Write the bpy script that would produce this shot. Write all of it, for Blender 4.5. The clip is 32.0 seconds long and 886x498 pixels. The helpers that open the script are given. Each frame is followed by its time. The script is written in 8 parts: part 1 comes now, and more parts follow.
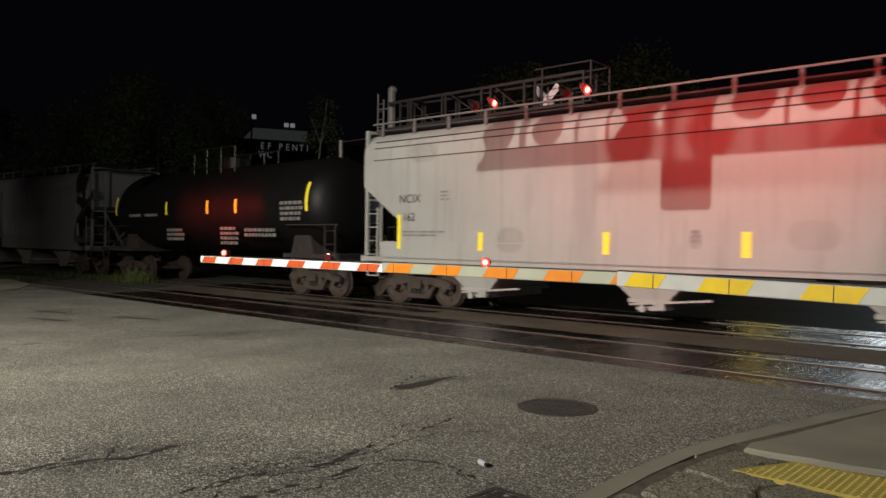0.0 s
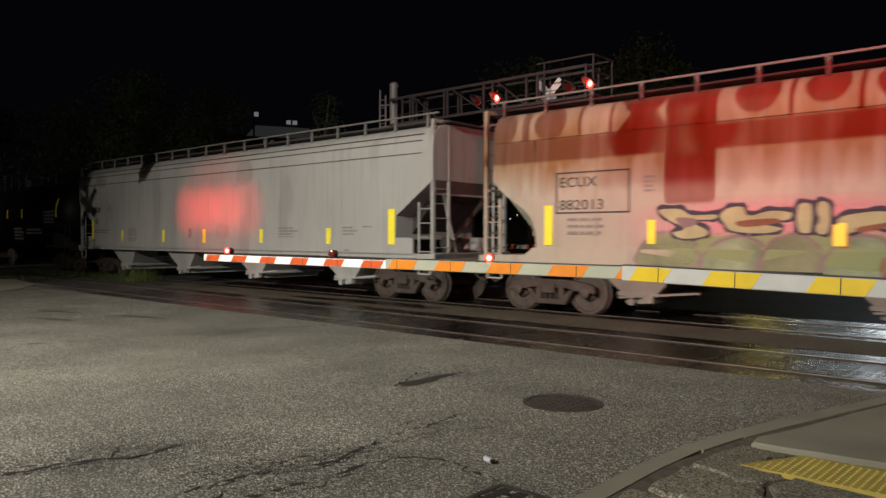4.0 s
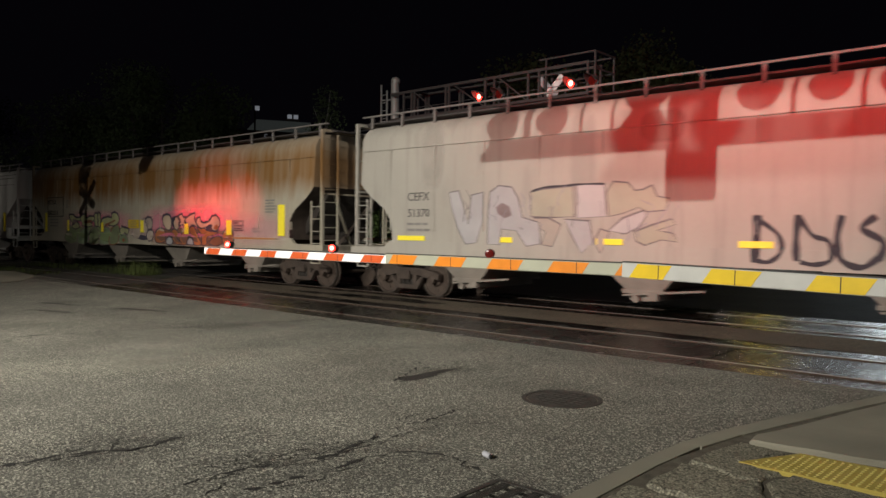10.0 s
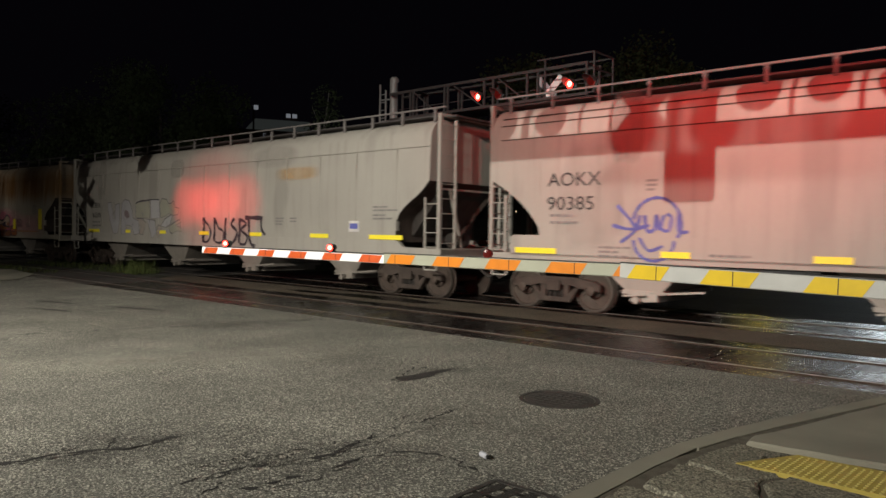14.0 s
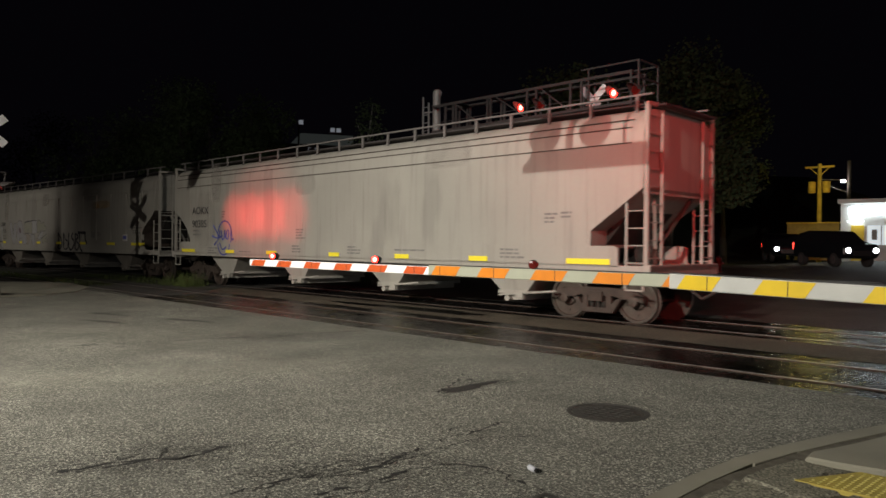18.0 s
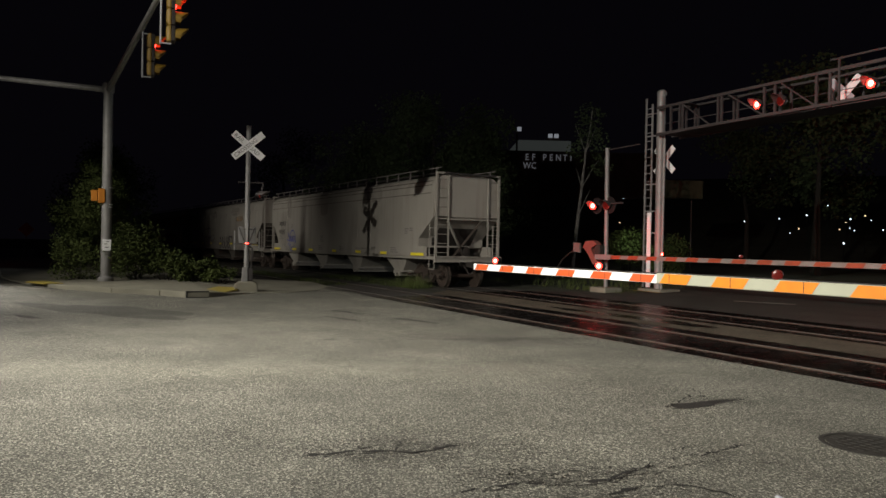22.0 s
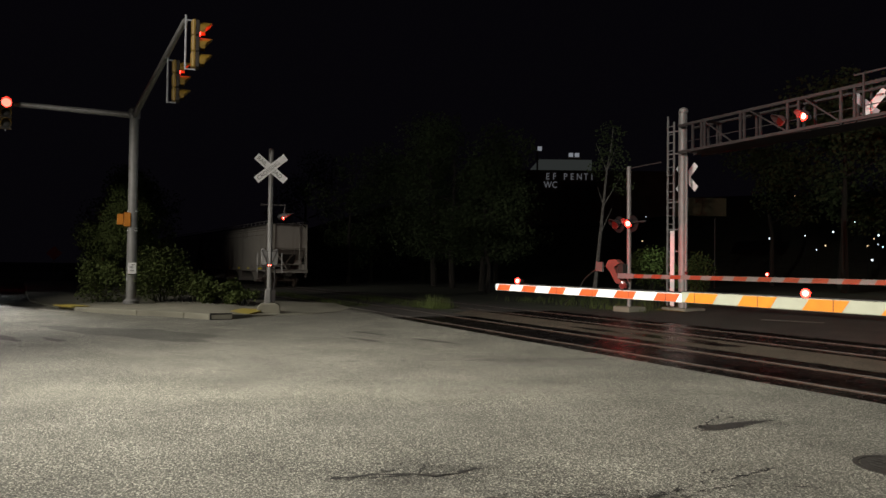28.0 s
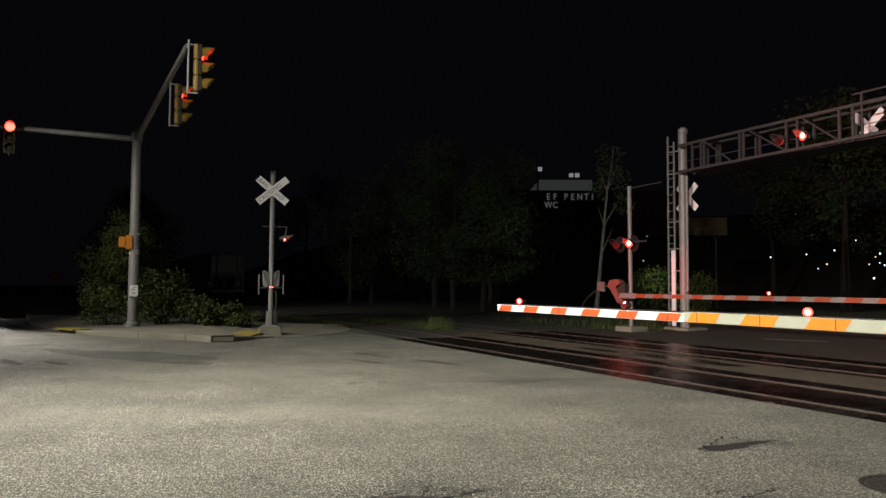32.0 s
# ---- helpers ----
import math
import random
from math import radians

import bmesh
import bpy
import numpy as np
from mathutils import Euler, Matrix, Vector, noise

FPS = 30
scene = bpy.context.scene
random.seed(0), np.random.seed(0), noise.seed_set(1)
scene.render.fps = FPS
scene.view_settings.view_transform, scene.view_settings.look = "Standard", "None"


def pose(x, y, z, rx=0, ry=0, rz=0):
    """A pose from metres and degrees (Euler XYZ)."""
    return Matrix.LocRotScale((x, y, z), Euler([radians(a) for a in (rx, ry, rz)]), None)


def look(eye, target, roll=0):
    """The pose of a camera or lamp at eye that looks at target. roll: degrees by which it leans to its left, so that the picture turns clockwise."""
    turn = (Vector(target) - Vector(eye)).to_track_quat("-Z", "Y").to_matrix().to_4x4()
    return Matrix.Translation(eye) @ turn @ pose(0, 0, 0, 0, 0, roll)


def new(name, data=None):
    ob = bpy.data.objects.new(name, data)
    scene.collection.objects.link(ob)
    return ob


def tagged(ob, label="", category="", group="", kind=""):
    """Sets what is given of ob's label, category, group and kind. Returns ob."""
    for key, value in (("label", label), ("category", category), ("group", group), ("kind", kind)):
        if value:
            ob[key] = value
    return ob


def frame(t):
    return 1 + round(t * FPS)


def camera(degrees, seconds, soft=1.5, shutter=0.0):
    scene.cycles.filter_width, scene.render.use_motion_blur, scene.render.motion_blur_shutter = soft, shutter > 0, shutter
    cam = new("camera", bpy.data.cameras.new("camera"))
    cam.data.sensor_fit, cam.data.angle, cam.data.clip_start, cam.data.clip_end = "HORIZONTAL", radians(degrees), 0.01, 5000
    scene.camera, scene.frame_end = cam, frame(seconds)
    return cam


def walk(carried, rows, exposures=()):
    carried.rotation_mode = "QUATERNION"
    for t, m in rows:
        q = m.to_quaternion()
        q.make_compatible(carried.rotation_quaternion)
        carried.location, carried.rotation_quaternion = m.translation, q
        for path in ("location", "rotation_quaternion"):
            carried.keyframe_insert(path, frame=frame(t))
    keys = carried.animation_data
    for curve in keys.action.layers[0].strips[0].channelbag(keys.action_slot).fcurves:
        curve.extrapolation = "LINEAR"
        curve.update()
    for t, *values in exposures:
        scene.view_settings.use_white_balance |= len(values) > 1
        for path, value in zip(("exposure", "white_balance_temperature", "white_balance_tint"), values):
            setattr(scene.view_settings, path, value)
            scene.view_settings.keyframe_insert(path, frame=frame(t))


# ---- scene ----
cam = camera(62.61, 32.0, soft=1.5, shutter=0.6)
PATH = [
    (0, pose(-0.054, 0.000, 1.584, 89.34, -0.72, 40.99)),
    (0.5, pose(-0.050, 0.010, 1.587, 89.30, -0.53, 41.05)),
    (1, pose(-0.069, 0.003, 1.588, 89.20, -0.59, 40.92)),
    (1.5, pose(-0.062, 0.015, 1.588, 89.09, -0.31, 40.91)),
    (2, pose(-0.060, 0.013, 1.589, 89.04, -0.14, 40.88)),
    (2.5, pose(-0.065, 0.013, 1.588, 89.04, -0.13, 40.96)),
    (3, pose(-0.071, 0.021, 1.586, 89.07, -0.11, 41.16)),
    (3.5, pose(-0.076, 0.024, 1.585, 89.08, -0.17, 41.23)),
    (5.5, pose(-0.074, 0.023, 1.586, 88.65, -0.09, 41.25)),
    (6, pose(-0.074, 0.023, 1.587, 88.63, -0.16, 41.23)),
    (6.5, pose(-0.070, 0.020, 1.585, 88.59, -0.33, 41.26)),
    (7, pose(-0.069, 0.023, 1.584, 88.55, -0.32, 41.27)),
    (7.5, pose(-0.077, 0.022, 1.583, 88.52, -0.42, 41.25)),
    (8, pose(-0.073, 0.015, 1.583, 88.52, -0.44, 41.23)),
    (8.5, pose(-0.071, 0.022, 1.583, 88.54, -0.40, 41.25)),
    (9, pose(-0.069, 0.019, 1.581, 88.65, -0.40, 41.25)),
    (9.5, pose(-0.074, 0.014, 1.581, 88.70, -0.56, 41.22)),
    (10, pose(-0.077, 0.020, 1.581, 88.67, -0.66, 41.27)),
    (10.5, pose(-0.078, 0.020, 1.580, 88.60, -0.70, 41.34)),
    (11, pose(-0.078, 0.020, 1.581, 88.58, -0.77, 41.35)),
    (11.5, pose(-0.073, 0.018, 1.579, 88.54, -0.73, 41.36)),
    (12, pose(-0.078, 0.021, 1.581, 88.58, -0.77, 41.35)),
    (12.5, pose(-0.082, 0.025, 1.582, 88.61, -0.72, 41.33)),
    (13, pose(-0.084, 0.024, 1.578, 88.66, -0.78, 41.26)),
    (13.5, pose(-0.083, 0.022, 1.578, 88.66, -0.89, 41.20)),
    (14, pose(-0.078, 0.025, 1.581, 88.67, -0.91, 41.14)),
    (14.5, pose(-0.078, 0.030, 1.582, 88.66, -0.90, 41.19)),
    (15, pose(-0.085, 0.023, 1.583, 88.65, -0.98, 41.29)),
    (15.5, pose(-0.092, 0.025, 1.579, 88.68, -0.97, 41.59)),
    (17.5, pose(-0.089, 0.027, 1.577, 89.39, -0.53, 43.30)),
    (18, pose(-0.106, 0.025, 1.575, 89.55, -0.51, 44.52)),
    (18.5, pose(-0.142, 0.031, 1.573, 89.60, -0.51, 46.74)),
    (19, pose(-0.149, 0.022, 1.572, 89.51, -0.56, 49.54)),
    (19.5, pose(-0.177, 0.014, 1.571, 89.53, -0.77, 52.31)),
    (20, pose(-0.190, -0.000, 1.575, 89.57, -0.92, 54.95)),
    (20.5, pose(-0.193, -0.010, 1.573, 89.76, -1.11, 57.31)),
    (21, pose(-0.202, -0.009, 1.573, 89.82, -1.15, 59.23)),
    (21.5, pose(-0.212, -0.015, 1.572, 89.76, -1.18, 60.42)),
    (22, pose(-0.206, -0.024, 1.574, 89.75, -1.14, 61.37)),
    (22.5, pose(-0.224, -0.019, 1.574, 89.79, -1.10, 61.91)),
    (23, pose(-0.226, -0.017, 1.574, 89.94, -1.03, 62.24)),
    (23.5, pose(-0.219, -0.017, 1.578, 90.28, -0.98, 62.41)),
    (24, pose(-0.220, -0.024, 1.579, 90.56, -0.93, 62.52)),
    (24.5, pose(-0.223, -0.017, 1.580, 90.74, -0.81, 62.64)),
    (25, pose(-0.219, -0.030, 1.580, 90.84, -0.81, 62.70)),
    (25.5, pose(-0.230, -0.012, 1.579, 90.87, -0.77, 62.83)),
    (27.5, pose(-0.223, -0.016, 1.580, 91.05, -0.65, 63.04)),
    (28, pose(-0.225, -0.021, 1.579, 91.31, -0.66, 63.05)),
    (28.5, pose(-0.230, -0.016, 1.585, 91.74, -0.67, 63.08)),
    (29, pose(-0.234, -0.011, 1.585, 92.19, -0.63, 63.10)),
    (29.5, pose(-0.237, -0.007, 1.584, 92.60, -0.59, 63.11)),
    (30, pose(-0.232, -0.014, 1.584, 92.90, -0.50, 63.18)),
    (30.5, pose(-0.233, -0.016, 1.583, 92.98, -0.46, 63.20)),
    (31, pose(-0.227, -0.012, 1.583, 93.01, -0.37, 63.24)),
    (31.5, pose(-0.218, -0.025, 1.584, 92.99, -0.33, 63.20)),
    (32, pose(-0.212, -0.035, 1.581, 92.94, -0.33, 63.15)),
]
walk(cam, PATH, exposures=[(0, 0.0), (18, 0.0), (22, 0.32), (26, 0.38), (30, 0.52), (32, 0.52)])

# ---- light ----
world = bpy.data.worlds.new("night_sky")
scene.world = world
world.use_nodes = True
wn = world.node_tree.nodes
wn["Background"].inputs[0].default_value = (0.0012, 0.001, 0.0016, 1)
wn["Background"].inputs[1].default_value = 1.0


def lamp(name, kind, place, target, power, colour, size=0.1, angle=60, blend=0.5):
    data = bpy.data.lights.new(name, kind)
    data.energy, data.color = power, colour
    if kind == "SPOT":
        data.spot_size, data.spot_blend, data.shadow_soft_size = radians(angle), blend, size
    elif kind == "AREA":
        data.size = size
    else:
        data.shadow_soft_size = size
    ob = new(name, data)
    ob.matrix_world = look(place, target)
    return ob


STREET = (-3.69, -15.64, 10.25)
WHITE = (1.0, 0.94, 0.84)
RED = (1.0, 0.045, 0.04)
lamp("street_light", "SPOT", STREET, (-9.48, 11.04, 1.6), 24600, WHITE, 0.08, 76, 1.0)
# Added fill lamps without fixtures; they brighten the road, corner and trees.
lamp("side_street_light", "SPOT", (-9.0, -8.0, 9.0), (-10.4, 6.8, 0.0), 8600, WHITE, 0.15, 65, 1.0)
lamp("side_street_light", "SPOT", (-24.0, -8.0, 9.0), (-23.0, 0.6, 0.0), 5200, WHITE, 0.25, 66, 1.0)
lamp("side_street_light", "SPOT", (-34.97, -11.04, 8.41), (-48.0, 17.0, 4.5), 3900, WHITE, 0.2, 50, 1.0)
# Added fill from the right, lifting the truss shadow on the cars.
lamp("shop_side_fill_light", "SPOT", (15.63, 4.6, 7.49), (-4.61, 12.42, 3.99), 1500, (1.0, 0.9, 0.86), 0.15, 36, 1.0)
# One more added fill, for the bushes behind the signal pole.
lamp("side_street_light", "SPOT", (-18.41, -9.2, 8.41), (-32.21, 2.39, 2.52), 4200, WHITE, 0.15, 31, 1.0)
lamp("headlight_beam", "SPOT", (-38.9, -5.2, 0.82), (-13.0, 1.4, -0.2), 11000, (1.0, 0.95, 0.86), 0.12, 14, 0.9)
lamp("flasher_beam", "SPOT", (-21.12, 5.98, 2.93), (-20.3, 12.42, 2.3), 560, RED, 0.1, 44, 1.0)
for aim, power in ((-22.0, 1700), (-20.9, 2300), (-19.8, 2200), (-18.7, 1500)):
    lamp("flasher_beam", "SPOT", (-21.12, 5.98, 2.93), (aim, 12.42, 2.4), power, RED, 0.1, 17, 1.0)
lamp("flasher_beam", "SPOT", (-3.87, 3.59, 5.92), (-47.85, 12.42, 1.97), 450, RED, 0.1, 10, 1.0)
lamp("flasher_beam", "SPOT", (-1.48, 3.59, 5.92), (-4.6, 12.42, 5.6), 4600, RED, 0.1, 70, 1.0)
lamp("flasher_beam", "SPOT", (-20.6, 17.4, 3.2), (-14.0, 9.0, 0.3), 8, RED, 0.1, 90, 0.8)
lamp("flasher_glow", "POINT", (-14.6, 18.5, 6.2), (0, 0, 0), 3.5, RED, 0.15)

# ---- materials ----


def material(name, base, rough=0.6, metal=0.0, vary=0.25, scale=3.0, fine=60.0, bump=0.15, streak=0.0, streak_colour=(0.1, 0.05, 0.02), object_random=0.0, spec=0.5):
    """Principled surface with variation at two scales, fine relief and optional streaks running down."""
    m = bpy.data.materials.new(name)
    m.use_nodes = True
    n, ln = m.node_tree.nodes, m.node_tree.links
    b = n["Principled BSDF"]
    co = n.new("ShaderNodeTexCoord")
    big, small = n.new("ShaderNodeTexNoise"), n.new("ShaderNodeTexNoise")
    big.inputs["Scale"].default_value, big.inputs["Detail"].default_value = scale, 5
    small.inputs["Scale"].default_value, small.inputs["Detail"].default_value = fine, 3
    for k in (big, small):
        ln.new(co.outputs["Object"], k.inputs["Vector"])
    mix = n.new("ShaderNodeMix")
    mix.data_type = "RGBA"
    mix.inputs[6].default_value = (*[c * (1 - vary) for c in base], 1)
    mix.inputs[7].default_value = (*[min(1, c * (1 + vary)) for c in base], 1)
    add = n.new("ShaderNodeMath")
    add.operation = "MULTIPLY_ADD"
    add.inputs[1].default_value = 0.35
    ln.new(small.outputs["Fac"], add.inputs[0])
    sc = n.new("ShaderNodeMath")
    sc.operation = "MULTIPLY_ADD"
    sc.inputs[1].default_value, sc.inputs[2].default_value = 1.6, -0.5
    ln.new(big.outputs["Fac"], sc.inputs[0])
    ln.new(sc.outputs[0], add.inputs[2])
    ln.new(add.outputs[0], mix.inputs[0])
    last = mix.outputs[2]
    if streak > 0:
        mp = n.new("ShaderNodeMapping")
        mp.inputs["Scale"].default_value = (5.0, 5.0, 0.35)
        st = n.new("ShaderNodeTexNoise")
        st.inputs["Scale"].default_value, st.inputs["Detail"].default_value = 1.0, 6
        rp = n.new("ShaderNodeValToRGB")
        rp.color_ramp.elements[0].position, rp.color_ramp.elements[1].position = 0.52, 0.78
        rp.color_ramp.elements[1].color = (streak, streak, streak, 1)
        sm = n.new("ShaderNodeMix")
        sm.data_type = "RGBA"
        sm.inputs[7].default_value = (*streak_colour, 1)
        ln.new(co.outputs["Object"], mp.inputs[0])
        ln.new(mp.outputs[0], st.inputs["Vector"])
        ln.new(st.outputs["Fac"], rp.inputs[0])
        ln.new(rp.outputs[0], sm.inputs[0])
        ln.new(last, sm.inputs[6])
        last = sm.outputs[2]
    if object_random > 0:
        info = n.new("ShaderNodeObjectInfo")
        mr = n.new("ShaderNodeMapRange")
        mr.inputs[3].default_value, mr.inputs[4].default_value = 1 - object_random, 1 + object_random
        hs = n.new("ShaderNodeHueSaturation")
        ln.new(info.outputs["Random"], mr.inputs[0])
        ln.new(mr.outputs[0], hs.inputs["Value"])
        ln.new(last, hs.inputs["Color"])
        last = hs.outputs[0]
    ln.new(last, b.inputs["Base Color"])
    b.inputs["Roughness"].default_value, b.inputs["Metallic"].default_value = rough, metal
    b.inputs["Specular IOR Level"].default_value = spec
    if bump > 0:
        bp = n.new("ShaderNodeBump")
        bp.inputs["Strength"].default_value, bp.inputs["Distance"].default_value = bump, 0.02
        ln.new(small.outputs["Fac"], bp.inputs["Height"])
        ln.new(bp.outputs[0], b.inputs["Normal"])
    return m


def glow(name, colour, strength):
    m = bpy.data.materials.new(name)
    m.use_nodes = True
    b = m.node_tree.nodes["Principled BSDF"]
    b.inputs["Base Color"].default_value = (*[0.5 * c for c in colour], 1)
    b.inputs["Emission Color"].default_value = (*colour, 1)
    b.inputs["Emission Strength"].default_value = strength
    return m


def asphalt(name, base, speck, wet=0.0):
    """Worn asphalt: light stones in dark binder, stains at metre scale."""
    m = material(name, base, 0.85, vary=0.34, scale=0.9, fine=140, bump=0.0)
    n, ln = m.node_tree.nodes, m.node_tree.links
    b = n["Principled BSDF"]
    co = n.new("ShaderNodeTexCoord")
    vor, vor2 = n.new("ShaderNodeTexVoronoi"), n.new("ShaderNodeTexNoise")
    vor.inputs["Scale"].default_value = 94
    vor2.inputs["Scale"].default_value, vor2.inputs["Detail"].default_value = 50, 6
    ln.new(co.outputs["Object"], vor.inputs["Vector"])
    ln.new(co.outputs["Object"], vor2.inputs["Vector"])
    old = b.inputs["Base Color"].links[0].from_socket
    rp = n.new("ShaderNodeValToRGB")
    rp.color_ramp.elements[0].position, rp.color_ramp.elements[0].color = 0.15, (0.4, 0.4, 0.4, 1)
    rp.color_ramp.elements[1].position, rp.color_ramp.elements[1].color = 1.0, (speck, speck, speck * 0.97, 1)
    mid = rp.color_ramp.elements.new(0.68)
    mid.color = (0.86, 0.86, 0.86, 1)
    sep = n.new("ShaderNodeSeparateColor")
    ln.new(vor.outputs["Color"], sep.inputs[0])
    ln.new(sep.outputs[0], rp.inputs[0])
    mul = n.new("ShaderNodeMix")
    mul.data_type, mul.blend_type = "RGBA", "MULTIPLY"
    patch = n.new("ShaderNodeTexNoise")
    patch.inputs["Scale"].default_value, patch.inputs["Detail"].default_value = 0.55, 4
    bare = n.new("ShaderNodeMapRange")
    bare.inputs[1].default_value, bare.inputs[2].default_value = 0.36, 0.6
    bare.inputs[3].default_value, bare.inputs[4].default_value = 0.75, 1.0
    ln.new(co.outputs["Object"], patch.inputs["Vector"])
    ln.new(patch.outputs["Fac"], bare.inputs[0])
    ln.new(bare.outputs[0], mul.inputs[0])
    ln.new(old, mul.inputs[6])
    ln.new(rp.outputs[0], mul.inputs[7])
    pits = n.new("ShaderNodeValToRGB")
    pits.color_ramp.elements[0].position, pits.color_ramp.elements[0].color = 0.37, (0.3, 0.3, 0.3, 1)
    pits.color_ramp.elements[1].position, pits.color_ramp.elements[1].color = 0.47, (1, 1, 1, 1)
    ln.new(vor2.outputs["Fac"], pits.inputs[0])
    mul2 = n.new("ShaderNodeMix")
    mul2.data_type, mul2.blend_type = "RGBA", "MULTIPLY"
    mul2.inputs[0].default_value = 1
    ln.new(mul.outputs[2], mul2.inputs[6])
    ln.new(pits.outputs[0], mul2.inputs[7])
    ln.new(mul2.outputs[2], b.inputs["Base Color"])
    add = n.new("ShaderNodeMath")
    ln.new(sep.outputs[0], add.inputs[0])
    ln.new(vor2.outputs["Fac"], add.inputs[1])
    bp = n.new("ShaderNodeBump")
    bp.inputs["Strength"].default_value, bp.inputs["Distance"].default_value = 0.85, 0.013
    ln.new(add.outputs[0], bp.inputs["Height"])
    ln.new(bp.outputs[0], b.inputs["Normal"])
    b.inputs["Roughness"].default_value = 0.8 - wet
    b.inputs["Specular IOR Level"].default_value = 0.25
    return m


ASPHALT = asphalt("worn_asphalt", (0.2, 0.197, 0.168), 3.1)
ASPHALT_WORN = asphalt("smooth_worn_asphalt", (0.15, 0.148, 0.125), 1.5)
ASPHALT_STRIP = asphalt("brown_stained_asphalt", (0.15, 0.122, 0.09), 1.6)
CRACK_DARK = material("dirt_filled_crack", (0.012, 0.011, 0.009), 0.9, vary=0.4, scale=6, fine=60, bump=0.4)
ASPHALT_FAR = asphalt("damp_asphalt", (0.085, 0.076, 0.066), 1.5, 0.1)
SOIL = material("dark_soil_and_weeds", (0.035, 0.038, 0.02), 0.95, vary=0.5, scale=0.6, fine=25, bump=0.6)
CONCRETE = material("weathered_concrete", (0.2, 0.191, 0.147), 0.9, vary=0.25, scale=1.2, fine=120, bump=0.25)
CONCRETE_OLD = asphalt("crumbling_concrete", (0.262, 0.25, 0.192), 1.5)
DIRT = material("grit_and_dirt", (0.085, 0.076, 0.055), 0.95, vary=0.5, scale=9, fine=90, bump=0.6)
TACTILE = material("yellow_tactile_plastic", (0.34, 0.27, 0.05), 0.6, vary=0.25, scale=5, fine=80, bump=0.1)
RUBBER = material("wet_black_crossing_rubber", (0.009, 0.0075, 0.007), 0.32, vary=0.5, scale=2.2, fine=35, bump=0.3, object_random=0.3, spec=0.13)
_n, _l = RUBBER.node_tree.nodes, RUBBER.node_tree.links
film, film_co, film_range = _n.new("ShaderNodeTexNoise"), _n.new("ShaderNodeTexCoord"), _n.new("ShaderNodeMapRange")
film.inputs["Scale"].default_value, film.inputs["Detail"].default_value = 1.4, 4
film_range.inputs[1].default_value, film_range.inputs[2].default_value = 0.4, 0.62
film_range.inputs[3].default_value, film_range.inputs[4].default_value = 0.12, 0.3
_l.new(film_co.outputs["Object"], film.inputs["Vector"])
_l.new(film.outputs["Fac"], film_range.inputs[0])
_l.new(film_range.outputs[0], _n["Principled BSDF"].inputs["Roughness"])
RAIL_TOP = material("polished_rail_steel", (0.55, 0.54, 0.52), 0.3, 0.9, vary=0.2, scale=2, fine=50, bump=0.05)
RAIL_SIDE = material("rusty_rail_web", (0.06, 0.035, 0.022), 0.8, 0.2)
TAR = material("black_patching_tar", (0.022, 0.02, 0.018), 0.7, vary=0.4, scale=6, fine=60, bump=0.4)
IRON = material("cast_iron", (0.036, 0.034, 0.03), 0.65, 0.15, vary=0.4, scale=8, fine=60, bump=0.4)
GALV = material("galvanised_steel", (0.25, 0.247, 0.24), 0.55, 0.25, vary=0.18, scale=4, fine=40, bump=0.1)
GALV_DIM = material("dark_grey_steel", (0.055, 0.049, 0.048), 0.6, 0.2, vary=0.25, scale=4, fine=40, bump=0.15)
BLACK = material("black_enamel", (0.012, 0.012, 0.012), 0.5, vary=0.3, scale=4, fine=50, bump=0.08)
WHITE_ARM = material("scuffed_white_arm", (0.42, 0.425, 0.4), 0.5, vary=0.1, scale=5, fine=90, bump=0.05)
WHITE_DIM = material("dimmed_white_surface", (0.34, 0.35, 0.38), 0.6, vary=0.15, scale=5, fine=60, bump=0.05)
WHITE_SHEET = material("white_reflective_sheeting", (0.83, 0.84, 0.84), 0.45, vary=0.05, scale=6, fine=120, bump=0.04)
WHITE_OLD = material("aged_greenish_white_sheeting", (0.32, 0.33, 0.255), 0.5, vary=0.08, scale=5, fine=90, bump=0.05)
RED_SHEET = material("red_orange_sheeting", (0.52, 0.085, 0.018), 0.45, vary=0.12, scale=7, fine=120, bump=0.04)
ORANGE_SHEET = material("faded_orange_sheeting", (0.6, 0.19, 0.01), 0.45, vary=0.12, scale=7, fine=120, bump=0.04)
YELLOW_SHEET = material("yellow_sheeting", (0.62, 0.43, 0.004), 0.45, vary=0.1, scale=7, fine=120, bump=0.04)
YELLOW_TAPE = material("yellow_reflective_tape", (0.95, 0.8, 0.05), 0.4, vary=0.05, scale=8, fine=90, bump=0.02)
YELLOW_PAINT = material("yellow_signal_enamel", (0.2, 0.12, 0.014), 0.5, vary=0.2, scale=5, fine=60, bump=0.05)
ORANGE_BOX = material("orange_button_box", (0.55, 0.2, 0.02), 0.5, vary=0.2)
LENS_RED = glow("lit_red_lens", (1.0, 0.02, 0.012), 10.0)
LENS_HOT = glow("lit_red_lens_core", (1.0, 0.33, 0.25), 6.0)
LENS_DARK = material("unlit_red_glass", (0.09, 0.008, 0.006), 0.2, vary=0.2, bump=0)
RED_SKIN = material("dull_red_metal", (0.2, 0.075, 0.06), 0.6, vary=0.2)
GRIME_AND_SHADE = material("black_dust_and_recess_shade", (0.028, 0.023, 0.019), 0.85, vary=0.5, scale=4, fine=40, bump=0.3)
STEEL_AND_SHADE = material("dusty_steel_and_recess_shade", (0.06, 0.045, 0.036), 0.75, 0.2, vary=0.45, scale=4, fine=35, bump=0.35)
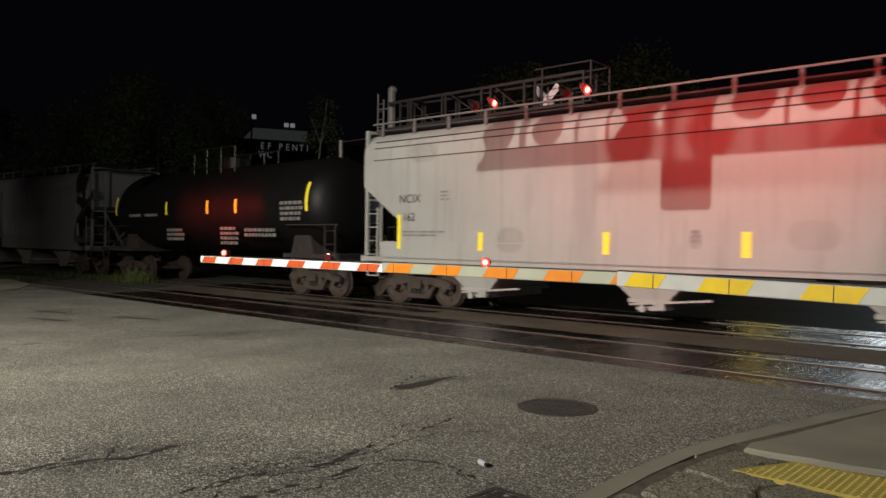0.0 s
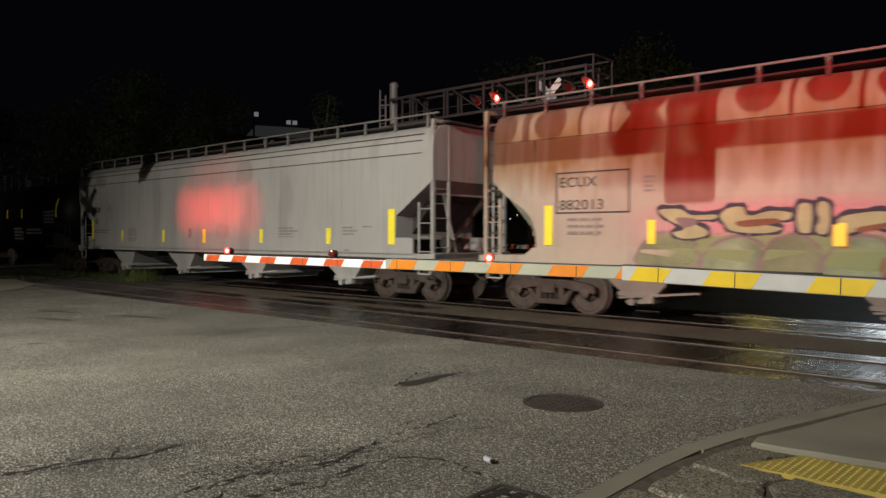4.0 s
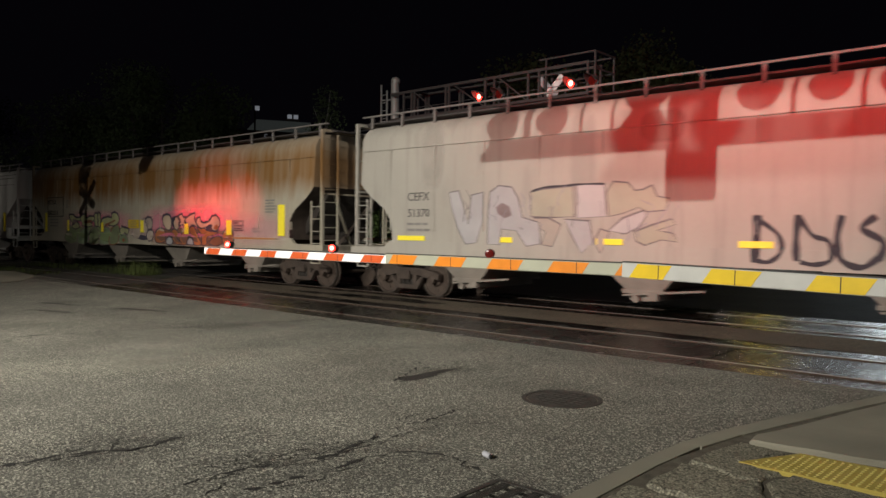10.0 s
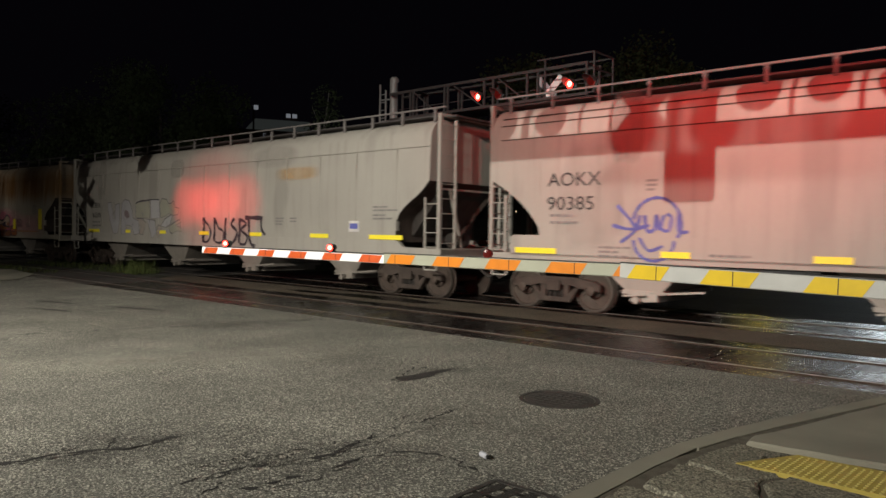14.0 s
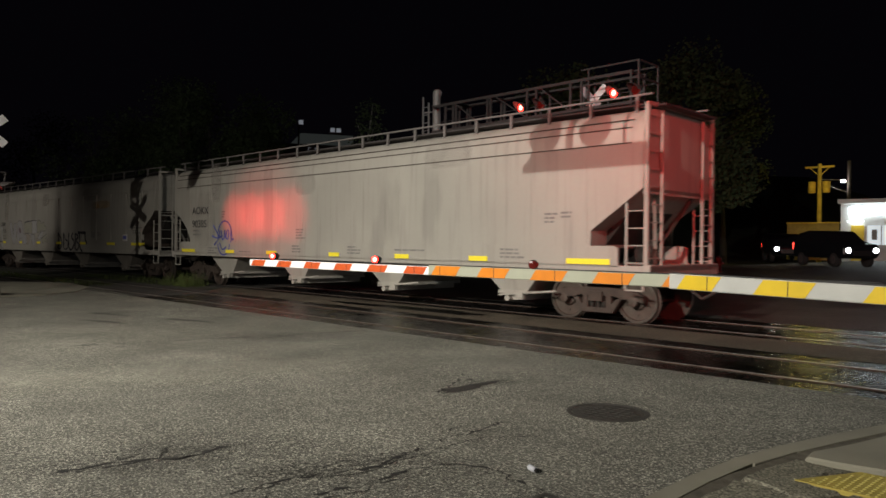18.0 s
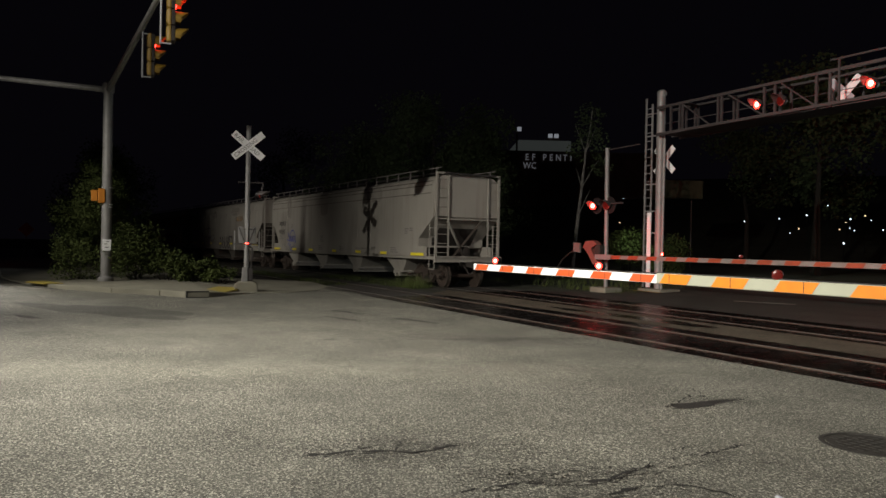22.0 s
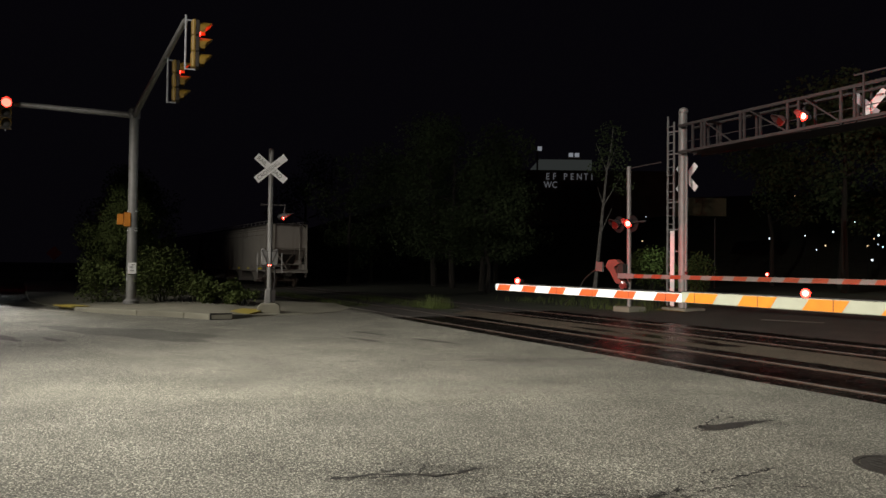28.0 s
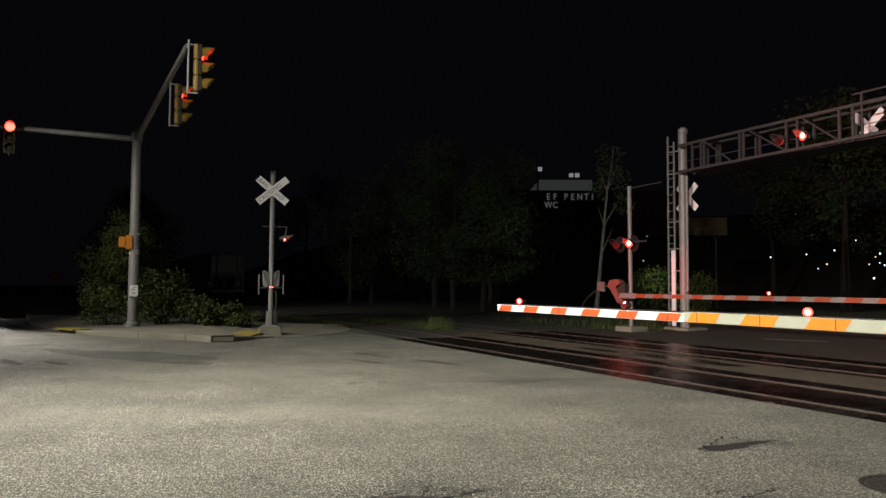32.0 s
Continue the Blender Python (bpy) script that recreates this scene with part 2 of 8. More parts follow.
WHEEL_STEEL = material("worn_wheel_steel", (0.08, 0.06, 0.048), 0.6, 0.4, vary=0.35, scale=4, fine=40, bump=0.2)
TREAD = material("shiny_wheel_tread", (0.22, 0.19, 0.165), 0.35, 0.85, vary=0.15, scale=6, fine=60, bump=0.05)
INK = material("faded_black_lettering", (0.03, 0.028, 0.03), 0.7, vary=0.3, bump=0)
INK_SOFT = material("worn_grey_stencil", (0.2, 0.19, 0.18), 0.7, vary=0.3, bump=0)
INK_WHITE = material("white_stencil", (0.6, 0.58, 0.55), 0.7, vary=0.2, bump=0)
LEAF = material("night_foliage", (0.07, 0.09, 0.028), 0.8, vary=0.5, scale=0.8, fine=9, bump=0, spec=0.12)
LEAF_DARK = material("deep_foliage", (0.05, 0.068, 0.032), 0.9, vary=0.6, scale=0.5, fine=7, bump=0, spec=0.05)
BARK = material("bark", (0.028, 0.023, 0.018), 0.9, vary=0.4, scale=6, fine=30, bump=0.6)
BIRCH = material("pale_birch_bark", (0.16, 0.15, 0.135), 0.8, vary=0.5, scale=7, fine=40, bump=0.2)


def car_paint(name, base, rust=0.15, rust_band=None, streak=(0.16, 0.14, 0.12)):
    """Weathered car paint: grime streaks, faint patches, optional rust band under the roof edge."""
    m = material(name, base, 0.62, vary=0.1, scale=0.55, fine=12, bump=0.05, streak=0.38, streak_colour=streak)
    n, ln = m.node_tree.nodes, m.node_tree.links
    b = n["Principled BSDF"]
    co = n.new("ShaderNodeTexCoord")
    last = b.inputs["Base Color"].links[0].from_socket
    sepx = n.new("ShaderNodeSeparateXYZ")
    ln.new(co.outputs["Object"], sepx.inputs[0])
    # vertical rib stains along the side
    ribs = n.new("ShaderNodeMapping")
    ribs.inputs["Scale"].default_value = (0.75, 0.0, 0.22)
    rn = n.new("ShaderNodeTexNoise")
    rn.inputs["Scale"].default_value, rn.inputs["Detail"].default_value = 1.0, 4
    ln.new(co.outputs["Object"], ribs.inputs[0])
    ln.new(ribs.outputs[0], rn.inputs["Vector"])
    rr = n.new("ShaderNodeValToRGB")
    rr.color_ramp.elements[0].position, rr.color_ramp.elements[1].position = 0.58, 0.66
    rr.color_ramp.elements[1].color = (0.35, 0.35, 0.35, 1)
    ln.new(rn.outputs["Fac"], rr.inputs[0])
    m1 = n.new("ShaderNodeMix")
    m1.data_type = "RGBA"
    m1.inputs[7].default_value = (*[c * 0.55 for c in base], 1)
    ln.new(rr.outputs[0], m1.inputs[0])
    ln.new(last, m1.inputs[6])
    last = m1.outputs[2]
    if rust_band:
        z0, z1, amount = rust_band
        wv = n.new("ShaderNodeTexNoise")
        mp = n.new("ShaderNodeMapping")
        mp.inputs["Scale"].default_value = (4.2, 0.0, 0.25)
        wv.inputs["Scale"].default_value, wv.inputs["Detail"].default_value = 1.0, 5
        ln.new(co.outputs["Object"], mp.inputs[0])
        ln.new(mp.outputs[0], wv.inputs["Vector"])
        zz = n.new("ShaderNodeMath")
        zz.operation = "MULTIPLY_ADD"
        zz.inputs[1].default_value = 1.1
        ln.new(wv.outputs["Fac"], zz.inputs[0])
        ln.new(sepx.outputs["Z"], zz.inputs[2])
        rp = n.new("ShaderNodeValToRGB")
        el = rp.color_ramp.elements
        span = 5.6
        el[0].position, el[0].color = (z0 + 0.1) / span, (0, 0, 0, 1)
        el[1].position, el[1].color = (z0 + 0.75) / span, (amount, amount, amount, 1)
        e2 = el.new((z1 + 0.35) / span)
        e2.color = (amount, amount, amount, 1)
        e3 = el.new((z1 + 0.95) / span)
        e3.color = (amount * 0.35,) * 3 + (1,)
        dv = n.new("ShaderNodeMath")
        dv.operation = "DIVIDE"
        dv.inputs[1].default_value = span
        ln.new(zz.outputs[0], dv.inputs[0])
        ln.new(dv.outputs[0], rp.inputs[0])
        m2 = n.new("ShaderNodeMix")
        m2.data_type = "RGBA"
        m2.inputs[7].default_value = (0.19, 0.092, 0.023, 1)
        ribs2 = n.new("ShaderNodeMapping")
        ribs2.inputs["Scale"].default_value = (3.2, 0.0, 0.12)
        rib = n.new("ShaderNodeTexNoise")
        rib.inputs["Scale"].default_value, rib.inputs["Detail"].default_value = 1.0, 3
        ln.new(co.outputs["Object"], ribs2.inputs[0])
        ln.new(ribs2.outputs[0], rib.inputs["Vector"])
        cut = n.new("ShaderNodeMapRange")
        cut.inputs[1].default_value, cut.inputs[2].default_value = 0.38, 0.56
        cut.inputs[3].default_value, cut.inputs[4].default_value = 0.7, 1.0
        ln.new(rib.outputs["Fac"], cut.inputs[0])
        amt = n.new("ShaderNodeMath")
        amt.operation = "MULTIPLY"
        ln.new(rp.outputs[0], amt.inputs[0])
        ln.new(cut.outputs[0], amt.inputs[1])
        ln.new(amt.outputs[0], m2.inputs[0])
        ln.new(last, m2.inputs[6])
        last = m2.outputs[2]
    ln.new(last, b.inputs["Base Color"])
    return m


PAINT_GREY = car_paint("pale_grey_car_paint", (0.34, 0.335, 0.315))
PAINT_CREAM = car_paint("dirty_cream_car_paint", (0.35, 0.33, 0.29))
PAINT_RUST = car_paint("rust_stained_cream_paint", (0.36, 0.33, 0.26), rust_band=(2.95, 4.0, 1.0))
PAINT_OLD = car_paint("old_grey_car_paint", (0.13, 0.13, 0.135))
BAY_DIM = material("dimmed_brown_hopper_steel", (0.19, 0.17, 0.145), 0.8, vary=0.35, scale=2, fine=30, bump=0.1)
GRIMY_RAIL = material("grimy_painted_steel", (0.14, 0.128, 0.12), 0.7, vary=0.3, scale=3, fine=40, bump=0.1)
TANK_BLACK = material("black_tank_paint", (0.0055, 0.005, 0.005), 0.5, vary=0.4, scale=0.8, fine=20, bump=0.05, streak=0.2, streak_colour=(0.02, 0.017, 0.015), spec=0.2)

# ---- mesh helpers ----


def box(bm, x0, x1, y0, y1, z0, z1):
    v = [bm.verts.new((x, y, z)) for z in (z0, z1) for y in (y0, y1) for x in (x0, x1)]
    for a, b, c, d in ((0, 2, 3, 1), (4, 5, 7, 6), (0, 1, 5, 4), (2, 6, 7, 3), (0, 4, 6, 2), (1, 3, 7, 5)):
        bm.faces.new((v[a], v[b], v[c], v[d]))


def tube(bm, p, q, r, r2=None, seg=8, caps=True):
    p, q = Vector(p), Vector(q)
    r2 = r if r2 is None else r2
    way = (q - p).normalized()
    side = way.orthogonal().normalized()
    up = way.cross(side)
    rings = []
    for c, rad in ((p, r), (q, r2)):
        rings.append([bm.verts.new(c + rad * (math.cos(2 * math.pi * i / seg) * side + math.sin(2 * math.pi * i / seg) * up)) for i in range(seg)])
    for i in range(seg):
        j = (i + 1) % seg
        bm.faces.new((rings[0][i], rings[0][j], rings[1][j], rings[1][i]))
    if caps:
        bm.faces.new(rings[0][::-1])
        bm.faces.new(rings[1])


def bar(bm, p, q, w, h):
    """A square bar from p to q."""
    p, q = Vector(p), Vector(q)
    way = (q - p).normalized()
    ref = Vector((0, 0, 1)) if abs(way.z) < 0.9 else Vector((0, 1, 0))
    side = way.cross(ref).normalized()
    up = side.cross(way)
    v = [bm.verts.new(c + a * w / 2 * side + b * h / 2 * up) for c in (p, q) for a, b in ((-1, -1), (1, -1), (1, 1), (-1, 1))]
    for i in range(4):
        j = (i + 1) % 4
        bm.faces.new((v[i], v[j], v[4 + j], v[4 + i]))
    bm.faces.new(v[3::-1])
    bm.faces.new(v[4:])


def prism(bm, outline, y0, y1):
    """An outline in x and z, pushed from y0 to y1."""
    a = [bm.verts.new((x, y0, z)) for x, z in outline]
    b = [bm.verts.new((x, y1, z)) for x, z in outline]
    bm.faces.new(a)
    bm.faces.new(b[::-1])
    for i in range(len(a)):
        j = (i + 1) % len(a)
        bm.faces.new((a[j], a[i], b[i], b[j]))


def slab(bm, outline, z0, z1):
    """An outline in x and y, pushed from z0 to z1."""
    a = [bm.verts.new((x, y, z0)) for x, y in outline]
    b = [bm.verts.new((x, y, z1)) for x, y in outline]
    bm.faces.new(a[::-1])
    bm.faces.new(b)
    for i in range(len(a)):
        j = (i + 1) % len(a)
        bm.faces.new((a[i], a[j], b[j], b[i]))


def spin(bm, profile, axis="y", seg=24, centre=(0, 0, 0)):
    """Turns a profile of (along, radius) about an axis."""
    rings = []
    for al, r in profile:
        ring = []
        for i in range(seg):
            a = 2 * math.pi * i / seg
            u, w = r * math.cos(a), r * math.sin(a)
            v = {"x": (al, u, w), "y": (u, al, w), "z": (u, w, al)}[axis]
            ring.append(bm.verts.new(Vector(v) + Vector(centre)))
        rings.append(ring)
    for a, b in zip(rings, rings[1:]):
        for i in range(seg):
            j = (i + 1) % seg
            bm.faces.new((a[i], a[j], b[j], b[i]))
    bm.faces.new(rings[0][::-1])
    bm.faces.new(rings[-1])


def finish(name, bm, mat, smooth=False, bevel=0.0):
    if bevel > 0:
        bmesh.ops.bevel(bm, geom=bm.edges[:], offset=bevel, segments=1, affect="EDGES")
    bmesh.ops.recalc_face_normals(bm, faces=bm.faces)
    me = bpy.data.meshes.new(name)
    bm.to_mesh(me)
    bm.free()
    me.materials.append(mat)
    if smooth:
        for p in me.polygons:
            p.use_smooth = True
    return me


def part(name, bm, mat, parent=None, label="", smooth=False, bevel=0.0):
    me = finish(name, bm, mat, smooth, bevel)
    if smooth:
        me.set_sharp_from_angle(angle=radians(40))
    ob = new(name, me)
    if parent:
        ob.parent = parent
    if label:
        ob["label"] = label
    return ob


def share(name, me, parent, m):
    ob = new(name, me)
    ob.parent = parent
    ob.matrix_basis = m
    return ob


def thing(name, label, category, m=None, group="", kind=""):
    ob = new(name)
    ob.empty_display_size = 0.2
    if m is not None:
        ob.matrix_basis = m
    return tagged(ob, label, category, group, kind)


def letters(name, text, size, mat, parent, m, thick=0.004, label="", wide=1.0):
    """Raised lettering in the built-in font, as a mesh."""
    cu = bpy.data.curves.new(name, "FONT")
    cu.body, cu.size, cu.extrude, cu.align_x, cu.resolution_u = text, size, thick, "LEFT", 3
    tmp = bpy.data.objects.new(name, cu)
    me = bpy.data.meshes.new_from_object(tmp)
    bpy.data.objects.remove(tmp)
    me.materials.clear()
    me.materials.append(mat)
    ob = new(name, me)
    ob.parent = parent
    ob.matrix_basis = m @ Matrix.Diagonal((wide, 1, 1, 1))
    if label:
        ob["label"] = label
    return ob


def bars(name, mat, parent, m, rows, thick=0.006):
    """Unreadable stencil lines: rows of (x, z, length, height) on a plane that faces -y."""
    bm = bmesh.new()
    for x, z, w, h in rows:
        box(bm, x, x + w, -thick, 0, z, z + h)
    ob = part(name, bm, mat, parent)
    ob.matrix_basis = m
    return tagged(ob, kind="stuff")
# ---- ground ----


def lerp(a, b, f):
    return a + (b - a) * f


def sheet(name, outline, z, mat, label, category, depth=0.0, cuts=0):
    bm = bmesh.new()
    if depth:
        slab(bm, outline, z - depth, z)
    else:
        bm.faces.new([bm.verts.new((x, y, z)) for x, y in outline])
    ob = part(name, bm, mat)
    return tagged(ob, label, category, kind="structure")


sheet("ground", [(-900, -900), (900, -900), (900, 900), (-900, 900)], -0.03, SOIL, "dark soil and weeds running off to the horizon", "ground")
ROAD = [(-120, -14), (30, -14), (30, 8.58), (-20.6, 8.58), (-25.9, 9.3), (-26.4, 8.2), (-26.4, 3.0), (-30, 0.5), (-40, -0.6), (-120, -1.2)]
sheet("road", ROAD, 0.0, ASPHALT, "worn grey asphalt with exposed stone chips", "road")
sheet("road", [(-21.5, 11.2), (30, 11.2), (30, 12.7), (-23.0, 12.7)], 0.0, ASPHALT_STRIP, "asphalt strip between the two railway tracks", "road")
bm = bmesh.new()
rise = [[bm.verts.new((x, y, z)) for x in (-15.5 - max(0, 33 - y) * 0.36, 40)] for y, z in ((15.44, 0.0), (17.3, 0.01), (24, 0.18), (33, 0.58), (90, 0.6))]
for a, b in zip(rise, rise[1:]):
    bm.faces.new((a[0], a[1], b[1], b[0]))
tagged(part("road", bm, ASPHALT_FAR), "damp dark asphalt rising gently beyond the tracks", "road", kind="structure")
sheet("verge", [(-200, 8.2), (-25.6, 9.3), (-22.3, 11.0), (-22.6, 13.0), (-22.0, 15.6), (-19.6, 21), (-16, 40), (-200, 40)], -0.012, SOIL, "gravel and weeds along the railway", "verge")

# near crossing: rails in rubber panels
TRACKS = ((9.14, 10.58, 8.6, 11.18, -20.6), (13.16, 14.6, 12.72, 15.42, -22.0))


def bend(x):
    """How far the tracks have swung aside, where they curve gently beyond the crossing."""
    d = -31.3 - x
    return -0.055 * (math.sqrt(d * d + 13.7) + d) / 2


def track_strip(bm, x0, x1, y0, y1, z0, z1):
    """A bar that follows the track's curve."""
    xs = [x1] + [x for x in range(math.ceil(x1) - 1, int(x0), -4) if x < -20] + [x0]
    rows = [[bm.verts.new((x, y + bend(x), z)) for y, z in ((y0, z0), (y1, z0), (y1, z1), (y0, z1))] for x in xs]
    for a, b in zip(rows, rows[1:]):
        for i in range(4):
            j = (i + 1) % 4
            bm.faces.new((a[j], a[i], b[i], b[j]))
    bm.faces.new(rows[0])
    bm.faces.new(rows[-1][::-1])


def crossing(y_near, y_far, y0, y1, x0):
    for y in (y_near, y_far):
        rail = thing("rail", "steel rail with a polished running surface", "rail", kind="structure")
        bm = bmesh.new()
        track_strip(bm, -160, 60, y - 0.036, y + 0.036, -0.12, 0.006)
        part("rail_head", bm, RAIL_SIDE, rail)
        bm = bmesh.new()
        track_strip(bm, -160, 60, y - 0.014, y + 0.012, 0.0, 0.0105)
        part("running_band", bm, RAIL_TOP, rail, "narrow polished running band")
        bm = bmesh.new()
        track_strip(bm, -160, 60, y - 0.07, y + 0.07, -0.2, -0.12)
        part("rail_foot", bm, RAIL_SIDE, rail)
    floor = thing("crossing_surface", "wet black rubber panels between and beside the rails", "crossing", kind="structure")
    strips = [(y0, y_near - 0.06), (y_near + 0.11, y_far - 0.11), (y_far + 0.06, y1)]
    for a, b in strips:
        bm = bmesh.new()
        w, n_x = 2.42, 20
        box(bm, 0.006, w - 0.006, a, b, -0.15, -0.004)
        n_y = max(2, round((b - a) / 0.1))
        for i in range(n_x):
            for j in range(n_y):
                cx, cy = (i + 0.5) * w / n_x, a + (j + 0.5) * (b - a) / n_y
                hx, hy = 0.042, (b - a) / n_y * 0.34
                v = [bm.verts.new(p) for p in ((cx - hx, cy - hy, -0.004), (cx + hx, cy - hy, -0.004), (cx + hx, cy + hy, -0.004), (cx - hx, cy + hy, -0.004))]
                t = [bm.verts.new((cx + sx * hx * 0.7, cy + sy * hy * 0.7, -0.0022)) for sx, sy in ((-1, -1), (1, -1), (1, 1), (-1, 1))]
                bm.faces.new(t)
                for k in range(4):
                    bm.faces.new((v[k], v[(k + 1) % 4], t[(k + 1) % 4], t[k]))
        me = finish("panel", bm, RUBBER)
        x = x0
        k = 0
        while x < 16:
            share("panel", me, floor, pose(x, 0, 0.002 * math.sin(k * 2.3), 0, 0, 0.06 * math.sin(k * 1.7)))
            x += w
            k += 1


for tr in TRACKS:
    crossing(*tr)

# railway ballast and sleepers beyond the crossing
BALLAST = material("dark_ballast", (0.05, 0.045, 0.04), 0.95, vary=0.5, scale=2, fine=18, bump=0.9)
for y_near, y_far, y0, y1, x0 in TRACKS:
    mid = (y_near + y_far) / 2
    bm = bmesh.new()
    track_strip(bm, -160, x0 - 0.02, mid - 1.6, mid + 1.6, -0.024, -0.004)
    tagged(part("ballast", bm, BALLAST), "dark stone ballast under the track", "ballast", kind="structure")
    bm = bmesh.new()
    for i in range(60):
        cx = x0 - 0.5 - i * 0.55
        box(bm, cx - 0.11, cx + 0.11, mid + bend(cx) - 1.3, mid + bend(cx) + 1.3, -0.05, 0.004)
    tagged(part("sleepers", bm, BARK), "old dark timber sleepers in ballast", "sleepers", kind="stuff")

# cracks and tar marks
rnd = random.Random(4)


def crack(points, width, mat=CRACK_DARK, shift=0.0):
    if not shift and len(points) > 3:
        crack(points[1:-1], width * 0.5, mat, 0.06)
    bm = bmesh.new()
    points = [(x + shift * 0.6 + shift * math.sin(3 * x), y - shift * 0.8) for x, y in points]
    pts = []
    for (xa, ya), (xb, yb) in zip(points, points[1:]):
        n = max(2, int(math.hypot(xb - xa, yb - ya) / 0.05))
        for i in range(n):
            f = i / n
            pts.append((xa + (xb - xa) * f + rnd.gauss(0, 0.016), ya + (yb - ya) * f + rnd.gauss(0, 0.016)))
    rows = []
    for i, (x, y) in enumerate(pts):
        a = pts[max(0, i - 1)]
        b = pts[min(len(pts) - 1, i + 1)]
        d = Vector((b[0] - a[0], b[1] - a[1])).normalized()
        w = width * max(0.04, rnd.gauss(0.3, 0.42)) / 2
        rows.append([bm.verts.new((x - d.y * w, y + d.x * w, 0.004)), bm.verts.new((x + d.y * w, y - d.x * w, 0.004))])
    for p, q in zip(rows, rows[1:]):
        bm.faces.new((p[0], p[1], q[1], q[0]))
    return tagged(part("crack", bm, mat), "irregular dark crack in the asphalt", "crack", group="cracks in the road", kind="structure")


CRACKS = [
    ([(-5.41, 1.68), (-5.37, 1.84), (-5.36, 2.02), (-5.3, 2.22), (-5.22, 2.34), (-5.14, 2.51), (-5.15, 2.73), (-5.23, 2.87)], 0.06),
    ([(-4.21, 2.34), (-4.21, 2.5), (-4.2, 2.74), (-4.14, 2.92), (-4.07, 3.15), (-4.01, 3.41), (-4.12, 3.72), (-4.16, 4.0), (-4.18, 4.24)], 0.045),
    ([(-4.18, 4.24), (-4.17, 4.54), (-4.24, 5.15)], 0.025),
    ([(-3.87, 2.52), (-3.84, 2.74), (-3.79, 2.93), (-3.79, 3.17), (-3.78, 3.41), (-3.84, 3.57)], 0.04),
    ([(-3.78, 3.52), (-3.75, 3.71), (-3.54, 3.84), (-3.35, 3.87), (-3.04, 3.8), (-2.86, 3.74)], 0.022),
    ([(-4.01, 3.41), (-3.99, 3.61), (-4.02, 3.98), (-4.01, 4.64)], 0.02),
    ([(-3.93, 2.27), (-4.02, 2.44), (-4.11, 2.59)], 0.03),
    ([(-4.35, 4.32), (-4.4, 4.64)], 0.018),
    ([(-3.94, 4.56), (-3.63, 4.92)], 0.018),
    ([(-5.41, 2.11), (-5.46, 2.25), (-5.58, 2.38)], 0.025),
    ([(-5.22, 2.34), (-5.42, 2.48), (-5.51, 2.61)], 0.02),
    ([(-10.94, 5.85), (-10.53, 6.81), (-10.23, 8.29)], 0.05),
    ([(-5.48, 5.44), (-5.86, 6.2), (-5.52, 6.3), (-5.44, 6.73)], 0.03),
    ([(-6.11, 6.47), (-5.62, 6.19)], 0.025),
    ([(-11.6, 3.88), (-11.03, 5.67), (-10.29, 8.15)], 0.05),
    ([(-10.23, 8.29), (-9.69, 8.29)], 0.04),
]
for pts, w in CRACKS:
    crack(pts, w * 1.6)


def crazing(corners, count, seed):
    """Broken-up asphalt: short branching cracks and pits between four corners."""
    r = random.Random(seed)
    bm = bmesh.new()
    for k in range(count):
        f, g = r.random(), min(1, max(0, r.gauss(0.5, 0.24)))
        (ax, ay), (bx, by), (cx, cy), (dx, dy) = corners
        x = (ax + (bx - ax) * f) * (1 - g) + (dx + (cx - dx) * f) * g
        y = (ay + (by - ay) * f) * (1 - g) + (dy + (cy - dy) * f) * g
        turn, long, wide = r.gauss(1.25, 0.55), r.uniform(0.015, 0.09), r.uniform(0.002, 0.007)
        left, right = [], []
        for i in range(6):
            t = i / 5 - 0.5
            px = x + math.cos(turn) * long * t + r.gauss(0, 0.006)
            py = y + math.sin(turn) * long * t + r.gauss(0, 0.006)
            w = wide * (1 - 3 * t * t) * r.uniform(0.4, 1.3)
            left.append(bm.verts.new((px - math.sin(turn) * w, py + math.cos(turn) * w, 0.0035)))
            right.append(bm.verts.new((px + math.sin(turn) * w, py - math.cos(turn) * w, 0.0035)))
        bm.faces.new(left + right[::-1])
    return tagged(part("crazing", bm, CRACK_DARK), "crazed and pitted asphalt along the cracks", "crack", group="cracks in the road", kind="stuff")


crazing([(-4.2, 2.3), (-3.94, 3.56), (-4.28, 3.64), (-4.71, 2.5)], 190, 3)
crazing([(-5.18, 1.61), (-4.99, 2.78), (-5.44, 2.89), (-5.76, 1.79)], 110, 4)


def blot(name, cx, cy, rx, ry, turn, mat, label, seed, z=0.004):
    r = random.Random(seed)
    bm = bmesh.new()
    ph = [r.uniform(0, 6.28) for _ in range(4)]
    vs = []
    for i in range(40):
        a = 2 * math.pi * i / 40
        k = 1 + 0.16 * math.sin(3 * a + ph[0]) + 0.1 * math.sin(5 * a + ph[1]) + 0.07 * math.sin(9 * a + ph[2]) + r.uniform(-0.05, 0.05)
        x, y = rx * k * math.cos(a), ry * k * math.sin(a)
        c, s = math.cos(turn), math.sin(turn)
        vs.append(bm.verts.new((cx + c * x - s * y, cy + s * x + c * y, z)))
    bm.faces.new(vs)
    return tagged(part(name, bm, mat), label, "patch", kind="structure")


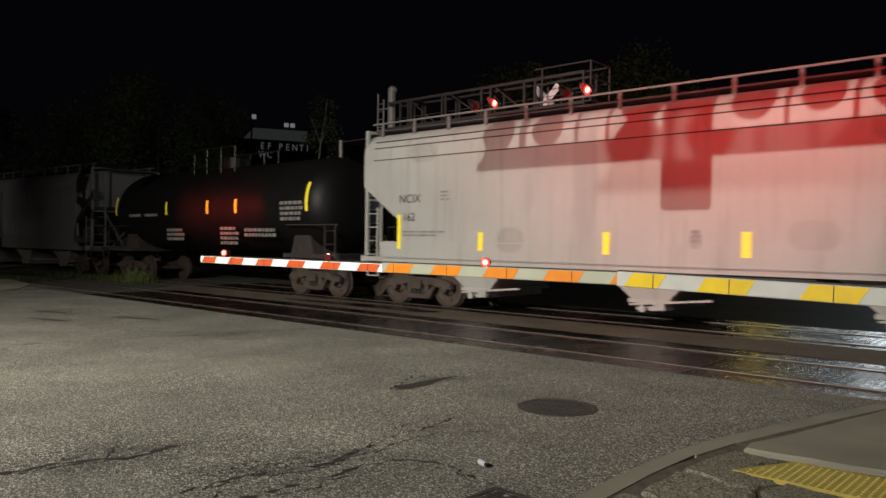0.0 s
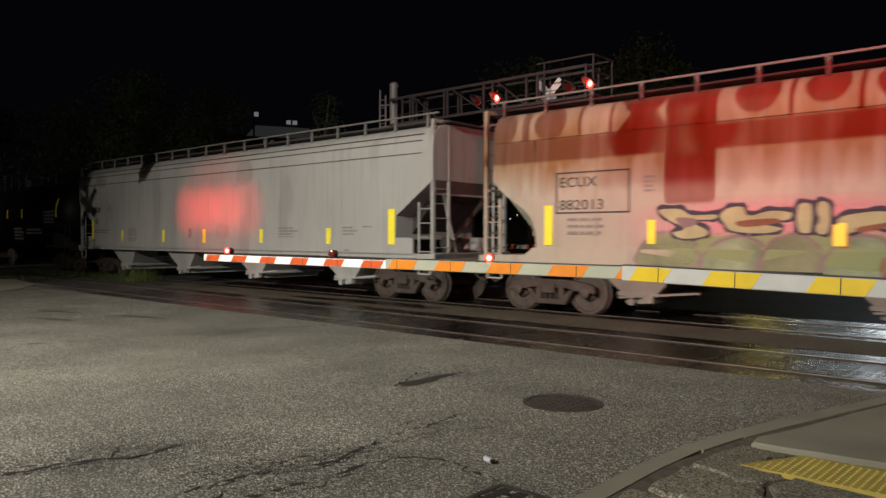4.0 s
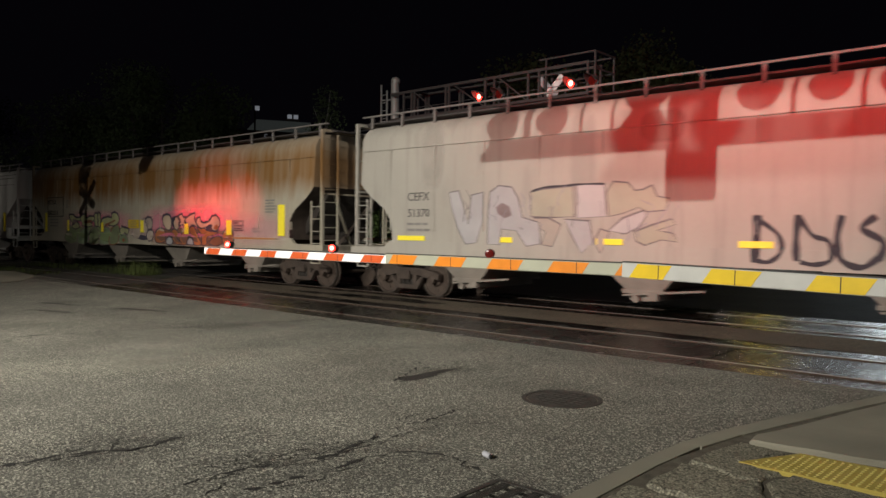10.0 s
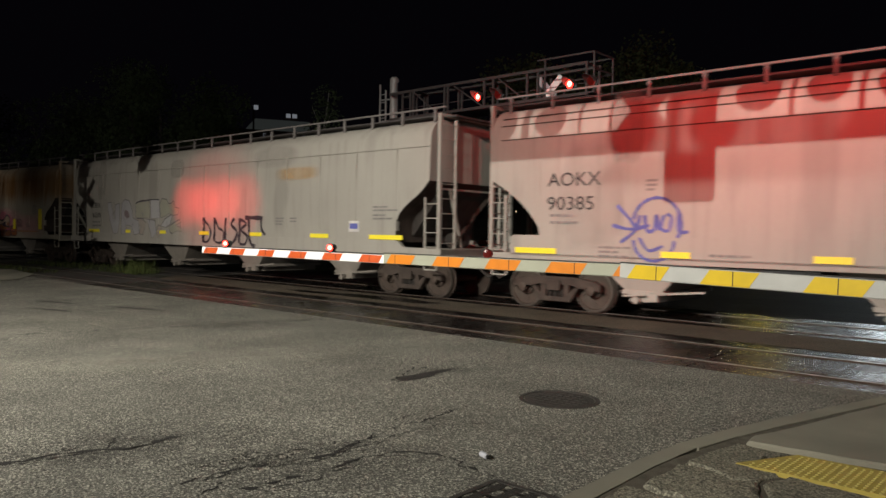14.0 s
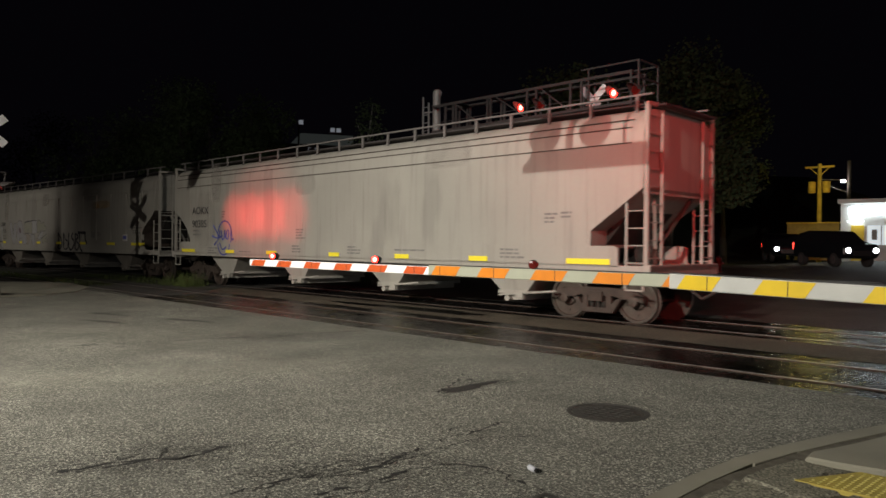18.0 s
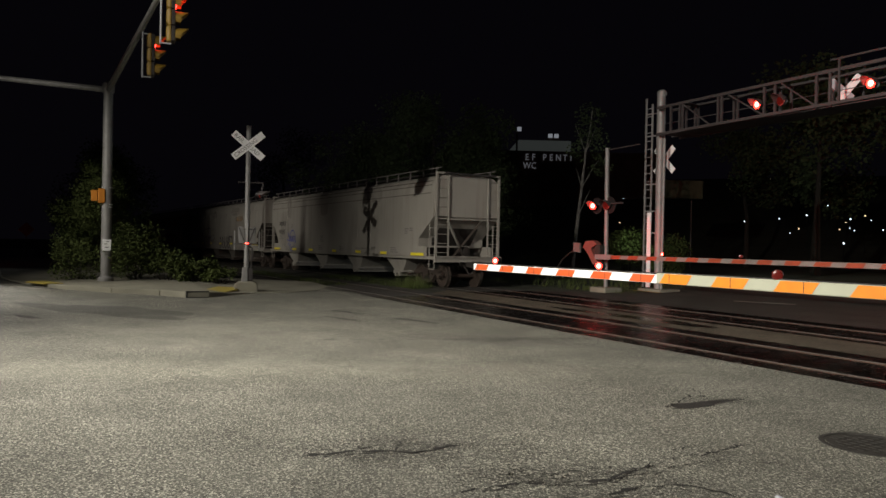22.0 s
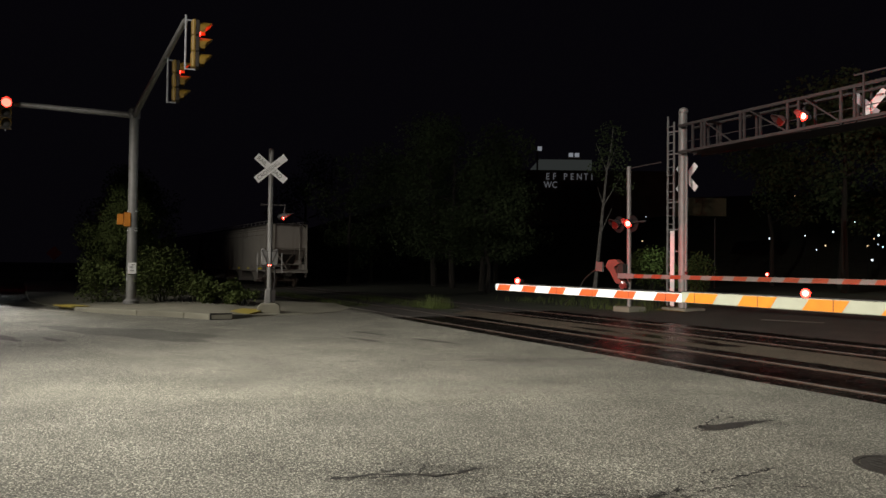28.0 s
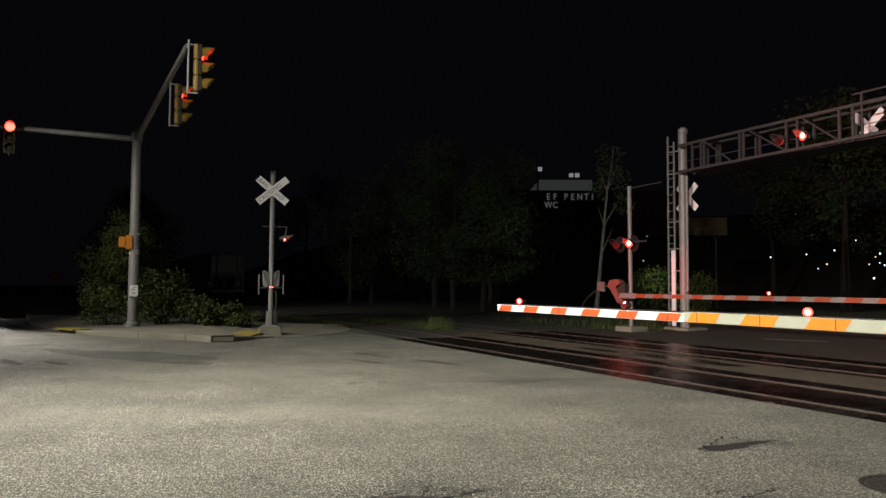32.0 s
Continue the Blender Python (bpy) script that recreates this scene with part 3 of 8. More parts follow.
blot("patch", -5.48, 5.91, 0.46, 0.1, 1.62, TAR, "dark pothole in the asphalt", 3)
blot("patch", -17.81, 1.21, 2.6, 0.8, 0.6, ASPHALT_WORN, "darker worn patch of asphalt", 5)
blot("patch", -16.82, -0.32, 0.5, 0.12, 0.4, ASPHALT_FAR, "tar spot on the asphalt", 6)
blot("patch", -17.67, -1.31, 0.9, 0.2, 0.4, ASPHALT_FAR, "tar spot on the asphalt", 7)
blot("patch", -16.05, 6.09, 0.6, 0.1, 0.3, ASPHALT_FAR, "tar spot on the asphalt", 8)
blot("patch", -13.85, 6.76, 0.7, 0.12, 0.3, ASPHALT_FAR, "tar spot on the asphalt", 9)
blot("patch", -14.64, 5.48, 0.6, 0.1, 0.3, ASPHALT_FAR, "tar spot on the asphalt", 10)

# rain water lying between the rails
WATER = material("standing_water", (0.012, 0.01, 0.009), 0.1, vary=0.3, scale=2, fine=20, bump=0, spec=0.6)
wm = WATER.node_tree
wc, wmp, wnz, wb = (wm.nodes.new(k) for k in ("ShaderNodeTexCoord", "ShaderNodeMapping", "ShaderNodeTexNoise", "ShaderNodeBump"))
wmp.inputs["Scale"].default_value = (5.0, 26.0, 1.0)
wnz.inputs["Scale"].default_value, wnz.inputs["Detail"].default_value = 1.0, 4
wb.inputs["Strength"].default_value, wb.inputs["Distance"].default_value = 0.6, 0.02
wm.links.new(wc.outputs["Object"], wmp.inputs[0])
wm.links.new(wmp.outputs[0], wnz.inputs["Vector"])
wm.links.new(wnz.outputs["Fac"], wb.inputs["Height"])
wm.links.new(wb.outputs[0], wm.nodes["Principled BSDF"].inputs["Normal"])
blot("puddle", -13.0, 11.95, 2.6, 0.3, 0.05, WATER, "shallow puddle between the tracks", 37, 0.006)

PAINT_WORN = material("worn_white_road_paint", (0.3, 0.29, 0.25), 0.8, vary=0.5, scale=4, fine=60, bump=0.2)
PAINT_OCHRE = material("worn_yellow_road_paint", (0.3, 0.2, 0.03), 0.8, vary=0.4, scale=4, fine=60, bump=0.2)
for label, mat, (xa, ya), (xb, yb), w, z in (("faded white stop line on the far road", PAINT_WORN, (-15.4, 18.4), (-13.9, 19.2), 0.14, 0.07), ("faded yellow edge line by the signal mast", PAINT_OCHRE, (-20.3, 18.9), (-18.8, 18.75), 0.12, 0.09), ("faded white crosswalk line", PAINT_WORN, (-27.4, -0.95), (-25.7, -0.1), 0.12, 0.004), ("faded white crosswalk line", PAINT_WORN, (-31.8, -2.6), (-30.4, -1.9), 0.14, 0.004)):
    d = Vector((xb - xa, yb - ya)).normalized() * w
    sheet("road_marking", [(xa - d.y, ya + d.x), (xa + d.y, ya - d.x), (xb + d.y, yb - d.x), (xb - d.y, yb + d.x)], z, mat, label, "road marking")

# manhole
man = thing("manhole", "round dark cast iron manhole cover flush with the asphalt", "manhole", pose(-3.78, 5.99, 0), kind="structure")
bm = bmesh.new()
spin(bm, [(-0.02, 0.385), (0.005, 0.385), (0.005, 0.34), (-0.002, 0.335)], "z", 36)
part("cover_ring", bm, IRON, man)
bm = bmesh.new()
spin(bm, [(-0.02, 0.33), (0.003, 0.33), (0.004, 0.31)], "z", 36)
for i in range(-3, 4):
    for j in range(-3, 4):
        if i * i + j * j < 11:
            box(bm, i * 0.08 - 0.025, i * 0.08 + 0.025, j * 0.08 - 0.025, j * 0.08 + 0.025, 0.003, 0.0072)
part("cover", bm, IRON, man)

# storm grate by the kerb
grate = thing("storm_grate", "rusty square cast iron storm drain grate beside the kerb", "drain", pose(-2.52, 3.42, 0, 0, 0, 0), kind="structure")
bm = bmesh.new()
for a, b in ((-0.34, -0.3), (0.3, 0.34)):
    box(bm, a, b, -0.34, 0.34, -0.1, 0.006)
    box(bm, -0.3, 0.3, a, b, -0.1, 0.006)
part("grate_frame", bm, IRON, grate)
bm = bmesh.new()
box(bm, -0.035, 0.035, -0.3, 0.3, -0.08, 0.003)
me = finish("grate_bar", bm, IRON)
for i in range(5):
    share("grate_bar", me, grate, pose(-0.24 + i * 0.12, 0, 0))
bm = bmesh.new()
box(bm, -0.3, 0.3, -0.02, 0.02, -0.08, 0.0)
me = finish("grate_bar", bm, IRON)
for i in range(4):
    share("grate_bar", me, grate, pose(0, -0.22 + i * 0.145, 0))
bm = bmesh.new()
box(bm, -0.32, 0.32, -0.32, 0.32, -0.4, -0.3)
part("drain_pit", bm, BLACK, grate)

# right-hand kerb, slabs and tactile plate
KERB_OUT = [(-2.36, 2.3), (-2.34, 3.726), (-2.34, 4.68), (-2.3, 5.3), (-2.2, 5.85), (-2.06, 6.4), (-1.86, 7.1), (-1.5, 8.3)]
kerb = thing("kerb", "low weathered concrete kerb flush with the road edge", "kerb", kind="structure")
for k, ((xa, ya), (xb, yb)) in enumerate(zip(KERB_OUT, KERB_OUT[1:])):
    w = (0.15, 0.145, 0.145, 0.16, 0.17, 0.17, 0.16)[k]
    bm = bmesh.new()
    slab(bm, [(xa, ya), (xa + w, ya - 0.02), (xb + w, yb - 0.021), (xb, yb - 0.001)], -0.1, 0.026)
    part("kerb_stone", bm, CONCRETE, kerb)
walkway = thing("pavement", "cracked and crumbling concrete pavement slabs", "pavement", kind="structure")
bm = bmesh.new()
slab(bm, [(-2.22, -2.0), (4, -2.0), (4, 8.3), (-1.4, 8.3), (-2.0, 6.0), (-2.2, 4.8)], -0.1, 0.018)
part("bedding", bm, DIRT, walkway, "dark dirt and weeds in the joints")


def paving(outline, z, mat, seed, rough=0.012, step=0.07):
    r = random.Random(seed)
    bm = bmesh.new()
    pts = []
    for (xa, ya), (xb, yb) in zip(outline, outline[1:] + outline[:1]):
        n = max(1, int(math.hypot(xb - xa, yb - ya) / step))
        for i in range(n):
            pts.append((xa + (xb - xa) * i / n + r.gauss(0, rough), ya + (yb - ya) * i / n + r.gauss(0, rough)))
    a = [bm.verts.new((x, y, -0.1)) for x, y in pts]
    b = [bm.verts.new((x, y, z - 0.014)) for x, y in pts]
    cx, cy = sum(p[0] for p in pts) / len(pts), sum(p[1] for p in pts) / len(pts)
    c = []
    for x, y in pts:
        d = math.hypot(x - cx, y - cy)
        k = 1 - (0.014 + 0.016 * r.random()) / max(d, 0.1)
        c.append(bm.verts.new((cx + (x - cx) * k, cy + (y - cy) * k, z + r.gauss(0, 0.0015))))
    bm.faces.new(a[::-1])
    bm.faces.new(c)
    for i in range(len(a)):
        j = (i + 1) % len(a)
        bm.faces.new((a[i], a[j], b[j], b[i]))
        bm.faces.new((b[i], b[j], c[j], c[i]))
    part("slab", bm, mat, walkway)


paving([(-2.08, 4.2), (-2.06, 4.75), (-1.87, 4.78), (-1.69, 4.69), (-1.56, 4.74), (-1.42, 4.42), (-1.3, 4.0), (-1.66, 4.16)], 0.05, CONCRETE_OLD, 1)
paving([(-2.09, 4.86), (-1.99, 5.48), (-1.95, 5.57), (-1.6, 5.53), (-1.81, 5.04), (-1.48, 5.01), (-1.58, 4.79), (-1.72, 4.75), (-1.92, 4.85)], 0.04, CONCRETE_OLD, 2)
paving([(-1.45, 5.0), (-0.9, 4.97), (0.4, 4.9), (0.4, 3.6), (-1.2, 3.9), (-1.38, 4.48), (-1.53, 4.77)], 0.045, CONCRETE_OLD, 3)
paving([(-2.15, 3.2), (-2.16, 4.18), (-2.1, 4.18), (-1.68, 4.12), (-1.3, 3.95), (-1.2, 3.2)], 0.03, CONCRETE_OLD, 4)
paving([(-1.92, 5.78), (-1.72, 6.5), (-1.4, 7.75), (-1.28, 8.2), (3, 8.2), (3, 6.2), (-0.2, 5.78), (-1.03, 5.68), (-1.9, 5.585)], 0.062, CONCRETE, 5, 0.004, 0.2)
paving([(-2.15, -2.0), (-2.15, 3.15), (4, 3.15), (4, -2.0)], 0.05, CONCRETE_OLD, 8)
paving([(0.45, 3.2), (0.45, 5.0), (0.6, 5.8), (3, 6.1), (4, 6.1), (4, 3.2)], 0.05, CONCRETE, 9)
tact = thing("tactile_plate", "yellow tactile warning plate with raised domes set in the pavement", "tactile paving", pose(-1.79, 5.04, 0.05, 0, 0, -2.0), kind="structure")
bm = bmesh.new()
slab(bm, [(0.0, 0.0), (1.9, 0.03), (1.85, 0.6), (0.24, 0.5)], -0.06, 0.0)
part("plate", bm, TACTILE, tact)
bm = bmesh.new()
for i in range(38):
    for j in range(12):
        cx, cy = 0.04 + i * 0.048, 0.03 + j * 0.048
        if cx > 0.03 + cy * 0.5 and cy < 0.48 + 0.06 * (cx - 0.24):
            spin(bm, [(-0.004, 0.0125), (0.004, 0.0095), (0.006, 0.005)], "z", 8, (cx, cy, 0))
tagged(part("domes", bm, material("worn_dome_tops", (0.42, 0.36, 0.1), 0.6, vary=0.2), tact), kind="stuff")
bit = thing("litter", "small crushed white and dark bottle lying on the asphalt", "litter", pose(-3.17, 4.05, 0.022, 0, 0, -20))
bm = bmesh.new()
spin(bm, [(-0.055, 0.012), (-0.05, 0.02), (0.02, 0.02), (0.028, 0.016)], "x", 12)
part("bottle", bm, WHITE_DIM, bit)
bm = bmesh.new()
spin(bm, [(0.028, 0.014), (0.044, 0.014), (0.047, 0.008)], "x", 12)
part("cap", bm, BLACK, bit)

# left corner pavement
corner = thing("pavement", "raised concrete corner pavement with a granite kerb", "pavement", kind="structure")
CORNER = [(-60, -3.2, 0.14), (-40, -2.0, 0.14), (-32.5, -1.45, 0.05), (-29.0, -0.75, 0.05), (-25.6, 0.42, 0.12), (-23.6, 1.7, 0.15), (-22.2, 2.85, 0.16), (-21.25, 3.4, 0.16), (-21.2, 4.0, 0.15), (-21.9, 4.75, 0.07), (-22.4, 5.5, 0.03), (-22.6, 6.8, 0.02), (-23.4, 7.9, 0.02), (-25.4, 9.0, 0.02), (-27, 8.9, 0.1), (-30, 6, 0.14), (-60, 4, 0.14)]
bm = bmesh.new()
hub = bm.verts.new((-27.5, 4.5, 0.14))
rim = [bm.verts.new((x - 0.08, y + 0.05, z - 0.004)) for x, y, z in CORNER]
skirt = [bm.verts.new((x - 0.08, y + 0.05, -0.1)) for x, y, z in CORNER]
for i in range(len(rim)):
    j = (i + 1) % len(rim)
    bm.faces.new((hub, rim[i], rim[j]))
    bm.faces.new((rim[i], skirt[i], skirt[j], rim[j]))
part("slab", bm, CONCRETE, corner)
for (xa, ya, za), (xb, yb, zb) in zip(CORNER[1:11], CORNER[2:12]):
    n = max(1, round(math.hypot(xb - xa, yb - ya) / 1.9))
    for i in range(n):
        f, g = i / n + 0.004, (i + 1) / n - 0.004
        p, q = Vector((lerp(xa, xb, f), lerp(ya, yb, f))), Vector((lerp(xa, xb, g), lerp(ya, yb, g)))
        o = (q - p).normalized().orthogonal() * 0.17
        if o.dot(Vector((-27.5, 4.5)) - p) < 0:
            o = -o
        zp, zq = lerp(za, zb, f), lerp(za, zb, g)
        bm = bmesh.new()
        low = [bm.verts.new((v.x, v.y, -0.1)) for v in (p, q, q + o, p + o)]
        top = [bm.verts.new((v.x, v.y, z + 0.006)) for v, z in ((p, zp), (q, zq), (q + o, zq), (p + o, zp))]
        bm.faces.new(low)
        bm.faces.new(top)
        for k in range(4):
            bm.faces.new((low[k], low[(k + 1) % 4], top[(k + 1) % 4], top[k]))
        bmesh.ops.recalc_face_normals(bm, faces=bm.faces)
        part("kerb_stone", bm, CONCRETE, corner, bevel=0.015)
inlet = thing("kerb_inlet", "storm drain mouth with a steel frame in the corner kerb", "drain", pose(-21.17, 3.7, 0, 0, 0, 86), kind="structure")
bm = bmesh.new()
for a, b, c, d in ((-0.3, 0.3, 0.15, 0.185), (-0.3, 0.3, 0.0, 0.025), (-0.3, -0.265, 0.025, 0.15)):
    box(bm, a, b, -0.05, 0.03, c, d)
part("frame", bm, BLACK, inlet, "black steel frame")
bm = bmesh.new()
box(bm, -0.265, 0.3, -0.03, 0.015, 0.025, 0.15)
part("face_plate", bm, CONCRETE, inlet)
plate = thing("tactile_plate", "worn yellow tactile plate on the corner pavement", "tactile paving", pose(-22.62, 4.5, 0.112, 1.5, 2.2, 62), kind="structure")
bm = bmesh.new()
slab(bm, [(-0.32, -0.42), (0.42, -0.5), (0.5, 1.0), (-0.25, 1.0)], -0.03, 0.016)
part("plate", bm, TACTILE, plate)
plate = thing("tactile_plate", "worn yellow tactile plate near the kerb ramp", "tactile paving", pose(-27.2, 0.05, 0.118, 0, 0, 22), kind="structure")
bm = bmesh.new()
slab(bm, [(-0.9, -0.3), (0.5, -0.3), (0.5, 0.3), (-0.9, 0.3)], -0.03, 0.006)
part("plate", bm, TACTILE, plate)

# ---- train ----
TRAIN_Y = 13.88
SPEED = 4.198
TRAIN_SCALE = 0.92
SEAT = 0.126
WHEEL_R = 0.485
CARS = []
WHEELS = []


def wheel_mesh():
    bm = bmesh.new()
    for s in (-1, 1):
        y = s * 0.78
        prof = [(y - s * 0.07, 0.512), (y - s * 0.04, 0.512), (y - s * 0.035, WHEEL_R), (y + s * 0.07, WHEEL_R - 0.006), (y + s * 0.07, 0.425), (y + s * 0.03, 0.405), (y + s * 0.015, 0.2), (y + s * 0.075, 0.17), (y + s * 0.085, 0.09)]
        spin(bm, prof, "y", 28)
        for k in range(5):
            a = 2 * math.pi * k / 5
            spin(bm, [(y + s * 0.02, 0.03), (y + s * 0.045, 0.03)], "y", 8, (0.29 * math.cos(a), 0, 0.29 * math.sin(a)))
    tube(bm, (0, -0.95, 0), (0, 0.95, 0), 0.08, seg=12)
    for s in (-1, 1):
        spin(bm, [(s * 0.9, 0.11), (s * 1.06, 0.11), (s * 1.07, 0.06)], "y", 12)
    me = finish("wheelset", bm, WHEEL_STEEL, True)
    me.materials.append(TREAD)
    me.set_sharp_from_angle(angle=radians(35))
    for p in me.polygons:
        c = p.center
        if abs(math.hypot(c.x, c.z) - 0.482) < 0.012 or (abs(math.hypot(c.x, c.z) - 0.455) < 0.022 and abs(c.y) > 0.78):
            p.material_index = 1
    return me


def truck_meshes():
    frames = []
    for s in (-1, 1):
        bm = bmesh.new()
        y0, y1 = s * 0.9, s * 1.06
        top = [(-1.15, 0.62), (-0.98, 0.7), (-0.45, 0.76), (0.45, 0.76), (0.98, 0.7), (1.15, 0.62), (1.15, 0.46), (0.98, 0.52), (0.62, 0.52), (0.42, 0.6), (-0.42, 0.6), (-0.62, 0.52), (-0.98, 0.52), (-1.15, 0.46)]
        prism(bm, top, y0, y1)
        bot = [(-0.62, 0.53), (-0.5, 0.53), (-0.3, 0.3), (0.3, 0.3), (0.5, 0.53), (0.62, 0.53), (0.4, 0.2), (-0.4, 0.2)]
        prism(bm, bot, y0, y1)
        for cx in (-0.3, 0.3):
            prism(bm, [(cx - 0.07, 0.28), (cx + 0.07, 0.28), (cx + 0.07, 0.62), (cx - 0.07, 0.62)], y0 + s * 0.004, y1 - s * 0.004)
        frames.append(finish("side_frame", bm, STEEL_AND_SHADE, bevel=0.015))
    bm = bmesh.new()
    box(bm, -0.17, 0.17, -1.12, 1.12, 0.46, 0.68)
    tube(bm, (0, 0, 0.6), (0, 0, 0.98), 0.2, seg=12)
    bolster = finish("bolster", bm, STEEL_AND_SHADE)
    bm = bmesh.new()
    spin(bm, [(0.3 + k * 0.017, 0.065 if k % 2 else 0.055) for k in range(11)], "z", 8)
    springs = finish("spring", bm, GRIME_AND_SHADE)
    bm = bmesh.new()
    box(bm, -0.03, 0.03, -0.9, 0.9, 0.34, 0.44)
    for y in (-0.72, 0.72):
        box(bm, -0.02, 0.07, y - 0.06, y + 0.06, 0.28, 0.62)
    brakes = finish("brake_beam", bm, GRIME_AND_SHADE)
    return frames, bolster, springs, brakes


WHEEL_ME = wheel_mesh()
FRAME_MES, BOLSTER_ME, SPRING_ME, BRAKE_ME = truck_meshes()


def truck(car, x):
    t = new("truck")
    t.parent = car
    t.matrix_basis = pose(x, 0, -SEAT / TRAIN_SCALE)
    t["label"] = "dusty cast steel freight truck"
    for nm, me in (("side_frame", FRAME_MES[0]), ("side_frame", FRAME_MES[1]), ("bolster", BOLSTER_ME)):
        share(nm, me, t, Matrix())
    for s in (-1, 1):
        share("brake_beam", BRAKE_ME, t, pose(s * 0.42, 0, 0, 0, 0, 0 if s > 0 else 180))
        for cx in (-0.15, 0, 0.15):
            share("spring", SPRING_ME, t, pose(cx, s * 0.98, 0))
    for dx in (-0.89, 0.89):
        WHEELS.append((share("wheelset", WHEEL_ME, t, pose(dx, 0, WHEEL_R)), dx))


def coupler(car, x, s):
    bm = bmesh.new()
    box(bm, x - 0.35, x + 0.35, -0.09, 0.09, 0.72, 0.92)
    box(bm, x + s * 0.35 - 0.16, x + s * 0.35 + 0.16, -0.16, 0.14, 0.68, 0.96)
    tube(bm, (x - s * 0.2, -0.25, 0.75), (x + s * 0.25, -0.3, 0.45), 0.03)
    tube(bm, (x + s * 0.25, -0.3, 0.45), (x + s * 0.5, -0.2, 0.6), 0.03)
    part("coupler", bm, GRIME_AND_SHADE, car, "dark coupler with a hanging air hose", bevel=0.0)


def hopper(label, length, paint, style, left_x, deco=None):
    """A covered hopper car, 4.5 m high. left_x: where its left end stands at the start."""
    half = length / 2
    car = thing("hopper_car", label, "freight car", pose(TRAIN_SCALE * (left_x + half) - 0.006, TRAIN_Y, SEAT) @ Matrix.Scale(TRAIN_SCALE, 4), group="cars of the passing freight train")
    CARS.append(car)
    car["reach"] = TRAIN_SCALE * (half - 1.6)
    low = 1.5 if style == "straight" else 1.3
    # body: cross sections along the length
    stations = []
    if style == "straight":
        stations = [(0.2, 2.8), (0.22, 2.78), (0.6, 2.56), (0.96, 2.3), (1.25, 2.05), (1.47, 1.74), (1.53, low)] if deco else [(0.08, 3.0), (0.1, 2.98), (1.36, 2.12), (1.38, low)]
    else:
        stations = [(0.4, 2.86), (0.55, 2.7), (0.76, 2.52), (1.0, 2.37), (1.26, 2.2), (1.43, 2.03), (1.53, 1.86), (1.575, 1.68), (1.58, low)]
    rear = [(0.18, 2.76), (0.2, 2.74), (1.42, 1.88), (1.44, low)] if deco else stations
    full = [(u, z) for u, z in stations] + [(length - u, z) for u, z in reversed(rear)]
    # add plain stations so that long faces stay even
    rows = []
    for (ua, za), (ub, zb) in zip(full, full[1:]):
        n = 12 if ub - ua > 4 else 1
        for i in range(n):
            rows.append((lerp(ua, ub, i / n), lerp(za, zb, i / n)))
    rows.append(full[-1])

    def section(zb):
        bulge = 0.0 if style == "straight" else 0.05
        pts = []
        zs = [zb + (3.85 - zb) * k / 6 for k in range(7)]
        for z in zs:
            pts.append((1.56 + bulge * math.sin((z - 1.2) / 2.6 * math.pi) if bulge else 1.58, z))
        for a in (20, 40, 60, 75):
            pts.append((1.58 - 0.55 * (1 - math.cos(radians(a))) - 0.0, 3.85 + 0.58 * math.sin(radians(a))))
        pts.append((0.62, 4.46))
        pts.append((0.3, 4.48))
        return [(-y, z) for y, z in pts] + [(y, z) for y, z in reversed(pts)]

    bm = bmesh.new()
    loops = [[bm.verts.new((u - half, y, z)) for y, z in section(zb)] for u, zb in rows]
    for a, b in zip(loops, loops[1:]):
        for i in range(len(a) - 1):
            bm.faces.new((a[i], a[i + 1], b[i + 1], b[i]))
        bm.faces.new((a[-1], a[0], b[0], b[-1]))
    bm.faces.new(loops[0])
    bm.faces.new(loops[-1][::-1])
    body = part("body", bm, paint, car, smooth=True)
    # Underside and lower end faces are darkened to paint in the recess shade.
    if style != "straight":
        body.data.materials.append(STEEL_AND_SHADE)
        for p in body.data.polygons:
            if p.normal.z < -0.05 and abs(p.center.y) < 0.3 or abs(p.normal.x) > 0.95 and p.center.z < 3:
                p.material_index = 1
    # weld seams and side lines
    for z, y in (((3.68, -1.585), (4.0, -1.563), (4.17, -1.5)) if style == "straight" else ((3.72, -1.59),)):
        bm = bmesh.new()
        box(bm, -half + 0.45, half - 0.45, y - 0.012, y + 0.02, z, z + 0.022)
        part("side_bead", bm, STEEL_AND_SHADE if style == "straight" else paint, body)
    ribs = bmesh.new()
    for k in range(1, 14):
        x = -half + length * k / 14
        box(ribs, x - 0.008, x + 0.008, -1.586 if style == "straight" else -1.612, -1.5, 1.6, 3.7)
    tagged(part("weld_seams", ribs, paint, body), kind="stuff")
    # side sills
    for s in (-1, 1):
        bm = bmesh.new()
        if style == "straight":
            prism(bm, [(-half + 0.75, 1.1), (half - 0.75, 1.1), (half - 0.75, 1.5), (half - 0.85, 1.55), (-half + 0.85, 1.55), (-half + 0.75, 1.5)], s * 1.6, s * 1.54)
            prism(bm, [(-half, 1.02), (half, 1.02), (half, 1.14), (-half, 1.14)], s * 1.6, s * 1.45)
        else:
            prism(bm, [(-half, 0.98), (half, 0.98), (half, 1.16), (half - 1.3, 1.18), (half - 1.5, 1.34), (-half + 1.5, 1.34), (-half + 1.3, 1.18), (-half, 1.16)], s * 1.6, s * 1.5)
        part("side_sill", bm, paint, car)
    bm = bmesh.new()
    box(bm, -half + 0.2, half - 0.2, -0.35, 0.35, 0.78, 1.1)
    part("centre_sill", bm, GRIME_AND_SHADE, car)
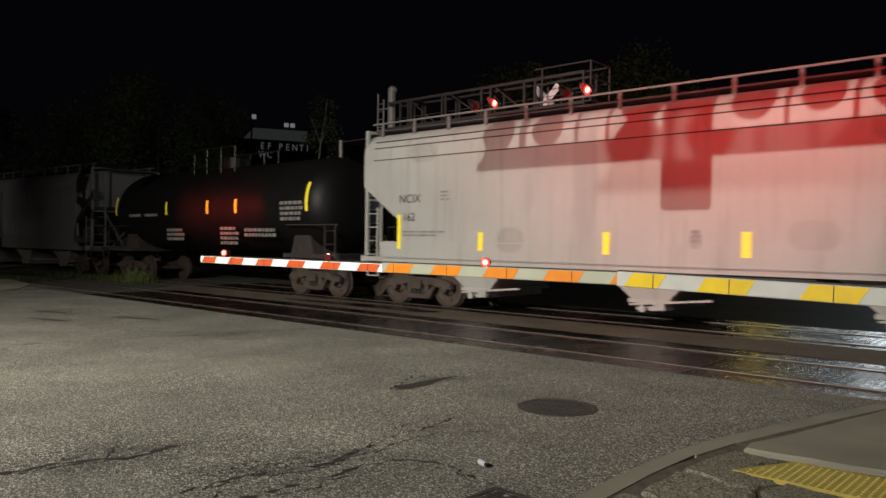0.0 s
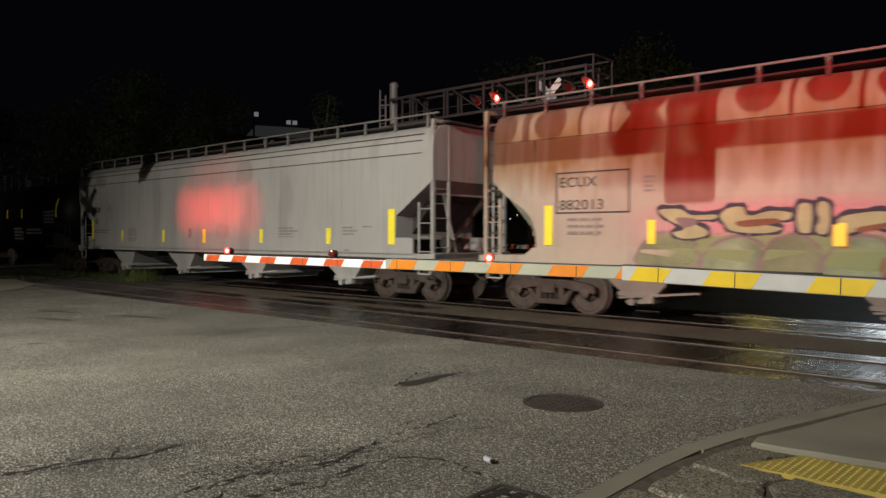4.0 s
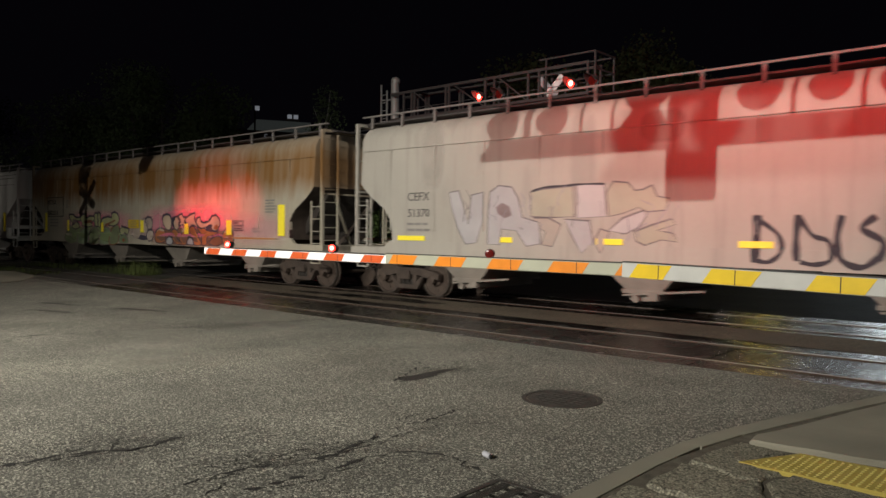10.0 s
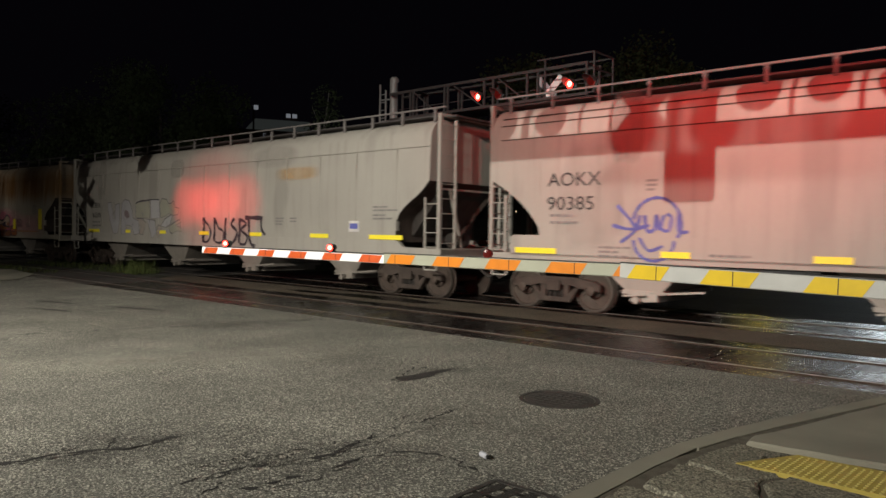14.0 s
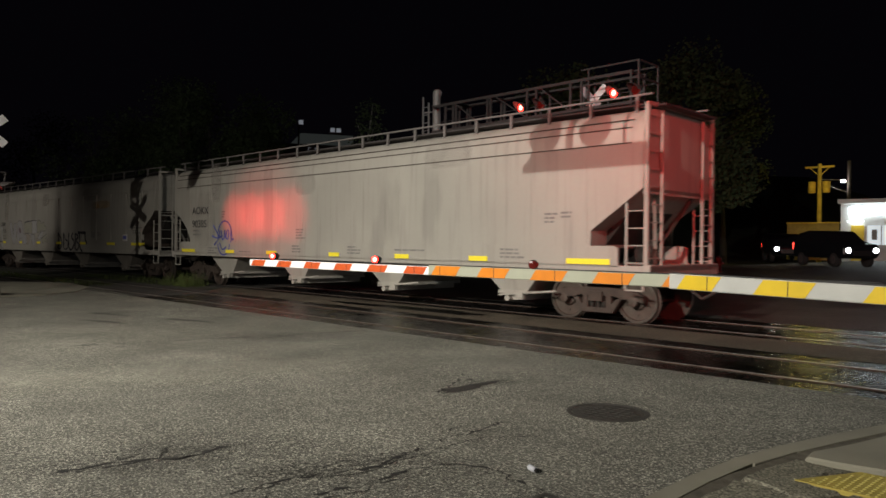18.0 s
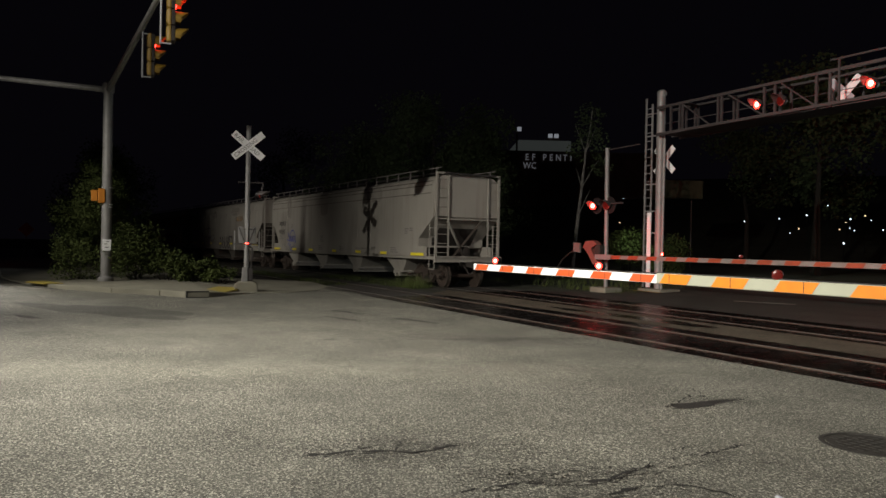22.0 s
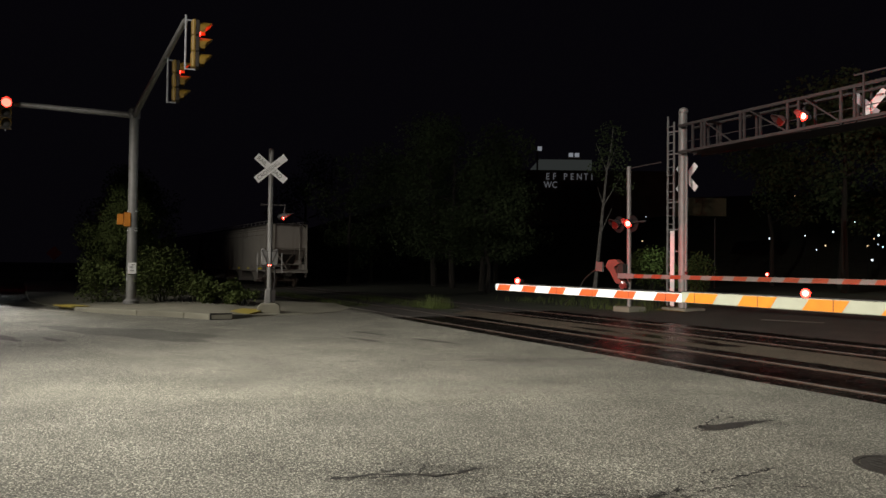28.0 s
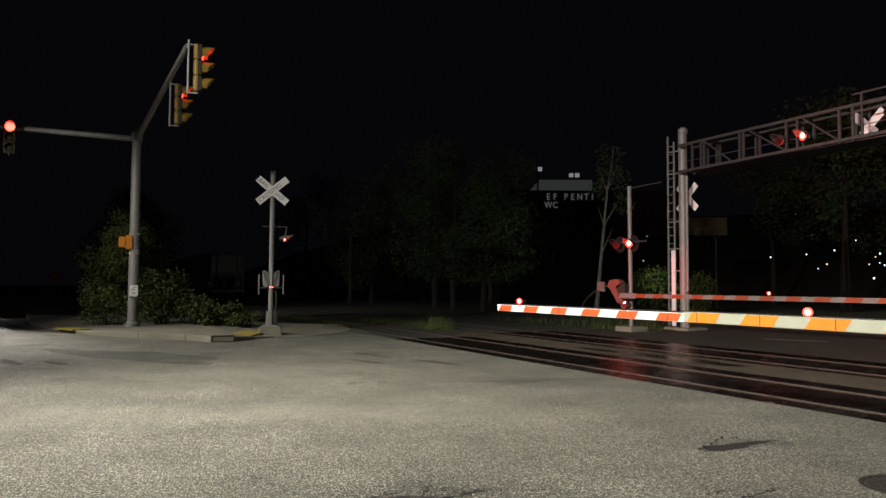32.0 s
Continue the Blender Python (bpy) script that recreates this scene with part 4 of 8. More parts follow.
    # discharge hoppers
    for k in range(4):
        x = (k - 1.5) * length * 0.214
        bm = bmesh.new()
        top = [(x - 1.45, -1.46), (x + 1.45, -1.46), (x + 1.45, 1.46), (x - 1.45, 1.46)]
        bot = [(x - 0.4, -1.22), (x + 0.4, -1.22), (x + 0.4, 1.22), (x - 0.4, 1.22)]
        va = [bm.verts.new((a, b, 1.45)) for a, b in top]
        vb = [bm.verts.new((a, b, 0.44)) for a, b in bot]
        for i in range(4):
            j = (i + 1) % 4
            bm.faces.new((va[i], va[j], vb[j], vb[i]))
        bm.faces.new(va)
        bm.faces.new(vb[::-1])
        # Round cars: bays in a darker brown that carries the shade beneath the body.
        bay = part("hopper_bay", bm, paint if style == "straight" else BAY_DIM, car)
        bm = bmesh.new()
        box(bm, x - 0.46, x + 0.46, -1.26, 1.26, 0.37, 0.45)
        tube(bm, (x - 0.12, -1.34, 0.26), (x - 0.12, 1.34, 0.26), 0.075, seg=12)
        box(bm, x - 0.3, x + 0.26, -1.2, 1.2, 0.22, 0.37)
        box(bm, x + 0.14, x + 0.36, -1.34, -1.22, 0.25, 0.42)
        bar(bm, (x - 0.4, -1.3, 0.33), (x + 1.3, -1.3, 0.5), 0.05, 0.04)
        part("outlet_gate", bm, paint if style == "straight" else BAY_DIM, bay, "discharge gate with a crank boss")
    # ends: platforms, posts, ladders, braces
    for s in (-1, 1):
        e = s * half
        bm = bmesh.new()
        xa, xb = sorted((e - s * 1.5, e))
        box(bm, xa, xb, -1.5, 1.5, 1.03, 1.13)
        box(bm, *sorted((e - s * 0.12, e)), -1.58, 1.58, 0.92, 1.16)
        part("end_platform", bm, paint, car)
        bm = bmesh.new()
        va = [(e - s * 1.6, 1.9), (e - s * 0.6, 2.68), (e - s * 0.5, 2.68), (e - s * 1.5, 1.5), (e - s * 2.2, 1.12), (e - s * 2.3, 1.2)]
        prism(bm, va, -0.95, 0.95)
        # Near-black colour here also paints in the shade inside the car end.
        part("slope_sheet", bm, GRIME_AND_SHADE, car)
        for sy in (-1, 1):
            bm = bmesh.new()
            y = sy * 1.5
            bar(bm, (e - s * 0.14, y, 1.1), (e - s * 0.14, y, 4.52), 0.085, 0.085)
            part("corner_post", bm, paint, car)
            ladder = bmesh.new()
            bar(ladder, (e - s * 0.58, sy * 1.54, 1.1), (e - s * 0.58, sy * 1.54, 2.45), 0.05, 0.03)
            for k in range(4):
                tube(ladder, (e - s * 0.16, sy * 1.55, 1.2 + k * 0.36), (e - s * 0.58, sy * 1.55, 1.2 + k * 0.36), 0.014, seg=6)
            # step below the sill
            for dx in (0.2, 0.6):
                bar(ladder, (e - s * dx, sy * 1.53, 0.62), (e - s * dx, sy * 1.53, 1.1), 0.04, 0.02)
            bar(ladder, (e - s * 0.2, sy * 1.53, 0.63), (e - s * 0.6, sy * 1.53, 0.63), 0.05, 0.03)
            part("side_ladder", ladder, paint, car)
            bm = bmesh.new()
            yi = sy * 0.95
            bar(bm, (e - s * 0.1, yi, 1.1), (e - s * 0.1, yi, 4.4), 0.06, 0.05)
            for k in range(9):
                tube(bm, (e - s * 0.1, yi, 1.3 + k * 0.37), (e - s * 0.1, sy * 1.48, 1.3 + k * 0.37), 0.013, seg=6)
            part("end_ladder", bm, paint, car)
        bm = bmesh.new()
        bar(bm, (e - s * 0.14, -1.5, 4.49), (e - s * 0.14, 1.5, 4.49), 0.09, 0.07)
        part("end_beam", bm, paint, car)
        bm = bmesh.new()
        bar(bm, (e - s * 0.2, -1.5, 2.66), (e - s * 0.2, 1.5, 2.66), 0.06, 0.05)
        part("end_beam", bm, paint, car)
        bm = bmesh.new()
        bar(bm, (e - s * 0.9, -0.2, 1.15), (e - s * 0.25, 0.75, 2.64), 0.08, 0.08)
        part("brace", bm, STEEL_AND_SHADE, car)
        bm = bmesh.new()
        bar(bm, (e - s * 0.9, 0.3, 1.15), (e - s * 0.3, -0.9, 2.64), 0.08, 0.08)
        part("brace", bm, paint, car)
        coupler(car, e + s * 0.25, s)
        truck(car, e - s * 1.6)
    # brake reservoir and pipes under the end
    bm = bmesh.new()
    spin(bm, [(half - 1.4, 0.1), (half - 1.36, 0.2), (half - 0.8, 0.2), (half - 0.76, 0.1)], "x", 14, (0, 0.35, 1.36))
    part("air_reservoir", bm, GRIME_AND_SHADE, car, smooth=True)
    # roof: hatches, running board with posts and rails
    n_posts = round(length / 1.2)
    bm = bmesh.new()
    box(bm, -0.035, 0.035, -0.02, 0.02, 4.2, 4.688)
    post_mesh = finish("rail_post", bm, GRIMY_RAIL)
    for s in (-1, 1):
        bm = bmesh.new()
        box(bm, -half + 0.14, half - 0.14, s * 1.3 - 0.03, s * 1.3 + 0.03, 4.69, 4.73)
        rail = part("roof_rail", bm, GRIMY_RAIL, car)
        for k in range(n_posts + 1):
            share("rail_post", post_mesh, rail, pose(-half + 0.5 + (length - 1.0) * k / n_posts, s * 1.3, 0))
        bm = bmesh.new()
        box(bm, -half + 0.1, half - 0.1, *sorted((s * 0.8, s * 1.25)), 4.505, 4.545)
        part("running_board", bm, GALV_DIM, car)
        bm = bmesh.new()
        box(bm, *sorted((s * half - s * 0.5, s * (half + 0.12))), -1.2, 1.2, 4.46, 4.5)
        part("end_walkway", bm, GALV_DIM, car)
    bm = bmesh.new()
    box(bm, -half + 0.9, half - 0.9, -0.5, 0.5, 4.44, 4.56)
    part("roof_hatch", bm, paint, car, bevel=0.03)
    return car


def tank_car(left_x, length):
    half = length / 2
    car = thing("tank_car", "black tank car with yellow reflector strips and white stencils", "freight car", pose(TRAIN_SCALE * (left_x + half) - 0.006, TRAIN_Y, SEAT) @ Matrix.Scale(TRAIN_SCALE, 4), group="cars of the passing freight train")
    CARS.append(car)
    car["reach"] = TRAIN_SCALE * (half - 1.6)
    bm = bmesh.new()
    prof = [(-half + 0.75, 0.3), (-half + 0.85, 0.8), (-half + 1.05, 1.2), (-half + 1.35, 1.45), (-half + 1.7, 1.52), (half - 1.7, 1.52), (half - 1.35, 1.45), (half - 1.05, 1.2), (half - 0.85, 0.8), (half - 0.75, 0.3)]
    spin(bm, prof, "x", 40, (0, 0, 2.62))
    part("tank", bm, TANK_BLACK, car, smooth=True)
    bm = bmesh.new()
    spin(bm, [(4.05, 0.5), (4.45, 0.5), (4.5, 0.44)], "z", 20)
    tube(bm, (-0.9, 0, 4.0), (-0.9, 0, 4.4), 0.2)
    part("manway", bm, TANK_BLACK, car)
    for y in (-0.9, 0.9):
        bm = bmesh.new()
        for x in (-1.3, -0.45, 0.45, 1.3):
            tube(bm, (x, y, 3.85), (x, y, 4.75), 0.02, seg=6)
        tube(bm, (-1.3, y, 4.75), (1.3, y, 4.75), 0.02, seg=6)
        part("platform_rail", bm, BLACK, car)
    for s in (-1, 1):
        bm = bmesh.new()
        box(bm, *sorted((s * (half - 2.6), s * half)), -1.5, 1.5, 1.02, 1.14)
        box(bm, *sorted((s * (half - 0.12), s * half)), -1.5, 1.5, 0.9, 1.15)
        prism(bm, [(s * (half - 2.6), 1.1), (s * (half - 1.5), 1.1), (s * (half - 1.7), 1.75), (s * (half - 2.4), 1.75)], -1.2, 1.2)
        part("end_sill", bm, GRIME_AND_SHADE, car)
        for sy in (-1, 1):
            bm = bmesh.new()
            for dx in (0.2, 0.65):
                bar(bm, (s * (half - dx), sy * 1.5, 0.6), (s * (half - dx), sy * 1.5, 2.0), 0.04, 0.03)
            for k in range(4):
                tube(bm, (s * (half - 0.2), sy * 1.5, 0.68 + k * 0.38), (s * (half - 0.65), sy * 1.5, 0.68 + k * 0.38), 0.013, seg=6)
            tube(bm, (s * (half - 0.1), sy * 1.5, 2.0), (s * (half - 2.4), sy * 1.55, 2.0), 0.02, seg=6)
            part("hand_rail", bm, GRIME_AND_SHADE, car)
    # reflector strips and stencils
    for x, hgt in ((-half + 1.35, 0.8), (-half + 5.3, 0.5), (-half + 8.05, 0.48), (-half + 9.75, 0.48), (half - 1.48, 0.95)):
        bm = bmesh.new()
        for k in range(6):
            a0, a1 = radians(-8 + 35 * hgt * k / 6), radians(-8 + 35 * hgt * (k + 1) / 6)
            r = 1.53
            v = [bm.verts.new((x + d, -r * math.cos(a), 2.62 + r * math.sin(a))) for d, a in ((-0.07, a0), (0.07, a0), (0.07, a1), (-0.07, a1))]
            bm.faces.new(v)
        part("reflector_strip", bm, YELLOW_TAPE, car)
    r = random.Random(8)
    for cx, cz, n, w in ((-half + 2.5, 2.36, 1, 0.9), (-half + 3.7, 2.36, 1, 0.9), (-half + 5.4, 1.8, 3, 1.1), (half - 2.75, 2.62, 4, 1.0), (half - 6.0, 1.85, 4, 0.9), (half - 4.6, 1.8, 2, 1.6)):
        rows = []
        for k in range(n):
            x = 0
            while x < w:
                d = r.uniform(0.08, 0.22)
                rows.append((x, -k * 0.16, d, 0.1))
                x += d + 0.05
        bars("stencil", INK_SOFT, car, pose(cx, -1.535, cz, 4, 0, 0), rows)
    for s in (-1, 1):
        coupler(car, s * (half + 0.2), s)
        truck(car, s * (half - 1.7))
    return car
CAR_GREY = hopper("pale grey covered hopper car with sloped ends and faded stencils", 20.8, PAINT_GREY, "straight", -14.71)
CAR_RUST = hopper("cream covered hopper car stained with rust and covered in graffiti", 21.6, PAINT_RUST, "round", 7.51)
CAR_CREAM = hopper("dirty cream covered hopper car with black and outline graffiti", 21.6, PAINT_CREAM, "round", 30.37)
CAR_LAST = hopper("cream covered hopper car, last of the train, with blue scribbled graffiti", 21.35, PAINT_CREAM, "straight", 53.33, "aokx")
tank_car(-30.6, 14.9)
CAR_FIRST = hopper("grimy grey covered hopper car ahead of the tank car", 18.5, PAINT_OLD, "round", -50.0)

# ---- flashing lamps ----
FLASH = 1.327
TURNING = []


HOOD = material("weathered_hood_enamel", (0.07, 0.06, 0.058), 0.6, vary=0.3)


def flasher(parent, place, facing, radius, phase, hood=True, steady=False):
    """A round signal head. facing: degrees about z, 0 looks to -y. phase: when it first lights; an invented two-faced
    disc turns to and fro to imitate flashing.
    """
    head = new("signal_head")
    head.parent = parent
    head.matrix_basis = pose(*place, 0, 0, facing)
    head["label"] = "black round flashing signal head with a red lens"
    bm = bmesh.new()
    spin(bm, [(0.16, radius * 0.45), (0.14, radius * 0.9), (0.02, radius * 1.1), (0.0, radius * 1.1), (0.015, radius * 1.0), (0.05, radius * 0.9)], "y", 24)
    share("housing", finish("housing", bm, BLACK, True), head, Matrix())
    if hood:
        bm = bmesh.new()
        for i in range(14):
            a0, a1 = math.pi * (i / 14) * 1.1 - 0.16, math.pi * ((i + 1) / 14) * 1.1 - 0.16
            r = radius * 1.08
            d0, d1 = (0.1 + 0.24 * max(0, math.sin(a)) for a in (a0, a1))
            v = [bm.verts.new((r * math.cos(a), y, r * math.sin(a))) for a, y in ((a0, 0.02), (a1, 0.02), (a1, -d1), (a0, -d0))]
            w = [bm.verts.new((1.04 * r * math.cos(a), y, 1.04 * r * math.sin(a))) for a, y in ((a0, 0.02), (a1, 0.02), (a1, -d1), (a0, -d0))]
            bm.faces.new(v)
            bm.faces.new(w[::-1])
            bm.faces.new((v[3], v[2], w[2], w[3]))
        share("hood", finish("hood", bm, HOOD), head, Matrix())
    # Invented disc, glowing on one face and dark on the other.
    bm = bmesh.new()
    spin(bm, [(-0.012, radius * 0.55), (-0.008, radius * 0.92), (0.008, radius * 0.92), (0.012, radius * 0.55)], "y", 24)
    me = finish("reflector", bm, LENS_DARK)
    me.materials.append(LENS_RED)
    me.materials.append(LENS_HOT)
    for p in me.polygons:
        if p.center.y < -0.002:
            p.material_index = 2 if p.center.y < -0.011 else 1
    lens = share("reflector", me, head, pose(0, -0.01, 0))
    if not steady:
        TURNING.append((lens, phase))
    return head


# ---- near gate ----
ARM_Y, ARM_Z = 6.5, 1.215
gate = thing("crossing_gate", "lowered gate arm with slanted red, orange and yellow stripes", "crossing gate", pose(0, ARM_Y, ARM_Z))


def arm_section(x0, x1, high, deep, white, colour, stripes, lean, name):
    """One length of the arm: a hollow bar with stripes wrapped over its front."""
    bm = bmesh.new()
    box(bm, x0, x1, -deep / 2, deep / 2, -high / 2, high / 2)
    sec = part(name, bm, white, gate, bevel=0.008)
    for x, w in stripes:
        a, b = max(x, x0 + 0.01), min(x + w, x1 - 0.01)
        if b > a:
            bm = bmesh.new()
            h = high / 2 - 0.006
            prism(bm, [(a, -h), (b, -h), (min(b + lean, x1), h), (min(a + lean, x1), h)], -deep / 2 - 0.003, -deep / 2 + 0.004)
            st = part("stripe", bm, colour, sec)
            if w > 0.3:
                bm = bmesh.new()
                f = 0.45 + 0.3 * math.sin(x * 7)
                xc = a + (b - a) * f
                prism(bm, [(xc + 0.5 * lean - 0.004, -h), (xc + 0.5 * lean + 0.004, -h), (xc + 0.5 * lean + 0.004, h), (xc + 0.5 * lean - 0.004, h)], -deep / 2 - 0.0045, -deep / 2 + 0.002)
                part("seam", bm, TAR, st)
    bm = bmesh.new()
    box(bm, x0, x1, -deep / 2 + 0.01, deep / 2 - 0.01, high / 2, high / 2 + 0.012)
    part("edge_strip", bm, BLACK, sec)
    return sec


arm_section(-11.0, -6.68, 0.108, 0.05, WHITE_SHEET, RED_SHEET, [(-10.95 + 0.755 * k, 0.378) for k in range(6)], 0.07, "arm_tip").matrix_basis = pose(0, 0, 0.01)
arm_section(-6.7, -3.4, 0.125, 0.07, WHITE_OLD, ORANGE_SHEET, [(-6.64, 0.42), (-5.87, 0.42), (-5.08, 0.42), (-4.28, 0.42), (-3.5, 0.1)], 0.08, "arm_middle").matrix_basis = pose(0, 0, 0.02)
arm_section(-3.42, 1.7, 0.145, 0.09, WHITE_ARM, YELLOW_SHEET, [(-3.34, 0.34), (-2.63, 0.43), (-1.77, 0.43), (-0.97, 0.46), (-0.2, 0.45), (0.62, 0.45)], 0.085, "arm_root").matrix_basis = pose(-3.4, 0, 0.02, 0, 1.2, 0) @ pose(3.4, 0, 0)
LAMP_PHASE = 2.45
for x, phase, steady in ((-10.3, 0, True), (-7.75, LAMP_PHASE + FLASH / 2, False), (-5.05, LAMP_PHASE, False)):
    flasher(gate, (x, -0.02, 0.13), 30, 0.05, phase, hood=False, steady=steady)
bm = bmesh.new()
for x in (-10.3, -7.75, -5.05):
    box(bm, x - 0.03, x + 0.03, -0.02, 0.06, 0.05, 0.09)
for i in range(24):
    x = -10.3 + i * 0.36
    tube(bm, (x, 0.03, 0.075), (x + 0.36, 0.03, 0.075), 0.008, seg=5)
part("lamp_cable", bm, BLACK, gate)
base = thing("gate_mechanism", "grey gate mast and drive case standing on the pavement", "gate mast", pose(2.0, ARM_Y, 0))
bm = bmesh.new()
tube(bm, (0, 0.3, 0), (0, 0.3, 4.2), 0.07, seg=12)
part("mast", bm, GALV, base)
bm = bmesh.new()
box(bm, -0.3, 0.3, -0.1, 0.5, 0.85, 1.55)
part("drive_case", bm, GALV_DIM, base, bevel=0.02)

# near cantilever, beyond the edge of the view
CAN_Y = 3.31
near = thing("cantilever_signal", "steel truss signal arm with round backgrounds and a sign panel", "signal bridge", pose(-0.006, CAN_Y, 0.126) @ Matrix.Scale(0.92, 4))
SPAN = 2.0
for z0, z1, x0 in ((5.76, 5.885, -8.55), (5.9, 5.965, -8.45), (5.98, 6.06, -8.4), (6.6, 6.72, -8.25)):
    bm = bmesh.new()
    box(bm, x0, SPAN, -0.05, 0.05, z0, z1)
    part("chord", bm, GALV_DIM, near)
bm = bmesh.new()
prism(bm, [(-8.57, 5.76), (-8.3, 6.02), (-8.22, 6.7), (-8.32, 6.7), (-8.38, 6.05)], -0.04, 0.04)
part("end_plate", bm, GALV_DIM, near)
for x, w in ((-7.69, 0.06), (-6.76, 0.025), (-6.27, 0.025), (-3.93, 0.03), (-3.2, 0.03), (-2.4, 0.03), (-1.2, 0.03), (0.0, 0.03), (1.2, 0.03)):
    bm = bmesh.new()
    box(bm, x - w, x + w, -0.03, 0.03, 6.05, 6.61)
    part("web_post", bm, GALV_DIM, near)
for x, z, r in ((-8.16, 6.33, 0.3), (-7.26, 6.33, 0.27), (-4.33, 6.43, 0.27), (-3.55, 6.43, 0.24), (-2.8, 6.4, 0.26), (-1.8, 6.4, 0.26)):
    bm = bmesh.new()
    spin(bm, [(-0.02, r), (0.02, r)], "y", 28, (x, 0, z))
    part("background_disc", bm, BLACK, near)
bm = bmesh.new()
prism(bm, [(-6.2, 6.05), (-5.43, 6.05), (-5.6, 6.33), (-5.43, 6.61), (-6.2, 6.61), (-5.97, 6.33)], -0.02, 0.02)
part("gusset", bm, GALV_DIM, near)
bm = bmesh.new()
prism(bm, [(-5.47, 5.15), (-5.43, 5.09), (-4.84, 5.09), (-4.8, 5.15), (-4.8, 6.6), (-5.47, 6.6)], -0.07, -0.05)
part("sign_panel", bm, GALV_DIM, near)
bm = bmesh.new()
tube(bm, (SPAN, 0, -0.137), (SPAN, 0, 7.0), 0.14, seg=14)
part("mast", bm, GALV, near)
pole = thing("street_lamp", "tall grey street lamp on a round pole", "street lamp", pose(STREET[0] + 0.2, STREET[1] - 1.6, 2.45))
bm = bmesh.new()
tube(bm, (0, 0, -2.45), (0, 0, 8.6), 0.11, 0.07, seg=12)
tube(bm, (0, 0, 8.55), (-0.15, 1.2, 8.72), 0.04, seg=8)
part("pole", bm, GALV, pole)
bm = bmesh.new()
box(bm, -0.32, 0.0, 1.1, 1.9, 8.66, 8.78)
part("lamp_head", bm, GALV_DIM, pole, bevel=0.02)

# ---- far cantilever ----
FAR_Y = 19.67
far = thing("cantilever_signal", "galvanised truss signal arm with railed platform and red flashers", "signal bridge", pose(-19.8, FAR_Y, 0, 0, 0, 0))
bm = bmesh.new()
tube(bm, (0, 0, 0.1), (-0.03, 0, 7.25), 0.155, 0.15, seg=16)
spin(bm, [(7.22, 0.17), (7.35, 0.17), (7.42, 0.1)], "z", 14)
part("mast", bm, GALV, far, smooth=True)
bm = bmesh.new()
tube(bm, (0.3, -0.15, 0.1), (0.28, -0.12, 5.6), 0.045, seg=10)
part("conduit", bm, GALV, far, smooth=True)
bm = bmesh.new()
box(bm, -0.55, 0.6, -0.5, 0.5, 0, 0.16)
part("foundation", bm, CONCRETE, far, bevel=0.02)
bm = bmesh.new()
for x in (-0.645, -0.335):
    bar(bm, (x, -0.12, 0.2), (x, -0.12, 7.2 if x < -0.5 else 6.95), 0.05, 0.05)
for k in range(22):
    tube(bm, (-0.645, -0.12, 0.5 + k * 0.3), (-0.335, -0.12, 0.5 + k * 0.3), 0.016, seg=6)
for z in (2.2, 3.0, 4.0, 5.78, 6.6):
    bar(bm, (-0.645, -0.12, z), (0, 0, z), 0.06, 0.04)
part("ladder", bm, GALV, far)
bm = bmesh.new()
box(bm, -0.46, -0.28, -0.17, -0.13, 0.2, 2.95)
part("ladder_guard", bm, WHITE_SHEET, far, "white sheet-metal climbing guard")
TOP, BOT, ENDX = 6.69, 5.74, 8.55
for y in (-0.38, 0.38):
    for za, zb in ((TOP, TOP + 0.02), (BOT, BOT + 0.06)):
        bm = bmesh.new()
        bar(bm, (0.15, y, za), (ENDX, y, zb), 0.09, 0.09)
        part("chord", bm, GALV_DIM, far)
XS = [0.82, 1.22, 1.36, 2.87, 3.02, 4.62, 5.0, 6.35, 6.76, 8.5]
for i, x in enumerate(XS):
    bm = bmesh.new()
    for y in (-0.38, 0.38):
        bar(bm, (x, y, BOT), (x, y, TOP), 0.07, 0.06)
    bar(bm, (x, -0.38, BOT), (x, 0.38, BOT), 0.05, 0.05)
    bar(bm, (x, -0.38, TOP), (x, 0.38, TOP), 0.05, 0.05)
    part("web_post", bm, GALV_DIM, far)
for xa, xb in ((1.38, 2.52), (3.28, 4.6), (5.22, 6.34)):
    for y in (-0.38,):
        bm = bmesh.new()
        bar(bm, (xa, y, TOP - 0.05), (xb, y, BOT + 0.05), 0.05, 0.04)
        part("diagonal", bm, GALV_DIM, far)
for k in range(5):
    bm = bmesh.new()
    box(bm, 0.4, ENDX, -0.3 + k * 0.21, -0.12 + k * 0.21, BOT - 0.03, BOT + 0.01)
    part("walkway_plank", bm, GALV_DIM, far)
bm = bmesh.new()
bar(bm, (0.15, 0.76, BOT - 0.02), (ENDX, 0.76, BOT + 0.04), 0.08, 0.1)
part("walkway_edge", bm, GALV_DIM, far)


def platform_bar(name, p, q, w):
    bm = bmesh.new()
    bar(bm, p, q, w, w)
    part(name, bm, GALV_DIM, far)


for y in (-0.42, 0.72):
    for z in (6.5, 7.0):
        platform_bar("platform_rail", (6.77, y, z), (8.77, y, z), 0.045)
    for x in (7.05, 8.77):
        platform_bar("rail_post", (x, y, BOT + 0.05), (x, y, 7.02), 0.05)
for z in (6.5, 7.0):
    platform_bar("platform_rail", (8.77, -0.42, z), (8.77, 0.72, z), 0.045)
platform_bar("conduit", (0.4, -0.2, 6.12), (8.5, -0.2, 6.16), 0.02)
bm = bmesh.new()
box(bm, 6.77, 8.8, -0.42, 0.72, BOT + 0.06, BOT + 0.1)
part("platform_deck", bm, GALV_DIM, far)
FAR_PHASE = 2.6
